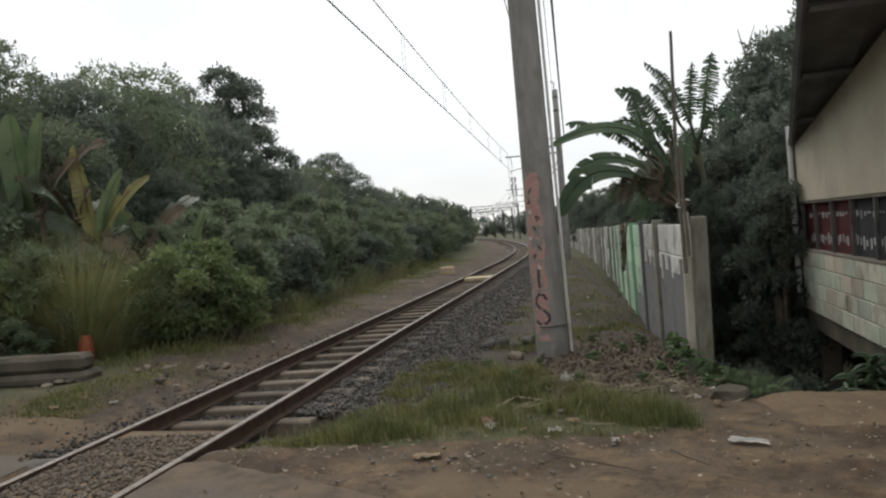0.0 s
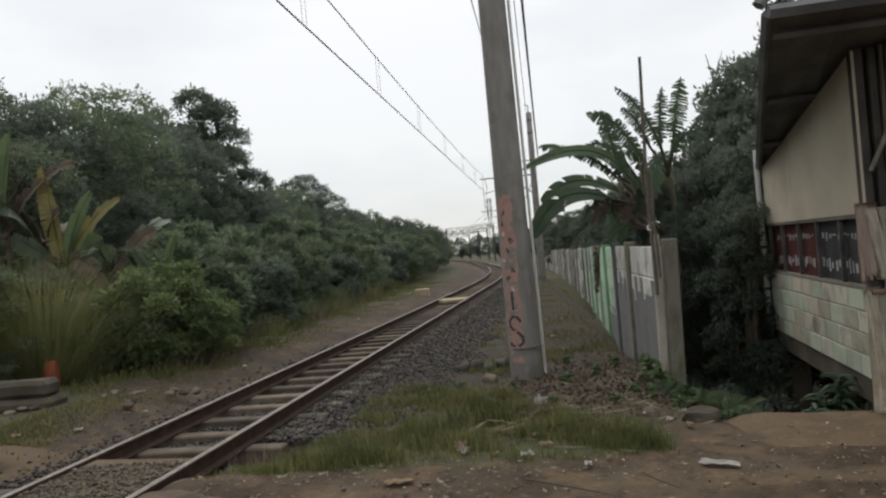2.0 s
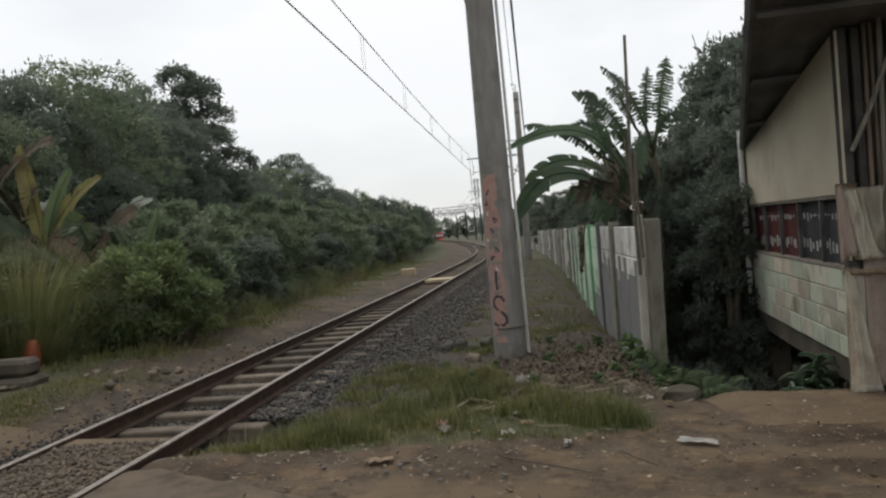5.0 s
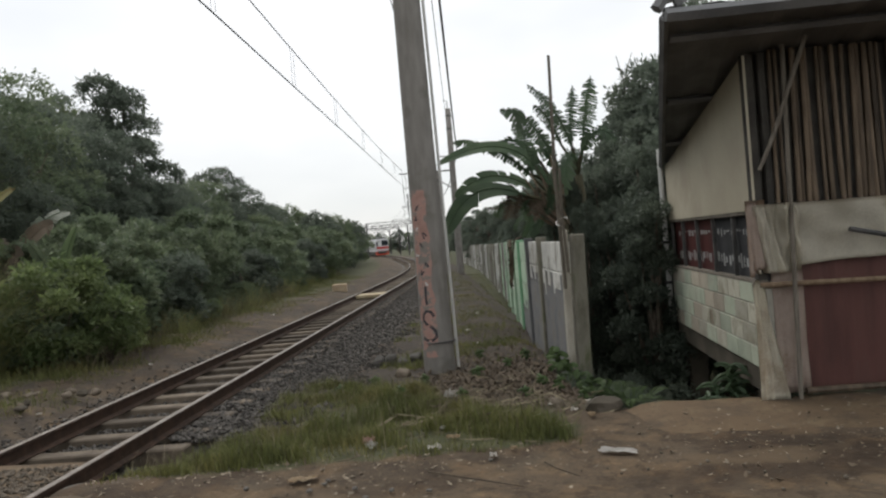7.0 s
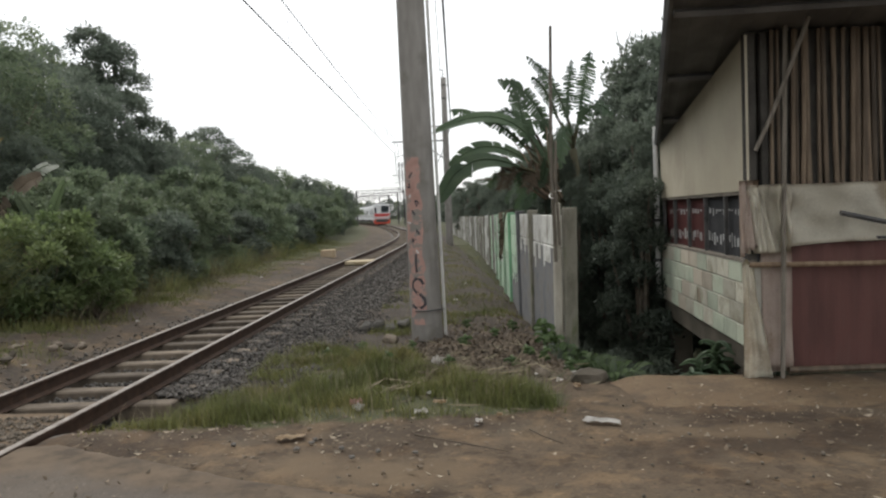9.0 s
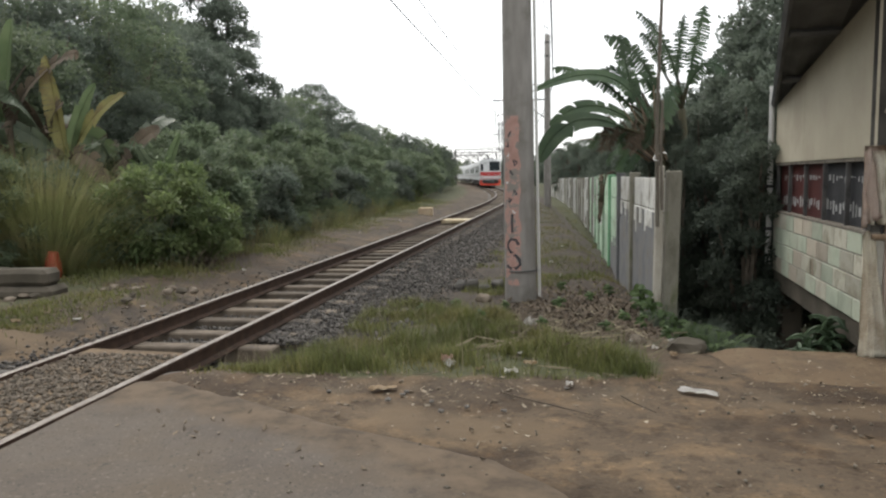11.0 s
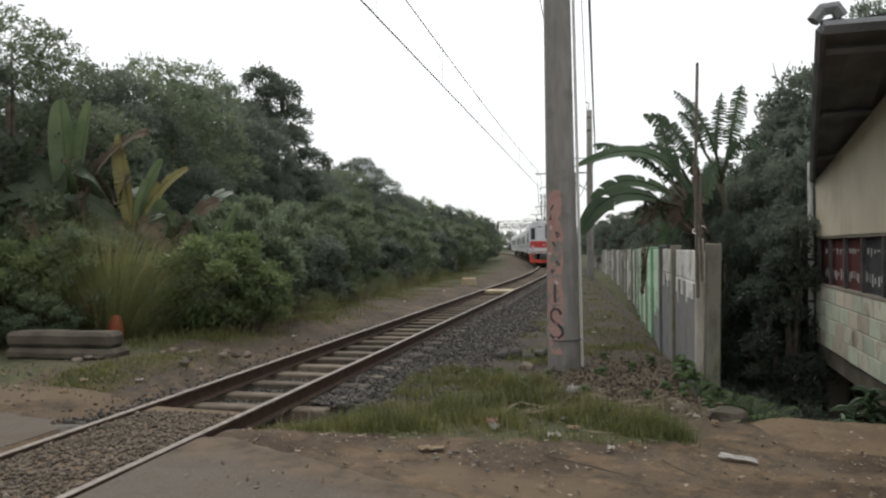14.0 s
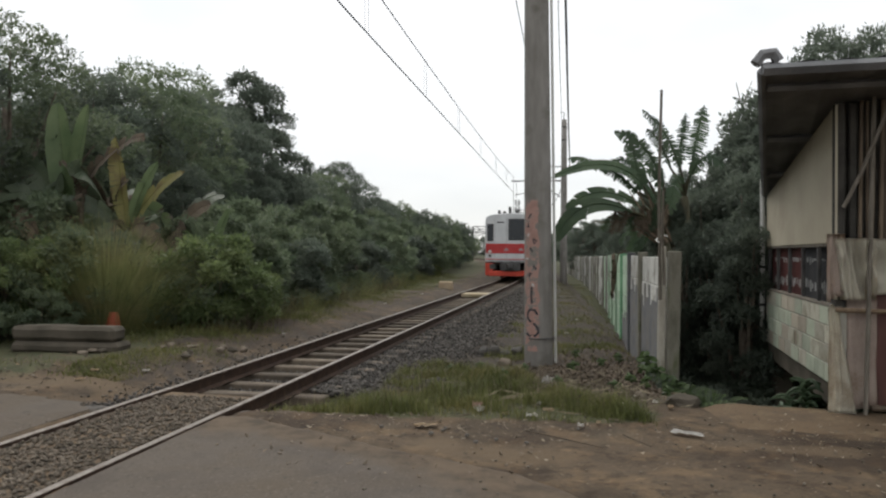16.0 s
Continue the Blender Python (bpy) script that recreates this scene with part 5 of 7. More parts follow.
shrubs = [shrub(31, 1.8, 1.15, 0.105, 6500, "leaf_bright", "bright green leafy shrub beside the track"), shrub(32, 1.7, 1.2, 0.10, 6500, "leaf_mid", "mid-green dense shrub beside the track"),
          shrub(33, 2.4, 1.3, 0.125, 6500, "leaf_mid", "tall green shrub beside the track"), shrub(34, 1.4, 1.1, 0.095, 6000, "leaf_dark", "dark green low shrub")]
for o in shrubs:
    o["group"] = "shrubs along the track"
for x, y, k, s in ((-6.3, 12.6, 0, 1.0), (-5.75, 13.4, 0, 0.85), (-6.9, 12.9, 1, 0.95), (-7.6, 12.6, 1, 0.9), (-8.6, 11.6, 2, 0.8), (-9.4, 11.0, 0, 0.95), (-10.2, 10.4, 1, 1.0), (-10.8, 9.8, 2, 0.9), (-8.4, 10.6, 1, 0.55), (-9.3, 9.9, 1, 0.6), (-10.4, 8.9, 3, 0.8), (-11.5, 8.4, 1, 1.0), (-6.6, 14.5, 2, 0.95), (-7.6, 14.2, 2, 1.0), (-8.8, 13.0, 3, 1.4), (-9.8, 12.4, 2, 1.1),
                   (-6.9, 16.2, 2, 1.1), (-7.8, 17.5, 1, 1.5), (-7.0, 19, 3, 1.4), (-7.6, 21, 2, 1.25), (-8.6, 19.5, 1, 1.9), (-7.5, 23.5, 1, 1.5), (-8.2, 26, 2, 1.4), (-7.2, 28.5, 3, 1.5), (-7.6, 31, 2, 1.3), (-7.2, 34, 1, 1.5), (-7.7, 37, 2, 1.3), (-7.2, 40, 3, 1.7), (-7.6, 43, 2, 1.4), (-7.2, 46.5, 1, 1.7), (-7.6, 50, 2, 1.5), (-7.4, 54, 1, 1.8), (-7.6, 58, 3, 2.0), (-7.8, 63, 2, 1.6), (-8, 68, 1, 2.0), (-8.4, 74, 2, 1.7), (-8.8, 80, 1, 2.0), (-9.4, 87, 2, 1.8), (-10.2, 95, 1, 2.2), (-11.2, 104, 2, 2.0), (-12.6, 114, 1, 2.2)):
    place(shrubs[k], x, y, s * rt.uniform(0.92, 1.08), rt.uniform(0, 360))
for k in range(26):
    y = rt.uniform(13, 48)
    place(shrubs[rt.choice((0, 1, 1, 3))], -6.1 - 0.008 * y + rt.uniform(-0.5, 0.25), y, rt.uniform(0.22, 0.5), rt.uniform(0, 360))
for x, y, k, s in ((2.85, 9.2, 3, 0.6), (3.1, 9.4, 3, 0.9), (3.4, 8.9, 3, 0.6)):
    place(shrubs[k], x, y, s, rt.uniform(0, 360), (-0.55 if y < 7 else -0.1) if x > 2.9 or y < 7 else -0.05)
for o in shrubs:
    drop_thing(o)


def bezier(p0, p1, p2, n):
    p0, p1, p2 = Vector(p0), Vector(p1), Vector(p2)
    return [(1 - t) ** 2 * p0 + 2 * t * (1 - t) * p1 + t * t * p2 for t in (i / n for i in range(n + 1))]


def banana_leaf(bm_list, base, ctrl, tip, width, q, tatter=0.35, tilt=0.35, n=26):
    """A long blade along a bent midrib, torn here and there by the wind."""
    bm = bmesh.new()
    line = bezier(base, ctrl, tip, n)
    droop = q.uniform(0.1, 0.35)
    facing = Vector((q.uniform(-0.3, 0.3), -1.0, q.uniform(0.4, 1.0)))
    for s in (-1, 1):
        rim = []
        for i in range(2, n + 1):
            t = i / n
            d = (line[min(i + 1, n)] - line[i - 1]).normalized()
            side = d.cross(facing)
            side = side.normalized() if side.length > 0.05 else Vector((1, 0, 0))
            w = width * 0.5 * max(0.0, math.sin(math.pi * (0.05 + 0.95 * (t - 0.08) / 0.92))) ** 0.45
            up = side.cross(d)
            rim.append(line[i] + side * s * w * math.cos(tilt) + up * w * math.sin(tilt) - Vector((0, 0, w * droop)) + d * w * 0.35)
        hang = Vector()
        for i in range(2, n):
            a, b, c, e = line[i], line[i + 1], rim[i - 1], rim[i - 2]
            if q.random() < tatter:
                hang = Vector((q.uniform(-0.03, 0.03), 0, -q.uniform(0.05, 0.25) * width))
                e = e.lerp(c, q.uniform(0.15, 0.4))
            f = [bm.verts.new(p) for p in (a, b, c + hang, e + hang)]
            bm.faces.new(f if s > 0 else f[::-1])
            hang = hang * 0.6
    add_tube(bm, line, [0.022 * (1 - 0.85 * i / n) + 0.003 for i in range(n + 1)], 5)
    bmesh.ops.remove_doubles(bm, verts=bm.verts, dist=0.0008)
    bm_list.append(bm)


def banana(name, x, y, z, stem_h, leaves, seed, label, stem_lean=(0, 0), r=0.10):
    q = random.Random(seed)
    t = thing(name, label, "banana plant", "banana plants")
    part("stem", tube([(x, y, z - 0.2), (x + stem_lean[0] * 0.5, y + stem_lean[1] * 0.5, z + stem_h * 0.55), (x + stem_lean[0], y + stem_lean[1], z + stem_h)], [r, r * 0.8, r * 0.5], 10), M["banana_stem"], t, smooth=True)
    top = Vector((x + stem_lean[0], y + stem_lean[1], z + stem_h))
    for ctrl, tip, width, material, tatter in leaves:
        ls = []
        banana_leaf(ls, top, ctrl, tip, width, q, tatter)
        part("leaf", ls[0], M[material], t, "" if material in ("leaf_banana", "leaf_banana_dull") else ("yellowing leaf" if material == "leaf_yellow" else "dry brown leaf" if material == "leaf_dry" else "young pale green leaf"))
    return t


# behind the boundary wall, arching over it
def banana_fan(stem, leaves, stalks, seed, label):
    """A leaning plant whose leaves rise from their own places on the crown: (base, middle, tip, width, material, tatter)."""
    q = random.Random(seed)
    t = thing("banana_plant", label, "banana plant", "banana plants")
    part("stem", tube(stem, [0.12, 0.10, 0.06], 10), M["banana_stem"], t, smooth=True)
    for base, mid, tip, width, material, tatter in leaves:
        base, mid, tip = Vector(base), Vector(mid), Vector(tip)
        ls = []
        banana_leaf(ls, base, mid * 2 - (base + tip) / 2, tip, width, q, tatter, 0.2, 34)
        part("leaf", ls[0], M[material], t, "dry brown leaf" if material == "leaf_dry" else "")
        part("leaf_stalk", tube([stem[-1], Vector(stem[-1]).lerp(base, 0.6) + Vector((0, 0, 0.04)), base], [0.03, 0.024, 0.02], 6), M["banana_stem"], t)
    for a, b, c in stalks:
        part("leaf_stalk", tube([a, b, c], [0.022, 0.017, 0.008], 6), M["bamboo"], t, "dry bare stalk")
    return t


qf = random.Random(5)
stalks = []
for k in range(11):
    u = k / 10
    a = (2.55 - 0.25 * u, 11.45 + qf.uniform(-0.1, 0.1), 1.7)
    stalks.append((a, (2.35 - 0.55 * u, 11.4, 2.15 - 0.1 * u + qf.uniform(-0.05, 0.05)), (2.25 - 1.0 * u + qf.uniform(-0.1, 0.1), 11.35, 2.75 - 0.6 * u + qf.uniform(-0.15, 0.1))))
hanging = [((1.5 + 0.13 * k + qf.uniform(-0.05, 0.05), 11.3, 2.25 + qf.uniform(-0.15, 0.1)), (1.45 + 0.13 * k, 11.35, 2.05), (1.44 + 0.13 * k + qf.uniform(-0.12, 0.08), 11.4, 1.86 + qf.uniform(-0.06, 0.12)), 0.15, "leaf_dry" if k % 3 else "leaf_banana", 0.6) for k in range(8)]
banana_fan([(2.7, 11.6, -0.7), (2.6, 11.55, 0.8), (2.42, 11.5, 1.95)], [
    ((2.30, 11.5, 2.27), (1.62, 11.5, 3.0), (0.50, 11.45, 2.80), 0.25, "leaf_banana", 0.01),
    ((2.06, 11.7, 2.50), (1.49, 11.7, 3.00), (0.82, 11.7, 3.18), 0.20, "leaf_banana", 0.45),
    ((2.09, 11.4, 2.25), (1.37, 11.4, 2.56), (0.76, 11.4, 2.26), 0.26, "leaf_banana", 0.05),
    ((1.85, 11.2, 2.2), (1.08, 11.2, 2.30), (0.58, 11.2, 1.70), 0.34, "leaf_banana", 0.04)] + hanging, stalks, 21, "green banana plant arching over the painted wall")
banana_fan([(2.8, 12.0, -0.7), (2.7, 11.9, 1.0), (2.5, 11.8, 2.2)], [
    ((2.45, 11.7, 2.75), (2.07, 11.6, 3.37), (1.60, 11.6, 3.64), 0.30, "leaf_banana", 0.6),
    ((2.04, 11.6, 2.55), (1.95, 11.6, 3.15), (1.80, 11.6, 3.64), 0.30, "leaf_banana", 0.65),
    ((2.08, 11.8, 2.97), (1.78, 11.8, 3.15), (1.50, 11.8, 3.10), 0.18, "leaf_banana", 0.2),
    ((2.40, 11.6, 2.55), (2.20, 11.5, 2.95), (1.98, 11.5, 2.60), 0.30, "leaf_banana", 0.5),
    ((2.5, 11.5, 2.4), (2.36, 11.4, 2.5), (2.25, 11.4, 2.0), 0.24, "leaf_banana", 0.7)], [], 22, "green banana plant with wind-torn leaves behind the wall")
banana_fan([(3.0, 12.0, -0.7), (2.95, 11.9, 1.2), (2.8, 11.7, 2.5)], [
    ((2.71, 11.6, 2.94), (2.46, 11.6, 3.56), (2.07, 11.6, 4.00), 0.30, "leaf_banana", 0.55),
    ((2.56, 11.7, 3.00), (2.38, 11.7, 3.44), (2.17, 11.7, 3.68), 0.22, "leaf_banana", 0.6),
    ((2.73, 11.7, 3.00), (2.75, 11.7, 3.45), (2.82, 11.7, 3.95), 0.22, "leaf_banana", 0.85),
    ((2.93, 11.7, 3.00), (3.00, 11.7, 3.52), (3.13, 11.7, 4.08), 0.30, "leaf_banana", 0.75),
    ((2.85, 11.6, 2.8), (3.1, 11.5, 3.15), (3.35, 11.4, 3.0), 0.3, "leaf_banana", 0.4),
    ((2.75, 11.5, 2.7), (2.6, 11.4, 2.75), (2.5, 11.3, 2.2), 0.28, "leaf_banana", 0.5)], [], 23, "tall banana plant with torn upright leaves")
for k, (x, y, h) in enumerate(((2.85, 13.0, 2.4), (2.95, 14.6, 2.3), (3.1, 16.6, 2.4), (3.2, 18.6, 2.4))):
    qq = random.Random(50 + k)
    lv = []
    for j in range(8):
        a = j * 0.8 + qq.uniform(-0.2, 0.2)
        L = qq.uniform(0.6, 1.0)
        lv.append(((x + 0.5 * L * math.cos(a), y + 0.5 * L * math.sin(a), -0.5 + h + 0.5), (x + L * math.cos(a), y + L * math.sin(a), -0.5 + h - qq.uniform(-0.3, 0.35)), 0.26, "leaf_banana", 0.45))
    banana("banana_plant", x, y, -0.5, h, lv, 60 + k, "banana plant with drooping dry and green leaves", (0, 0), 0.09)
# at the wood's edge beyond the track
banana("banana_plant", -9.9, 13.4, -0.1, 2.2, [((-10.05, 13.4, 3.6), (-10.16, 13.4, 4.75), 0.61, "leaf_banana_light", 0.0), ((-9.6, 13.3, 3.5), (-9.3, 13.2, 4.65), 0.59, "leaf_banana_light", 0.0), ((-9.3, 13.3, 3.7), (-8.0, 13.2, 3.98), 0.51, "leaf_dry", 0.5), ((-10.6, 13.3, 3.6), (-11.3, 13.2, 3.8), 0.55, "leaf_banana_dull", 0.4), ((-10.4, 12.9, 3.3), (-11.0, 12.3, 2.3), 0.51, "leaf_banana_dull", 0.4), ((-9.4, 12.9, 3.2), (-9.1, 12.5, 2.0), 0.51, "leaf_dry", 0.6), ((-9.8, 12.9, 3.0), (-9.9, 12.4, 1.8), 0.51, "leaf_banana_dull", 0.4)], 6, "banana plant with pale upright leaves at the wood's edge")
for k, (x, y, h) in enumerate(((-9.2, 13.9, 2.2), (-10.7, 13.8, 2.3), (-12.4, 13.0, 2.2), (-8.0, 14.2, 1.7))):
    qq = random.Random(150 + k)
    lv = []
    for j in range(9):
        a = j * 0.7 + qq.uniform(-0.2, 0.2)
        L = qq.uniform(0.9, 1.5)
        lv.append(((x + 0.5 * L * math.cos(a), y + 0.5 * L * math.sin(a), h + qq.uniform(0.6, 1.3)), (x + L * math.cos(a), y + L * math.sin(a), h + qq.uniform(-0.9, 1.2)), 0.50, qq.choice(["leaf_banana_dull", "leaf_banana_dull", "leaf_dry", "leaf_banana_light", "leaf_dry"]), 0.3))
    banana("banana_plant", x, y, -0.1, h, lv, 160 + k, "banana plant with mixed green and dry leaves", (0, 0), 0.09)
banana("banana_plant", -8.5, 13.4, -0.1, 1.9, [((-8.6, 13.3, 3.0), (-8.68, 13.2, 3.95), 0.44, "leaf_yellow", 0.3), ((-8.0, 13.3, 2.9), (-7.1, 13.2, 3.2), 0.41, "leaf_yellow", 0.2), ((-8.2, 13.3, 2.9), (-7.75, 13.3, 3.4), 0.3, "leaf_banana_light", 0.1), ((-8.0, 13.0, 2.5), (-7.3, 12.8, 1.5), 0.44, "leaf_dry", 0.6), ((-9.0, 13.0, 2.7), (-9.5, 12.8, 2.6), 0.4, "leaf_banana_dull", 0.4), ((-8.6, 12.9, 2.5), (-8.5, 12.6, 1.3), 0.46, "leaf_dry", 0.6)], 7, "banana plant with yellowing leaves at the wood's edge")
banana("banana_plant", -11.4, 13.2, -0.1, 2.3, [((-11.6, 13.2, 3.6), (-11.75, 13.1, 4.6), 0.4, "leaf_dry", 0.6), ((-11.0, 13.1, 3.5), (-10.4, 13.0, 4.0), 0.51, "leaf_banana_dull", 0.5), ((-12, 13.1, 3.4), (-12.8, 13.0, 3.2), 0.55, "leaf_banana_dull", 0.5), ((-11.2, 12.8, 3.2), (-10.8, 12.4, 2.4), 0.4, "leaf_dry", 0.6), ((-11.8, 12.8, 3.2), (-12.4, 12.2, 2.6), 0.55, "leaf_banana_dull", 0.5)], 8, "banana plant with dry hanging leaves at the wood's edge")
banana("banana_plant", -6.9, 14.0, -0.1, 1.3, [((-6.75, 14, 1.9), (-6.4, 13.9, 2.45), 0.26, "leaf_banana_light", 0), ((-7.2, 14, 1.8), (-7.5, 13.9, 2.0), 0.28, "leaf_banana_dull", 0.2), ((-7.0, 13.8, 1.8), (-7.1, 13.5, 2.2), 0.24, "leaf_banana_dull", 0.2)], 9, "young banana plant among the shrubs", (0, 0), 0.06)


for k, (x, y, h) in enumerate(((-11.0, 12.7, 2.0), (-9.2, 12.9, 1.7), (-12.3, 12.2, 2.2))):
    qq = random.Random(180 + k)
    lv = []
    for j in range(10):
        a = j * 0.63 + qq.uniform(-0.2, 0.2)
        L = qq.uniform(0.9, 1.45)
        lv.append(((x + 0.5 * L * math.cos(a), y + 0.4 * L * math.sin(a), h + qq.uniform(0.5, 1.1)), (x + L * math.cos(a), y + 0.7 * L * math.sin(a), h + qq.uniform(-0.8, 0.9)), 0.48, qq.choice(["leaf_banana_dull", "leaf_banana_dull", "leaf_dry"]), 0.45))
    banana("banana_plant", x, y, -0.1, h, lv, 190 + k, "banana plant with dull frayed leaves at the wood's edge", (0, 0), 0.09)


# dry vine over the wall, bare twig, tall reed clump
vt = thing("dry_vine", "dead brown vine hanging over the painted wall", "vine")
part("stalk", tube([(2.35, 16.0, 1.56), (2.18, 15.95, 1.5), (2.13, 16.0, 1.15), (2.14, 16.2, 0.85), (2.14, 16.6, 0.6), (2.14, 16.8, 0.42)], 0.02), M["leaf_dry"], vt)
q = random.Random(77)
for k in range(16):
    z = 1.5 - k * 0.055
    b = Vector((2.12, 15.95 + 0.6 * max(0, 1.1 - z), z))
    ls = []
    banana_leaf(ls, b, b + Vector((-0.06, q.uniform(-0.15, 0.15), 0.02)), b + Vector((-0.06, q.uniform(-0.3, 0.3), -q.uniform(0.1, 0.3))), 0.09, q, 0.2, n=8)
    part("leaf", ls[0], M["leaf_dry"], vt)
tw = thing("bare_branch", "leafless grey branch rising from the thicket", "branch")
part("stem", tube([(5.6, 18, 2.5), (5.55, 18, 4.4), (5.5, 18, 5.2), (5.35, 18, 5.9)], [0.04, 0.03, 0.02, 0.008]), M["bark"], tw)
part("twig", tube([(5.5, 18, 5.2), (5.62, 18, 5.6), (5.75, 18, 5.95)], [0.018, 0.012, 0.006]), M["bark"], tw)
part("twig", tube([(5.55, 18, 4.4), (5.3, 18, 4.7), (5.1, 18, 5.0)], [0.02, 0.012, 0.006]), M["bark"], tw)


def blades(name, xy, z, height, width, material, label, category, r, lean=0.35):
    """Grass: bent three-sided blades."""
    n = len(xy)
    a = r.uniform(0, 2 * np.pi, n)
    out = np.stack([np.cos(a), np.sin(a), 0 * a], 1)
    side = np.stack([-np.sin(a), np.cos(a), 0 * a], 1)
    h, w = height[:, None], width[:, None]
    ln = r.uniform(0.3, 1.0, n)[:, None] * lean
    b = np.concatenate([xy, z[:, None]], 1)
    up = np.array([0, 0, 1.0])
    m = b + up * h * 0.55 + out * h * ln * 0.35
    tip = b + up * h * (1 - 0.25 * ln) + out * h * ln
    v = np.stack([b - side * w / 2, b + side * w / 2, m + side * w * 0.4, m - side * w * 0.4, tip], 1).reshape(-1, 3)
    base = np.arange(n)[:, None] * 5
    f = np.stack([base + [0, 1, 2], base + [0, 2, 3], base + [3, 2, 4]], 1).reshape(-1, 3)
    return tagged(tri_mesh(name, v, f, M[material]), label, category, kind="stuff")


def reed_clump(x0, y0, height, spread, n, seed, material="reed"):
    r = np.random.default_rng(seed)
    p = r.normal(0, spread * 0.28, (n, 2))
    out = np.concatenate([p, 0 * p[:, :1]], 1)
    d = unit(out * 0.6 + r.normal(0, 0.24, (n, 3)) + [0, 0, 1.0])
    d[:, 2] = np.abs(d[:, 2])
    b = np.concatenate([p * 0.6, np.zeros((n, 1))], 1) + [x0, y0, float(ground_z(x0, y0)) - 0.02]
    h = height * r.uniform(0.45, 1.05, n)[:, None]
    side = unit(np.cross(d, [0.3, 1, 0.1]))
    order = np.argsort(p[:, 0])
    b, d, h, side, out = b[order], d[order], h[order], side[order], out[order]
    w = 0.006
    m = b + d * h * 0.6
    tip = m + unit(d + [0, 0, -0.15] + out * 0.5) * h * 0.4
    v = np.stack([b - side * w / 2, b + side * w / 2, m + side * w * 0.4, m - side * w * 0.4, tip], 1).reshape(-1, 3)
    base = np.arange(n)[:, None] * 5
    f = np.stack([base + [0, 1, 2], base + [0, 2, 3], base + [3, 2, 4]], 1).reshape(-1, 3)
    t = thing("reed_clump", {"straw": "thin clump of dry pale stalks", "leaf_dark": "low dark green grass clump on the ditch's lip"}.get(material, "tall feathery yellow-green reed clump"), "reeds", "reed clumps")
    third = len(f) // 3
    for k in range(3):
        ff = f[k * third:(k + 1) * third]
        used, inv = np.unique(ff, return_inverse=True)
        tri_mesh("tuft", v[used], inv.reshape(-1, 3), M[material], t)


reed_clump(-8.1, 12.0, 2.6, 1.6, 4200, 1)
reed_clump(-7.5, 12.3, 1.8, 0.9, 1800, 2)
for k, (x, y, h) in enumerate(((2.2, 7.5, 0.4), (2.1, 8.0, 0.4), (2.35, 7.0, 0.3), (1.85, 8.1, 0.35))):
    reed_clump(x, y, h, 0.6, 110, 70 + k, "leaf_dark")
for k in range(14):
    yy = 15 + k * 2.4
    reed_clump(-6.0 - 0.012 * yy + 0.35 * math.sin(k * 2.1), yy, rt.uniform(0.5, 1.25), rt.uniform(0.9, 1.7), 170, 10 + k)


for k in range(12):
    yy = 12.4 + k * 1.7
    reed_clump(-5.7 - 0.008 * yy + 0.3 * math.sin(k * 1.7), yy, rt.uniform(0.55, 1.1), 1.5, 70, 40 + k, "straw")


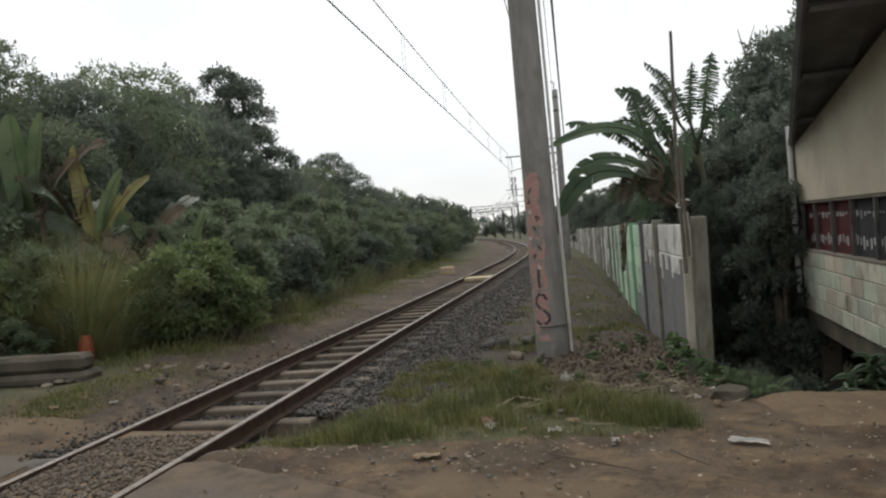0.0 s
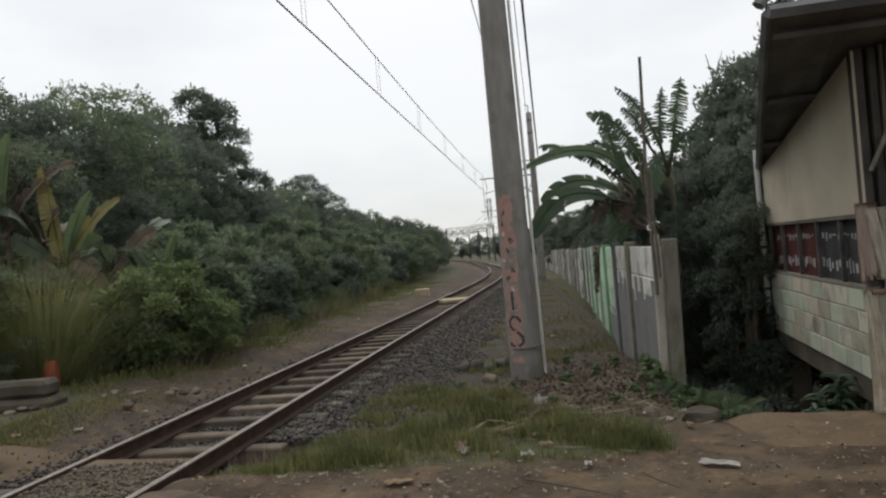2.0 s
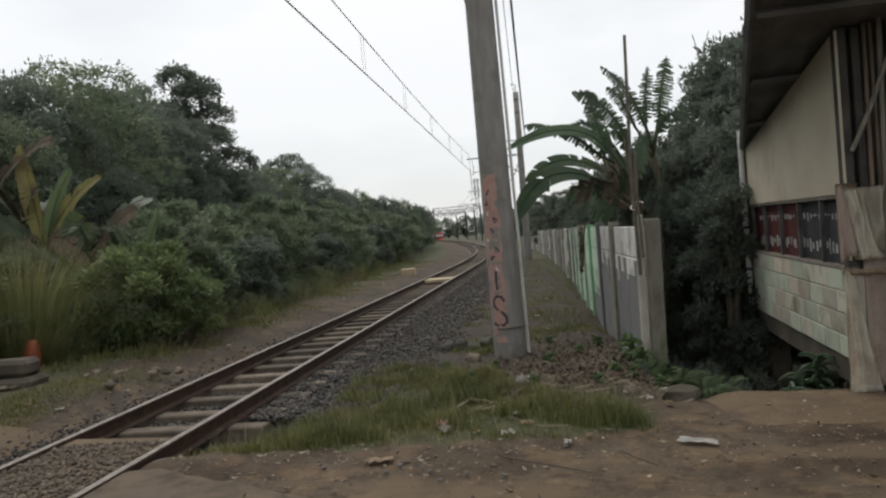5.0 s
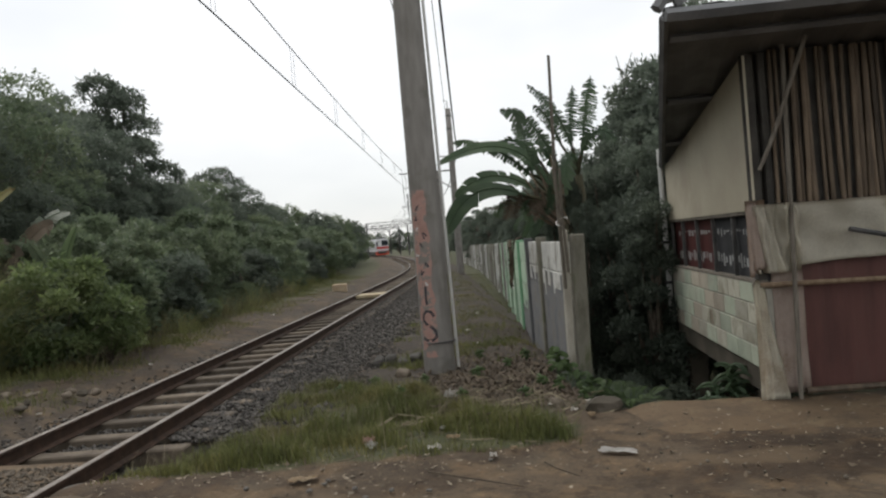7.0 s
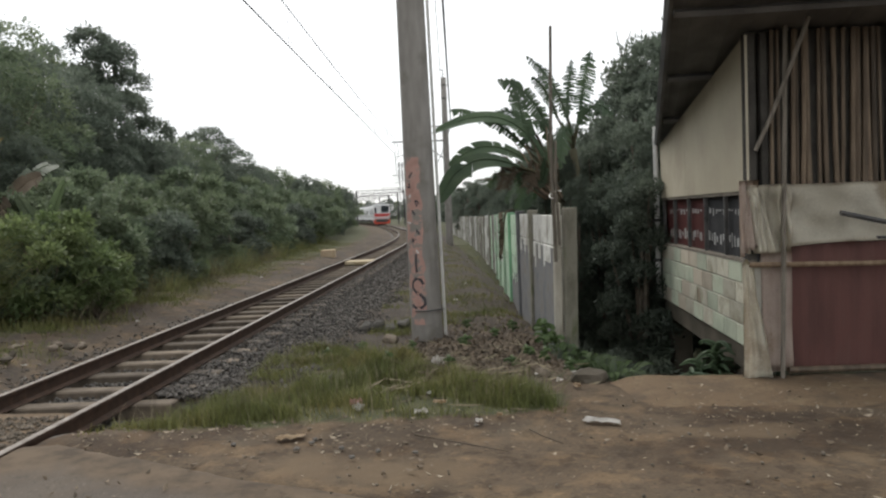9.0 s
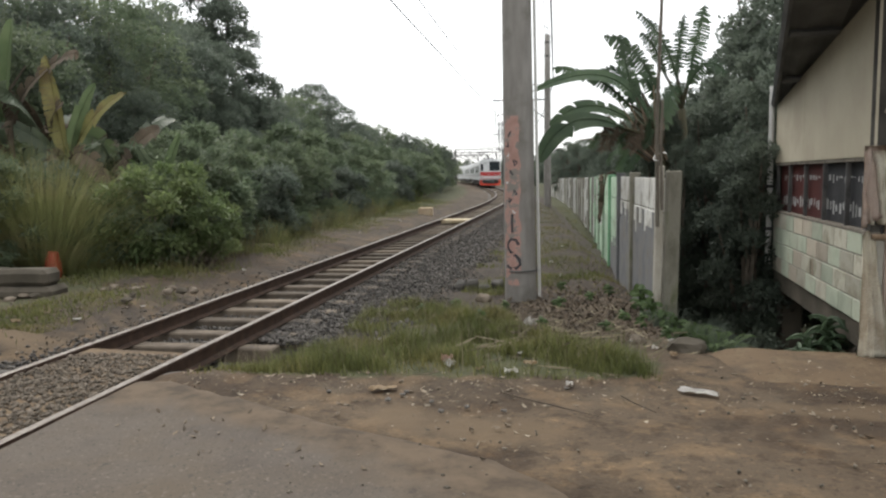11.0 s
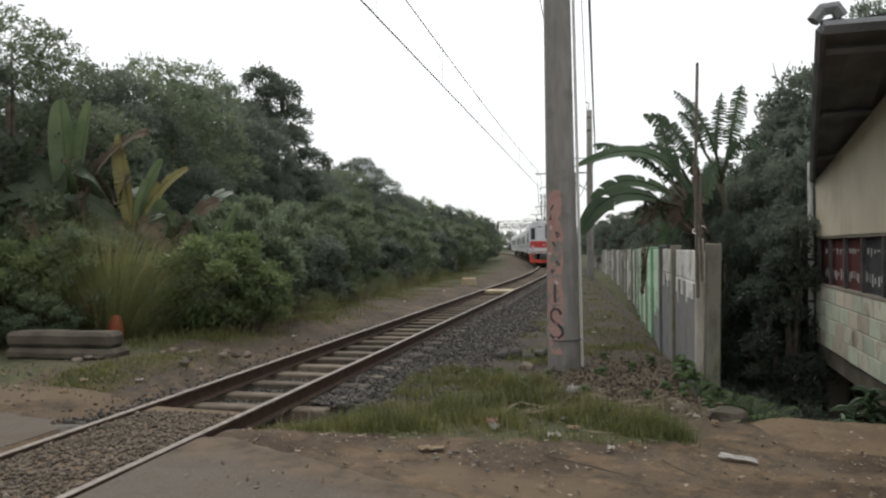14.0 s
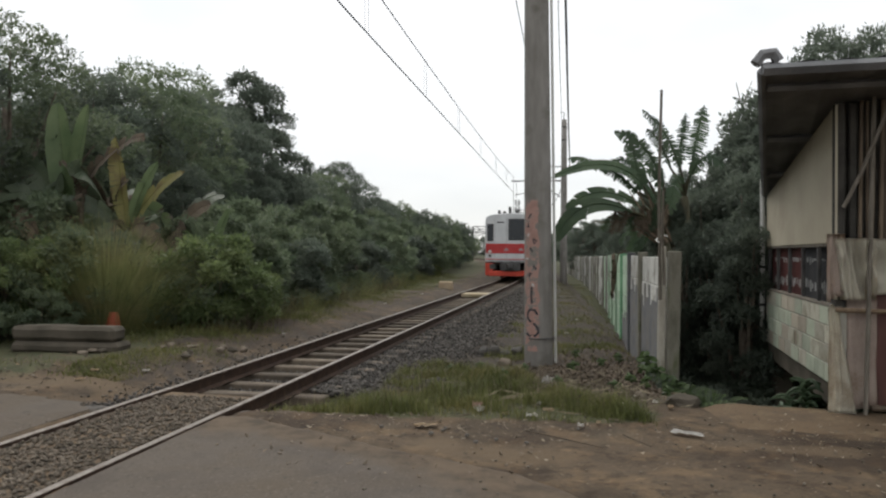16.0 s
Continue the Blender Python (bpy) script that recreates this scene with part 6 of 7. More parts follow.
def build_grass():
    r = np.random.default_rng(9)
    # tussocky patch beside the crossing
    n = 190000
    x, y = r.uniform(-2.6, 1.6, n), r.uniform(5.1, 9.8, n)
    off = x - track_x(y)
    front = 5.45 + 0.10 * wobble(x, y, 2) - 0.12 * smooth(-2, 0.2, x) + 0.05 * smooth(0.5, 1.4, x)
    inside = (y > front) & (off > 0.85 + 0.55 * smooth(5.8, 7.5, y) + 0.12 * wobble(y, x, 2)) & (x < 1.35 + 0.1 * wobble(y, x)) & (y < 6.6 + 3.0 * smooth(0.9, -0.7, x) + 0.25 * wobble(x, y))
    dens = np.clip(0.55 + 0.9 * wobble(x, y, 1.7), 0.08, 1)
    keep = inside & (r.uniform(0, 1, n) < dens * (0.15 + 0.85 * smooth(1.4, 0.7, x)) * (0.2 + 0.8 * smooth(0.0, 0.3, y - front)))
    x, y = x[keep], y[keep]
    tuft = np.clip(0.75 + 0.75 * wobble(x + 0.7, y, 2.9) + 0.35 * wobble(y, x, 6.1), 0.18, 1.7)
    h = r.uniform(0.03, 0.2, len(x)) * tuft
    thin = r.uniform(0, 1, len(x)) < 0.4 + 0.6 * np.clip(tuft, 0, 1)
    x, y, h = x[thin], y[thin], h[thin]
    blades("grass_patch", np.stack([x, y], 1), ground_z(x, y) - 0.005, h, r.uniform(0.004, 0.009, len(x)), "grass", "yellow-green tussocky grass beside the crossing", "grass", r, 0.7)
    # dry seed stalks standing in the patch
    pick = r.uniform(0, 1, len(x)) < 0.035
    blades("grass_stalks", np.stack([x[pick], y[pick]], 1), ground_z(x[pick], y[pick]) - 0.005, r.uniform(0.12, 0.34, int(pick.sum())), r.uniform(0.003, 0.005, int(pick.sum())), "straw", "dry pale stalks standing in the grass", "grass", r, 0.6)
    # verge along the wood and along the wall's path
    n = 60000
    y = 7.5 + 42 * r.power(0.55, n)
    x = -5.75 + r.normal(0, 0.85, n) + 0.012 * y
    keep = (x < track_x(y) - 2.0) & ~((x > -8.6) & (x < -6.1) & (y < 10.2)) & (r.uniform(0, 1, n) < np.clip(0.55 + 0.8 * wobble(x, y, 0.8), 0.03, 1))
    x, y = x[keep], y[keep]
    h = r.uniform(0.05, 0.32, len(x)) * (0.25 + 1.0 * smooth(-4.6, -6.3, x)) * (0.3 + 0.7 * smooth(10.5, 13, y))
    blades("grass_verge", np.stack([x, y], 1), ground_z(x, y) - 0.005, h, r.uniform(0.006, 0.014, len(x)), "grass", "rough green grass verge along the wood", "grass", r, 0.6)
    n = 52000
    y = 10.5 + 34 * r.power(0.6, n)
    x = r.uniform(-0.6, 3.2, n)
    keep = (r.uniform(0, 1, n) < np.clip(0.2 + 0.8 * wobble(x, y, 1.2) + 0.2 * wobble(y, x, 4), 0.02, 1)) & (x > track_x(y) + 2.2) & (x < wall_x_at(y) - 0.06)
    x, y = x[keep], y[keep]
    blades("grass_path", np.stack([x, y], 1), ground_z(x, y) - 0.005, r.uniform(0.03, 0.14, len(x)), r.uniform(0.006, 0.012, len(x)), "grass", "thin grass and weeds along the wall's path", "grass", r, 0.7)
    n = 9000
    x, y = r.uniform(-9.5, -4.6, n), r.uniform(6.5, 10.5, n)
    keep = (r.uniform(0, 1, n) < np.clip(-0.1 + 0.9 * wobble(x, y, 1.0) + 0.25 * (y - 8), 0.02, 1)) & ~((x > -8.6) & (x < -6.0) & (y > 8.2))
    x, y = x[keep], y[keep]
    blades("grass_left_verge", np.stack([x, y], 1), ground_z(x, y) - 0.005, r.uniform(0.03, 0.12, len(x)), r.uniform(0.005, 0.01, len(x)), "grass", "sparse grass on trodden earth beyond the rails", "grass", r, 0.7)


build_grass()


def build_litter():
    r = np.random.default_rng(12)
    n = 6800
    x, y = r.normal(1.05, 0.55, n), r.normal(8.6, 1.15, n)
    keep = (x < 1.85) & (x > -0.2) & (y > 6.7) & (np.hypot(x - 0.3, y - 10.28) > 0.25)
    x, y = x[keep], y[keep]
    n = len(x)
    heap = 0.03 * np.exp(-((x - 1.1) / 0.5) ** 2 - ((y - 8.5) / 0.8) ** 2)
    p = np.stack([x, y, ground_z(x, y) + heap + r.uniform(0.0, 0.02, n)], 1)
    a = unit(np.stack([r.normal(0, 1, n), r.normal(0, 1, n), r.normal(0, 0.35, n)], 1))
    s = unit(np.cross(a, r.normal(0, 0.5, (n, 3)) + [0, 0, 1]))
    L = r.uniform(0.035, 0.09, n)
    v, f = cards(p, a, s, L, L * r.uniform(0.35, 0.6, n), 0.3)
    tagged(tri_mesh("leaf_litter", v, f, M["leaf_dry"]), "heap of dry brown fallen leaves beside the pole", "leaves", kind="stuff")
    # scattered dry leaves over the soil
    n = 5200
    x = np.where(r.uniform(0, 1, n) < 0.6, r.uniform(0.3, 2.0, n), r.uniform(-8, 3.2, n))
    y = np.where((x > 0.3) & (x < 2.0), 6.5 + 20 * r.power(0.6, n), r.uniform(3.6, 13, n))
    keep = np.abs(x - track_x(y)) > 1.0
    x, y = x[keep], y[keep]
    n = len(x)
    p = np.stack([x, y, np.maximum(ground_z(x, y), np.where((y < 4.6), 0.004, -9)) + 0.01], 1)
    a = unit(np.stack([r.normal(0, 1, n), r.normal(0, 1, n), r.normal(0, 0.2, n)], 1))
    s = unit(np.cross(a, r.normal(0, 0.3, (n, 3)) + [0, 0, 1]))
    L = r.uniform(0.025, 0.07, n)
    v, f = cards(p, a, s, L, L * 0.5, 0.3)
    tagged(tri_mesh("scattered_leaves", v, f, M["leaf_dry"]), "scattered dry leaves on the soil", "leaves", kind="stuff")


build_litter()


def build_straw():
    """Long dry stems lying about the heap and the grass."""
    r = np.random.default_rng(71)
    n = 220
    x, y = r.normal(0.7, 0.75, n), r.normal(7.1, 0.8, n)
    keep = (x < 1.8) & (x > -1.6) & (y > 5.3) & (y < 9.5)
    x, y = x[keep], y[keep]
    n = len(x)
    a = unit(np.stack([r.normal(0, 1, n), r.normal(0, 0.6, n), r.normal(0, 0.15, n)], 1))
    s_ = unit(np.cross(a, [0.0, 0.0, 1.0] + r.normal(0, 0.2, (n, 3))))
    L = r.uniform(0.08, 0.34, n)
    v, f = cards(np.stack([x, y, ground_z(x, y) + r.uniform(0.015, 0.06, n)], 1), a, s_, L, r.uniform(0.003, 0.007, n), 0.2)
    tagged(tri_mesh("straw", v, f, M["straw"]), "pale dry stems strewn over the leaf heap", "straw", kind="stuff")


build_straw()


def weed(x, y, z, height, leaves, length, width, seed, label, material="weed"):
    """A soft herb: a short stem with broad arching leaves."""
    q = random.Random(seed)
    t = thing("weed", label, "weed", "weeds", m=pose(x, y, z))
    part("stem", tube([(0, 0, -0.05), (q.uniform(-0.03, 0.03), q.uniform(-0.03, 0.03), height)], [0.012, 0.006], 6), M[material], t)
    for k in range(leaves):
        a = k * 2.4 + q.uniform(-0.3, 0.3)
        zb = height * (0.25 + 0.75 * k / leaves)
        L = length * q.uniform(0.7, 1.15)
        ls = []
        banana_leaf(ls, (0, 0, zb), (0.5 * L * math.cos(a), 0.5 * L * math.sin(a), zb + L * 0.45), (L * math.cos(a), L * math.sin(a), zb - L * q.uniform(-0.15, 0.35)), width * q.uniform(0.8, 1.2), q, 0.0, 0.25, 8)
        part("leaf", ls[0], M[material], t)


def fern(x, y, z, length, fronds, seed, label, lean=0.5):
    """Arching fronds set with small leaflets."""
    r = np.random.default_rng(seed)
    t = thing("fern", label, "fern", "ferns of the ditch", m=pose(x, y, z))
    for k in range(fronds):
        a = k * 2.4 + r.uniform(-0.4, 0.4)
        L = length * r.uniform(0.65, 1.15)
        line = bezier((0, 0, 0), (lean * 0.6 * L * math.cos(a), lean * 0.6 * L * math.sin(a), 0.8 * L), (L * math.cos(a) * 0.9, L * math.sin(a) * 0.9, L * r.uniform(0.05, 0.5)), 24)
        P, A, S, W = [], [], [], []
        for i in range(2, 23):
            d = (line[i + 1] - line[i - 1]).normalized()
            sd = d.cross(Vector((0, 0, 1)))
            sd = sd.normalized() if sd.length > 0.05 else Vector((1, 0, 0))
            for sg in (-1, 1):
                P.append(line[i])
                A.append((sd * sg + d * 0.5 - Vector((0, 0, 0.25))).normalized())
                S.append(d)
                W.append(0.20 * L * math.sin(math.pi * (0.12 + 0.84 * i / 24)))
        W = np.array(W)
        v, f = cards(np.array(P), np.array(A), np.array(S), W, W * 0.26, 0.1)
        tri_mesh("frond", v, f, M["weed"], t)


qw = random.Random(91)
for k, (x, y, h) in enumerate([(1.78, 8.35, 0.26), (1.70, 8.55, 0.34), (1.86, 8.15, 0.2), (1.74, 8.85, 0.3), (1.97, 8.0, 0.2), (0.75, 8.7, 0.14), (1.15, 7.4, 0.12), (0.1, 8.9, 0.14), (1.4, 8.0, 0.12), (0.5, 7.4, 0.12), (-0.15, 7.7, 0.15), (1.7, 7.1, 0.14), (1.2, 9.6, 0.14), (1.55, 10.4, 0.16), (0.9, 10.8, 0.12), (-0.55, 9.4, 0.14), (-0.9, 8.6, 0.14), (1.55, 7.7, 0.16)]):
    big = k < 5
    weed(x, y, float(ground_z(x, y)), h * (1.2 if big else 1.0), 8 if big else 7, (0.17 if big else 0.08) * qw.uniform(0.85, 1.15), 0.075 if big else 0.04, 300 + k, "broad-leaved green weed at the wall's foot" if big else "small green weed among the dry leaves")
for k, (x, y) in enumerate([(2.15, 8.05), (2.32, 7.7), (2.2, 7.4), (2.5, 7.3), (2.5, 7.9), (2.05, 7.7)]):
    fern(x, y, max(float(ground_z(x, y)), -0.55), qw.uniform(0.28, 0.42), 12, 400 + k, "green fern on the lip of the ditch")
for k in range(18):
    y = 12.6 + 0.8 * k + qw.uniform(-0.3, 0.3)
    x = -6.15 - 0.006 * y + qw.uniform(-0.35, 0.35)
    weed(x, y, float(ground_z(x, y)), qw.uniform(0.3, 0.75), 15, qw.uniform(0.16, 0.26), 0.07, 500 + k, "leafy green weed at the foot of the shrubs", "leaf_mid")
weed(3.02, 6.72, -0.35, 0.55, 24, 0.22, 0.045, 350, "dark leafy herb under the hut's corner", "leaf_banana")
weed(2.9, 6.8, -0.40, 0.40, 18, 0.18, 0.04, 351, "dark leafy herb under the hut's corner", "leaf_banana")
weed(2.75, 6.62, -0.40, 0.36, 12, 0.18, 0.04, 352, "low herb on the edge of the ditch", "leaf_banana")


def build_debris():
    """Crumbs of straw, bark and paper trodden into the soil."""
    r = np.random.default_rng(44)
    n = 6500
    x, y = r.uniform(-2.4, 4.5, n), 3.0 + 4.2 * r.power(1.3, n)
    band = np.exp(-((y - (5.25 - 0.05 * x)) / 0.45) ** 2)
    road_edge = np.interp(x, [-2.6, -2.1, -1.08, -0.33, 0.2, 0.45, 1.2], [5.1, 5.1, 4.4, 4.05, 3.75, 3.45, 2.4])
    keep = (r.uniform(0, 1, n) < 0.12 + 0.8 * band) & (y > road_edge - 0.15) & ((x < 1.6) | (y < 6.0))
    x, y = x[keep], y[keep]
    n = len(x)
    z = ground_z(x, y) + 0.006
    z = np.where((x > 1.7) & (y > 4.8), np.maximum(z, -0.09 + 0.105 * smooth(4.7, 5.9, y) * smooth(1.55, 2.2, x) + 0.012), z)
    a = unit(np.stack([r.normal(0, 1, n), r.normal(0, 1, n), r.normal(0, 0.15, n)], 1))
    s = unit(np.cross(a, r.normal(0, 0.25, (n, 3)) + [0, 0, 1]))
    L = 0.012 + 0.05 * r.uniform(0, 1, n) ** 3
    v, f = cards(np.stack([x, y, z], 1), a, s, L, L * r.uniform(0.15, 0.7, n), 0.2)
    tagged(tri_mesh("soil_debris", v, f, M["debris"]), "pale crumbs of straw and litter in the soil", "debris", kind="stuff")


build_debris()


# ---- small things on the ground ----
def crumpled(name, x, y, size, material, label, category, seed, flat=0.35):
    """A crumpled wrapper or sheet: a buckled small grid with thickness."""
    q = random.Random(seed)
    bm = bmesh.new()
    n = 6
    g = [[bm.verts.new(((i / n - 0.5) * size[0] + q.uniform(-0.1, 0.1) * size[0] / 2, (j / n - 0.5) * size[1] + q.uniform(-0.1, 0.1) * size[1] / 2, q.uniform(0, flat) * min(size))) for j in range(n + 1)] for i in range(n + 1)]
    for i in range(n):
        for j in range(n):
            if (i, j) not in ((0, 0), (n - 1, n - 1)):
                bm.faces.new((g[i][j], g[i + 1][j], g[i + 1][j + 1], g[i][j + 1]))
    bmesh.ops.solidify(bm, geom=bm.faces[:], thickness=0.003)
    ob = part(name, bm, M[material])
    ob.matrix_basis = pose(x, y, float(max(ground_z(x, y), -9)) + 0.018, 0, 0, q.uniform(0, 360))
    return tagged(ob, label, category, "litter on the ground")


crumpled("paper_scrap", 1.48, 5.03, (0.26, 0.085), "paper", "pale torn paper lying on the earth", "paper", 1, 0.3).rotation_euler = (0, 0, -0.35)
crumpled("cardboard_scrap", -0.72, 5.05, (0.2, 0.10), "cardboard", "flattened piece of cardboard on the soil", "cardboard", 2, 0.25).rotation_euler = (0, 0, 0.3)
crumpled("plastic_wrapper", -0.33, 5.85, (0.09, 0.09), "pink_plastic", "crumpled pink and white plastic wrapper", "wrapper", 3, 0.8)
crumpled("plastic_wrapper", -0.30, 5.72, (0.1, 0.08), "paper", "crumpled white plastic wrapper in the grass", "wrapper", 4, 0.7)
crumpled("plastic_wrapper", 0.38, 7.5, (0.12, 0.11), "paper", "crumpled clear white bag on the leaves", "wrapper", 5, 0.9)
ql = random.Random(15)
for k, (x, y) in enumerate([(0.35, 5.75), (0.62, 5.2), (0.78, 5.3), (0.28, 6.1), (-0.05, 5.6), (1.3, 6.7), (1.45, 6.4), (1.55, 6.15), (1.1, 6.3), (0.2, 5.5), (-1.75, 8.6), (1.0, 12.5), (0.9, 14), (1.3, 17), (0.7, 20), (-5.6, 7.8), (-6.2, 7.4), (-5.1, 8.2), (-6.8, 7.9), (-7.4, 7.3), (-5.4, 7.2), (-4.7, 12.6), (-4.6, 17), (-4.4, 21), (-4.0, 26), (-4.1, 33), (-4.8, 9.2), (-7.9, 8.4), (1.75, 7.6), (0.05, 8.0), (1.7, 6.9)]):
    s = ql.uniform(0.05, 0.11)
    crumpled("litter_scrap", x, y, (s, s * ql.uniform(0.5, 1)), ql.choice(["paper", "paper", "cardboard"]), "small pale scrap of litter on the ground", "litter", 40 + k, 0.5)
for k, pts in enumerate(([(0.15, 4.95, 0.012), (0.45, 4.7, 0.02), (0.75, 4.5, 0.012)], [(0.95, 4.95, 0.01), (1.0, 4.75, 0.025), (1.12, 4.6, 0.01)], [(0.2, 7.0, -0.02), (0.5, 7.3, 0.02), (0.75, 7.25, -0.02)], [(0.0, 7.2, -0.02), (0.25, 7.15, 0.03), (0.5, 6.9, -0.02)], [(1.25, 7.4, -0.05), (1.3, 7.6, 0.2), (1.27, 7.8, 0.3)])):
    tagged(part("dry_twig", tube(pts, [0.006, 0.005, 0.003], 6), M["leaf_dry"]), "dry grey twig on the ground", "twig", "twigs")


def boulder(x, y, z, s, seed, label, material="stone_pale"):
    q = random.Random(seed)
    bm = bmesh.new()
    bmesh.ops.create_icosphere(bm, subdivisions=2, radius=1)
    off = Vector((q.uniform(0, 9), q.uniform(0, 9), 0))
    for v in bm.verts:
        v.co *= 1 + 0.28 * noise.noise(v.co * 1.3 + off)
        v.co = Vector((v.co.x * s[0], v.co.y * s[1], v.co.z * s[2]))
    ob = part("rock", bm, M[material])
    ob.location = (x, y, z)
    tagged(ob, label, "rock", "rocks")


boulder(1.72, 6.42, 0.0, (0.17, 0.12, 0.09), 1, "grey lump of old concrete at the apron's edge", "concrete_dark")
boulder(1.35, 6.75, -0.05, (0.08, 0.07, 0.09), 2, "small broken stone by the leaf heap")
boulder(-0.22, 10.0, -0.2, (0.12, 0.1, 0.08), 3, "pale stone at the pole's foot")
for k in range(16):
    boulder(-5.6 + ql.uniform(-1.2, 1.2), 9.6 + ql.uniform(-0.5, 0.7), -0.08, (ql.uniform(0.04, 0.1), ql.uniform(0.04, 0.09), ql.uniform(0.03, 0.06)), 20 + k, "broken stone on the trodden verge", ql.choice(["concrete_dark", "stone_pale"]))
for k in range(9):
    boulder(-0.3 + ql.uniform(-0.8, 0.9), 5.0 + ql.uniform(-0.5, 0.2), 0.0, (ql.uniform(0.012, 0.026), ql.uniform(0.012, 0.024), ql.uniform(0.01, 0.016)), 50 + k, "small stone at the road's edge", "stone")


# dark trough cover beside the pole
bm = bmesh.new()
for k in range(4):
    add_box(bm, (-0.72 + 0.19 * k, 10.9 + 0.05 * (k % 2), -0.5), (-0.55 + 0.19 * k, 11.35, -0.13 + 0.03 * math.sin(k * 2.4)), 0.03)
bmesh.ops.subdivide_edges(bm, edges=bm.edges[:], cuts=2, use_grid_fill=True)
for v in bm.verts:
    v.co += Vector((0.05, 0.05, 0.04)) * noise.noise(v.co * 5)
tagged(part("trough_cover", bm, M["stone_and_shade"]), "dark concrete trough cover sunk beside the pole", "cover")
tagged(part("marker_block", boxes(((-4.0, 30.8, -0.2), (-3.4, 31.3, 0.18)), bevel=0.03), M["cardboard"]), "pale concrete marker block beside the rails", "marker")


def concrete_beam(z0, z1, y0, y1, x0, x1, seed, label):
    q = random.Random(seed)
    bm = bmesh.new()
    add_box(bm, (x0, y0, z0), (x1, y1, z1), 0.06)
    bmesh.ops.subdivide_edges(bm, edges=bm.edges[:], cuts=4, use_grid_fill=True)
    for v in bm.verts:
        v.co += Vector((0.02, 0.02, 0.015)) * noise.noise(v.co * 3 + Vector((seed, 0, 0)))
    tagged(part("concrete_beam", bm, M["concrete_dark"], smooth=False), label, "beam", "stacked concrete beams")


concrete_beam(-0.16, 0.03, 9.5, 10.0, -8.2, -6.35, 1, "old dark concrete beam lying on the verge")
concrete_beam(0.035, 0.28, 9.55, 9.95, -8.22, -6.42, 2, "dark weathered concrete beam stacked on another")

ct = thing("traffic_cone", "faded orange plastic traffic cone behind the beams", "cone", m=pose(-7.58, 11.4, -0.14, 0, 2, 0))
bm = bmesh.new()
add_tube(bm, [(0, 0, 0.03), (0, 0, 0.3), (0, 0, 0.44), (0, 0, 0.5)], [0.15, 0.125, 0.095, 0.075], 18)
part("body", bm, M["cone_orange"], ct, smooth=True)
part("foot", boxes(((-0.19, -0.19, 0), (0.19, 0.19, 0.035)), bevel=0.01), M["cone_orange"], ct)

# yellow planks laid between the rails further on
p0, d0 = on_track(run_at(25.8))
yp = thing("track_planks", "yellow painted boards laid between the rails", "planks", m=Matrix.Translation(p0) @ Euler((0, 0, math.atan2(d0.y, d0.x) - math.pi / 2)).to_matrix().to_4x4())
for k in range(4):
    part("plank", boxes(((-0.5, -0.5 + k * 0.27, -0.15), (0.5, -0.25 + k * 0.27, -0.03)), bevel=0.01), M["plank_yellow"], yp)


# ---- far structures ----
def lattice_tower(x, y, h):
    t = thing("lattice_tower", "slim grey lattice radio mast far off", "mast", m=pose(x, y, 0))
    w0, w1 = 1.1, 0.55
    for sx, sy in ((-1, -1), (1, -1), (1, 1), (-1, 1)):
        part("leg", tube([(sx * w0 / 2, sy * w0 / 2, 0), (sx * w1 / 2, sy * w1 / 2, h)], 0.1, 5), M["steel"], t)
    k, z = 0, 0.0
    while z < h - 0.9:
        a, b = (w0 + (w1 - w0) * z / h) / 2, (w0 + (w1 - w0) * (z + 0.9) / h) / 2
        s = 1 if k % 2 else -1
        bm = bmesh.new()
        add_tube(bm, [(-s * a, -a, z), (s * b, -b, z + 0.9)], 0.06, 4)
        add_tube(bm, [(a, -s * a, z), (b, s * b, z + 0.9)], 0.06, 4)
        part("brace", bm, M["steel"], t)
        z += 0.9
        k += 1
    for z in (h - 0.6, h - 2.4, h - 4.0):
        for sx in (-1, 1):
            part("antenna", boxes(((sx * 0.55 - 0.14, -0.5, z - 0.9), (sx * 0.55 + 0.14, -0.35, z + 0.4)), bevel=0.03), M["steel"], t)


lattice_tower(-3.9, 190, 15.6)


def gantry(y, z, half):
    cx = float(track_x(y))
    t = thing("catenary_gantry", "grey steel lattice gantry spanning the tracks far off", "gantry", "gantries", m=pose(cx, y, 0))
    for s in (-1, 1):
        part("post", boxes(((s * half - 0.14, -0.14, -0.3), (s * half + 0.14, 0.14, z + 0.6)), bevel=0.01), M["steel_dark"], t)
    for zz in (z, z + 0.55):
        part("chord", boxes(((-half, -0.05, zz), (half, 0.05, zz + 0.1))), M["steel_dark"], t)
    x = -half
    k = 0
    while x < half - 0.1:
        part("brace", tube([(x, 0, z + 0.05 + 0.5 * (k % 2)), (x + half / 6, 0, z + 0.55 - 0.5 * (k % 2))], 0.04, 4), M["steel_dark"], t)
        x += half / 6
        k += 1


gantry(128, 5.6, 4.2)
gantry(146, 5.6, 4.6)
gantry(166, 5.8, 5.0)
gantry(188, 5.8, 5.5)


# ---- train ----
CAR_L, CAR_W = 19.6, 2.8


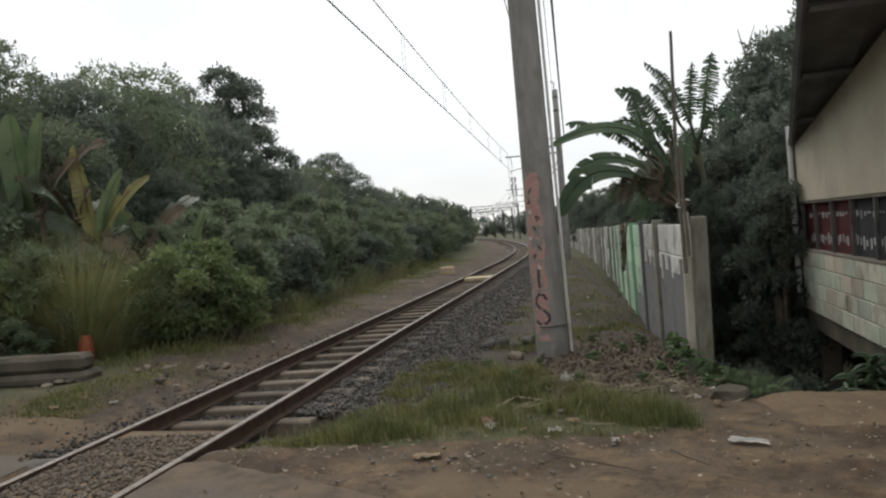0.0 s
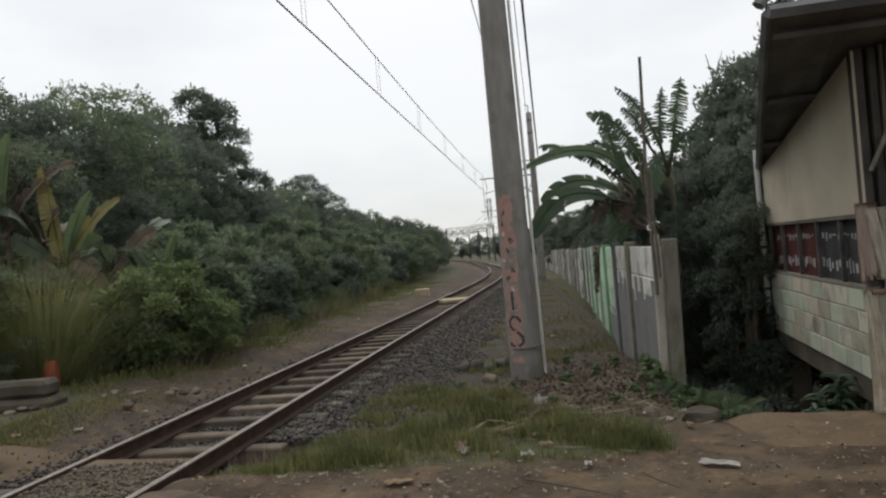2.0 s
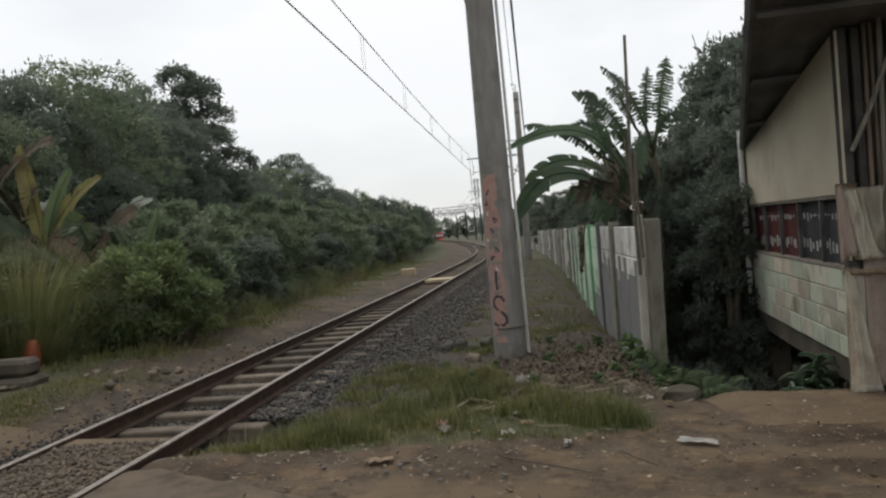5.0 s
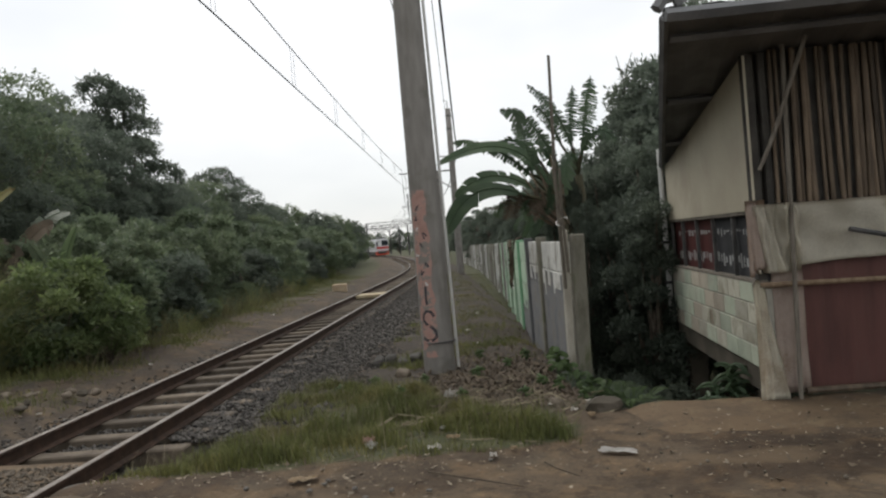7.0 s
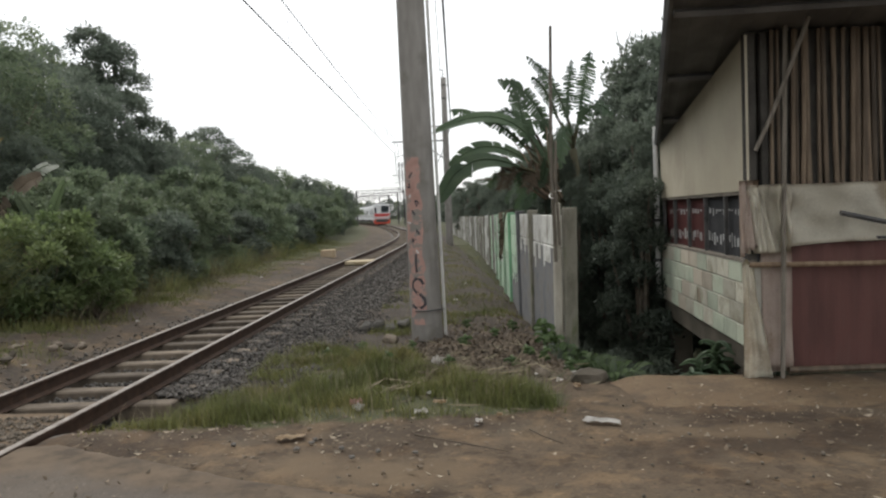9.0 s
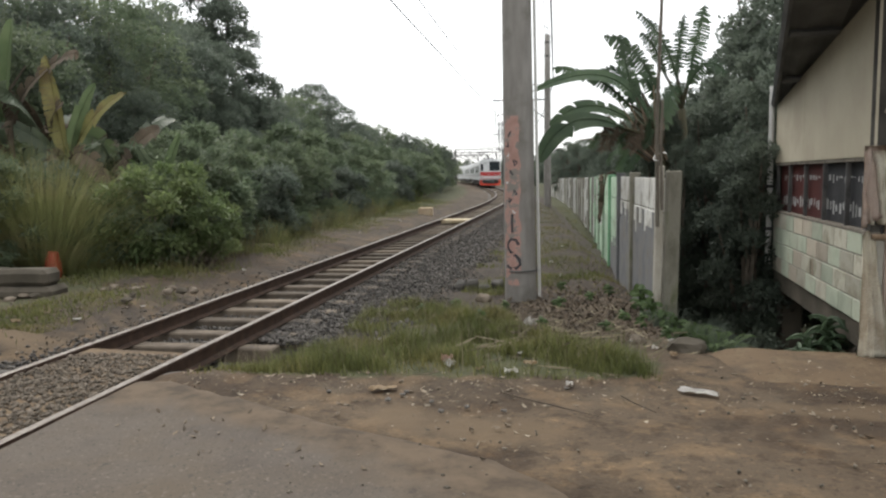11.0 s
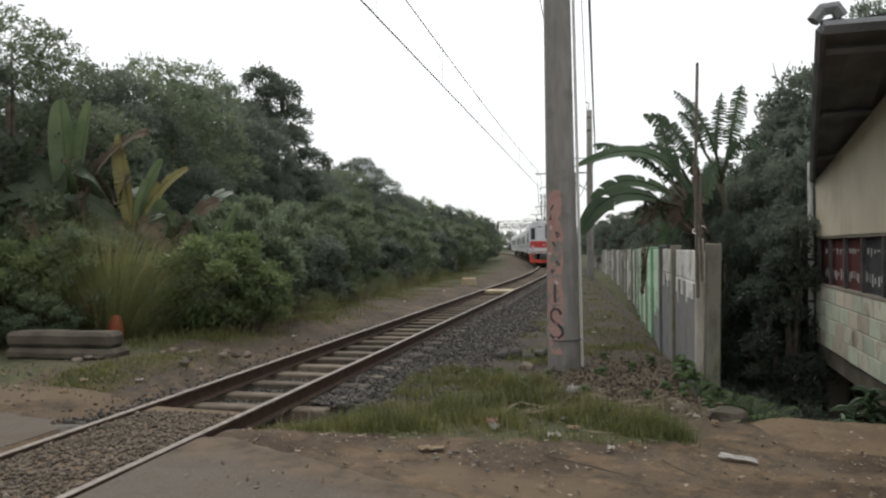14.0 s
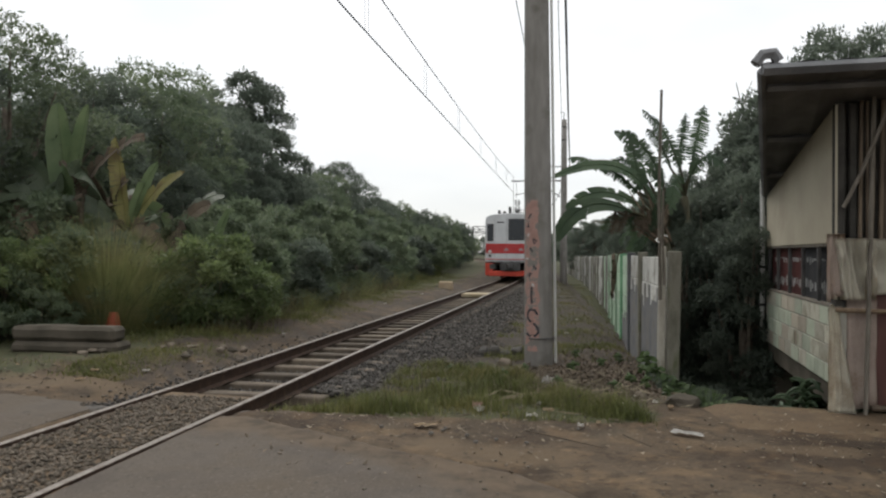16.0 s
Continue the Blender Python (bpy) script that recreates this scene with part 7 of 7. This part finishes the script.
def section(w, z0, z1, r, n=5):
    """Half-round topped outline of a car body."""
    pts = [(-w / 2, z0), (w / 2, z0), (w / 2, z1 - r)]
    for k in range(1, n + 1):
        a = k / (n + 1) * math.pi / 2
        pts.append((w / 2 - r + r * math.cos(a), z1 - r * 0.55 + r * 0.55 * math.sin(a) - 0.0))
    pts.append((w / 2 - r, z1))
    pts.append((0, z1 + 0.06))
    left = [(-x, z) for x, z in pts[2:-1]][::-1]
    return pts + left


def train_car(first):
    t = thing("train_car", "white commuter railcar with a red front band and red skirt" if first else "pale grey commuter railcar with sliding doors", "railcar", "cars of the train")
    sec = section(CAR_W, 0.95, 3.62, 0.5)
    bm = bmesh.new()
    xs = [0.0, 0.12, 0.3, CAR_L - 0.1, CAR_L] if first else [0, 0.1, CAR_L - 0.1, CAR_L]
    sc = [0.955, 0.985, 1, 1, 0.98] if first else [0.98, 1, 1, 0.98]
    rings = [[bm.verts.new((-x, u * s, 2.2 + (z - 2.2) * (0.5 + 0.5 * s))) for u, z in sec] for x, s in zip(xs, sc)]
    k = len(sec)
    for a, b in zip(rings, rings[1:]):
        for j in range(k):
            bm.faces.new((a[j], a[(j + 1) % k], b[(j + 1) % k], b[j]))
    bm.faces.new(rings[0])
    bm.faces.new(rings[-1][::-1])
    bmesh.ops.recalc_face_normals(bm, faces=bm.faces)
    body = part("body", bm, M["train_white"], t)
    # the sides: doors and windows
    for s in (-1, 1):
        y = s * CAR_W / 2
        part("side_stripe", boxes(((-CAR_L + 0.2, y - 0.012, 1.5), (-0.4, y + 0.012, 1.72))), M["steel"], t)
        for i in range(4):
            x = -2.6 - i * 4.8
            d = part("side_door", boxes(((x - 0.65, y - 0.015, 1.05), (x + 0.65, y + 0.015, 2.95)), bevel=0.008), M["steel"], t)
            for q in (-1, 1):
                part("pane", boxes(((x + q * 0.32 - 0.22, y - 0.02, 1.95), (x + q * 0.32 + 0.22, y + 0.02, 2.8))), M["glass_dark"], d)
            if i < 3:
                for q in (0, 1):
                    part("window", boxes(((x - 2.35 + q * 1.0 - 0.45, y - 0.015, 1.9), (x - 2.35 + q * 1.0 + 0.45, y + 0.015, 2.8))), M["glass_dark"], t)
    for x in (-3.2, -CAR_L + 3.2):
        bg_ = part("bogie", boxes(((x - 1.5, -1.0, 0.32), (x + 1.5, -0.8, 0.75)), ((x - 1.5, 0.8, 0.32), (x + 1.5, 1.0, 0.75)), ((x - 0.3, -1.0, 0.35), (x + 0.3, 1.0, 0.7))), M["steel_dark"], t)
        for a in (-1.05, 1.05):
            for s in (-1, 1):
                part("wheel", tube([(x + a, s * 0.53, 0.43), (x + a, s * 0.65, 0.43)], 0.43, 20), M["steel_dark"], bg_)
    part("underframe_box", boxes(((-14, -1.2, 0.4), (-10.5, 1.2, 0.93)), ((-9.8, -1.2, 0.45), (-6, 1.2, 0.93)), bevel=0.02), M["steel_dark"], t)
    for x in (-5, -10, -15):
        part("roof_unit", boxes(((x - 1.1, -0.75, 3.6), (x + 1.1, 0.75, 3.9)), bevel=0.05), M["steel"], t)
    if first:
        f = 0.012
        part("front_band", boxes(((-0.06, -1.34, 1.46), (f, 1.34, 2.0)), bevel=0.006), M["train_red"], t, "red band across the front")
        part("lower_band", boxes(((-0.06, -1.36, 1.12), (f, 1.36, 1.17)), bevel=0.006), M["train_red"], t)
        part("bumper", boxes(((-0.1, -1.36, 0.98), (f + 0.04, 1.36, 1.1)), bevel=0.02), M["steel"], t)
        # asymmetrical front: narrow corner window, door panel, wide windscreen
        ws = part("windscreen_frame", boxes(((-0.05, -0.12, 2.17), (f, 1.22, 3.36)), bevel=0.01), M["steel_dark"], t)
        part("pane", boxes(((0.0, -0.07, 2.22), (f + 0.006, 1.17, 3.31)), bevel=0.004), M["glass_dark"], ws)
        cw = part("corner_window_frame", boxes(((-0.05, -1.27, 2.12), (f, -0.92, 3.08)), bevel=0.01), M["steel_dark"], t)
        part("pane", boxes(((0.0, -1.24, 2.16), (f + 0.006, -0.95, 3.04)), bevel=0.004), M["glass_dark"], cw)
        part("front_door_seam", boxes(((-0.02, -0.22, 1.1), (f - 0.004, -0.20, 3.4)), ((-0.02, -0.86, 1.1), (f - 0.004, -0.84, 3.4))), M["steel"], t)
        part("destination_box", boxes(((-0.02, -0.75, 3.12), (f, -0.35, 3.2))), M["steel_dark"], t)
        for a in (0.3, 0.85):
            part("wiper", tube([(f + 0.03, a, 2.12), (f + 0.03, a - 0.25, 2.35)], 0.015, 5), M["steel_dark"], t)
        for s in (-1, 1):
            part("headlight", tube([(-0.02, s * 1.12, 1.56), (f + 0.02, s * 1.12, 1.56)], 0.085, 14), M["lamp_glass"], t)
            part("tail_light", tube([(-0.02, s * 1.12, 1.32), (f + 0.02, s * 1.12, 1.32)], 0.075, 14), M["steel_dark"], t)
            part("front_mark", boxes(((0, 0.4 * s + 0.05, 1.62), (f + 0.006, 0.4 * s + 0.3, 1.68)), ((0, 0.4 * s + 0.1, 1.7), (f + 0.006, 0.4 * s + 0.26, 1.75))), M["print_white"], t)
        sk = part("skirt", boxes(((-1.9, -1.36, 0.26), (0.02, -0.95, 0.95)), ((-1.9, 0.95, 0.26), (0.02, 1.36, 0.95)), ((-0.5, -1.2, 0.22), (0.05, 1.2, 0.5)), bevel=0.03), M["train_skirt"], t, "bright red snow-plough skirt")
        part("coupler_housing", boxes(((-0.6, -0.55, 0.5), (0.12, 0.55, 0.97)), bevel=0.03), M["steel_dark"], t)
        part("coupler", boxes(((-0.1, -0.16, 0.62), (0.42, 0.16, 0.9)), bevel=0.04), M["steel_dark"], t)
        for s in (-1, 1):
            part("step_recess", boxes(((-0.01, s * 0.98 - 0.16, 0.6), (0.028, s * 0.98 + 0.16, 0.88)), bevel=0.01), M["steel_dark"], t)
        for y, h in ((0.9, 0.18), (0.3, 0.25), (-0.1, 0.4), (-0.4, 0.15), (-0.7, 0.2)):
            part("roof_fitting", boxes(((-1.6, y - 0.08, 3.6), (-1.4, y + 0.08, 3.7 + h)), bevel=0.01), M["steel_dark"], t)
    else:
        part("pantograph_base", boxes(((-4.8, -0.6, 3.92), (-3.4, 0.6, 4.0))), M["steel_dark"], t)
        part("pantograph_arm", tube([(-3.6, 0, 4.0), (-4.6, 0, 4.6), (-4.0, 0, 5.22)], 0.03, 5), M["steel_dark"], t)
        part("pantograph_head", boxes(((-4.1, -0.7, 5.22), (-3.9, 0.7, 5.27))), M["steel_dark"], t)
    return t


cars = [train_car(True), train_car(False)]
for _ in range(2):
    cars.append(copy_thing(cars[1], Matrix()))

# front of the train: seconds and distance ahead
TRAIN = [(0.0, 258.0), (2.0, 229.0), (4.0, 200.0), (6.0, 171.0), (7.0, 156.0), (8.0, 140.5), (9.0, 125.0), (9.5, 117.0), (10.5, 102.0), (12.0, 80.5), (13.0, 69.5), (14.0, 58.6), (14.5, 53.3), (15.0, 48.2), (15.5, 43.1), (16.0, 38.1)]


def car_pose(front):
    a, _ = on_track(front + 3.2)
    b, _ = on_track(front + CAR_L - 3.2)
    d = (a - b).normalized()
    p = a + d * 3.2
    return Matrix.Translation(p) @ Euler((0, 0, math.atan2(d.y, d.x))).to_matrix().to_4x4()


def motions():
    ts = np.arange(0, 16.01, 0.5)
    ys = np.interp(ts, [r[0] for r in TRAIN], [r[1] for r in TRAIN])
    for k, car in enumerate(cars):
        walk(car, [(float(t), car_pose(run_at(y) + k * (CAR_L + 0.5))) for t, y in zip(ts, ys)])


motions()
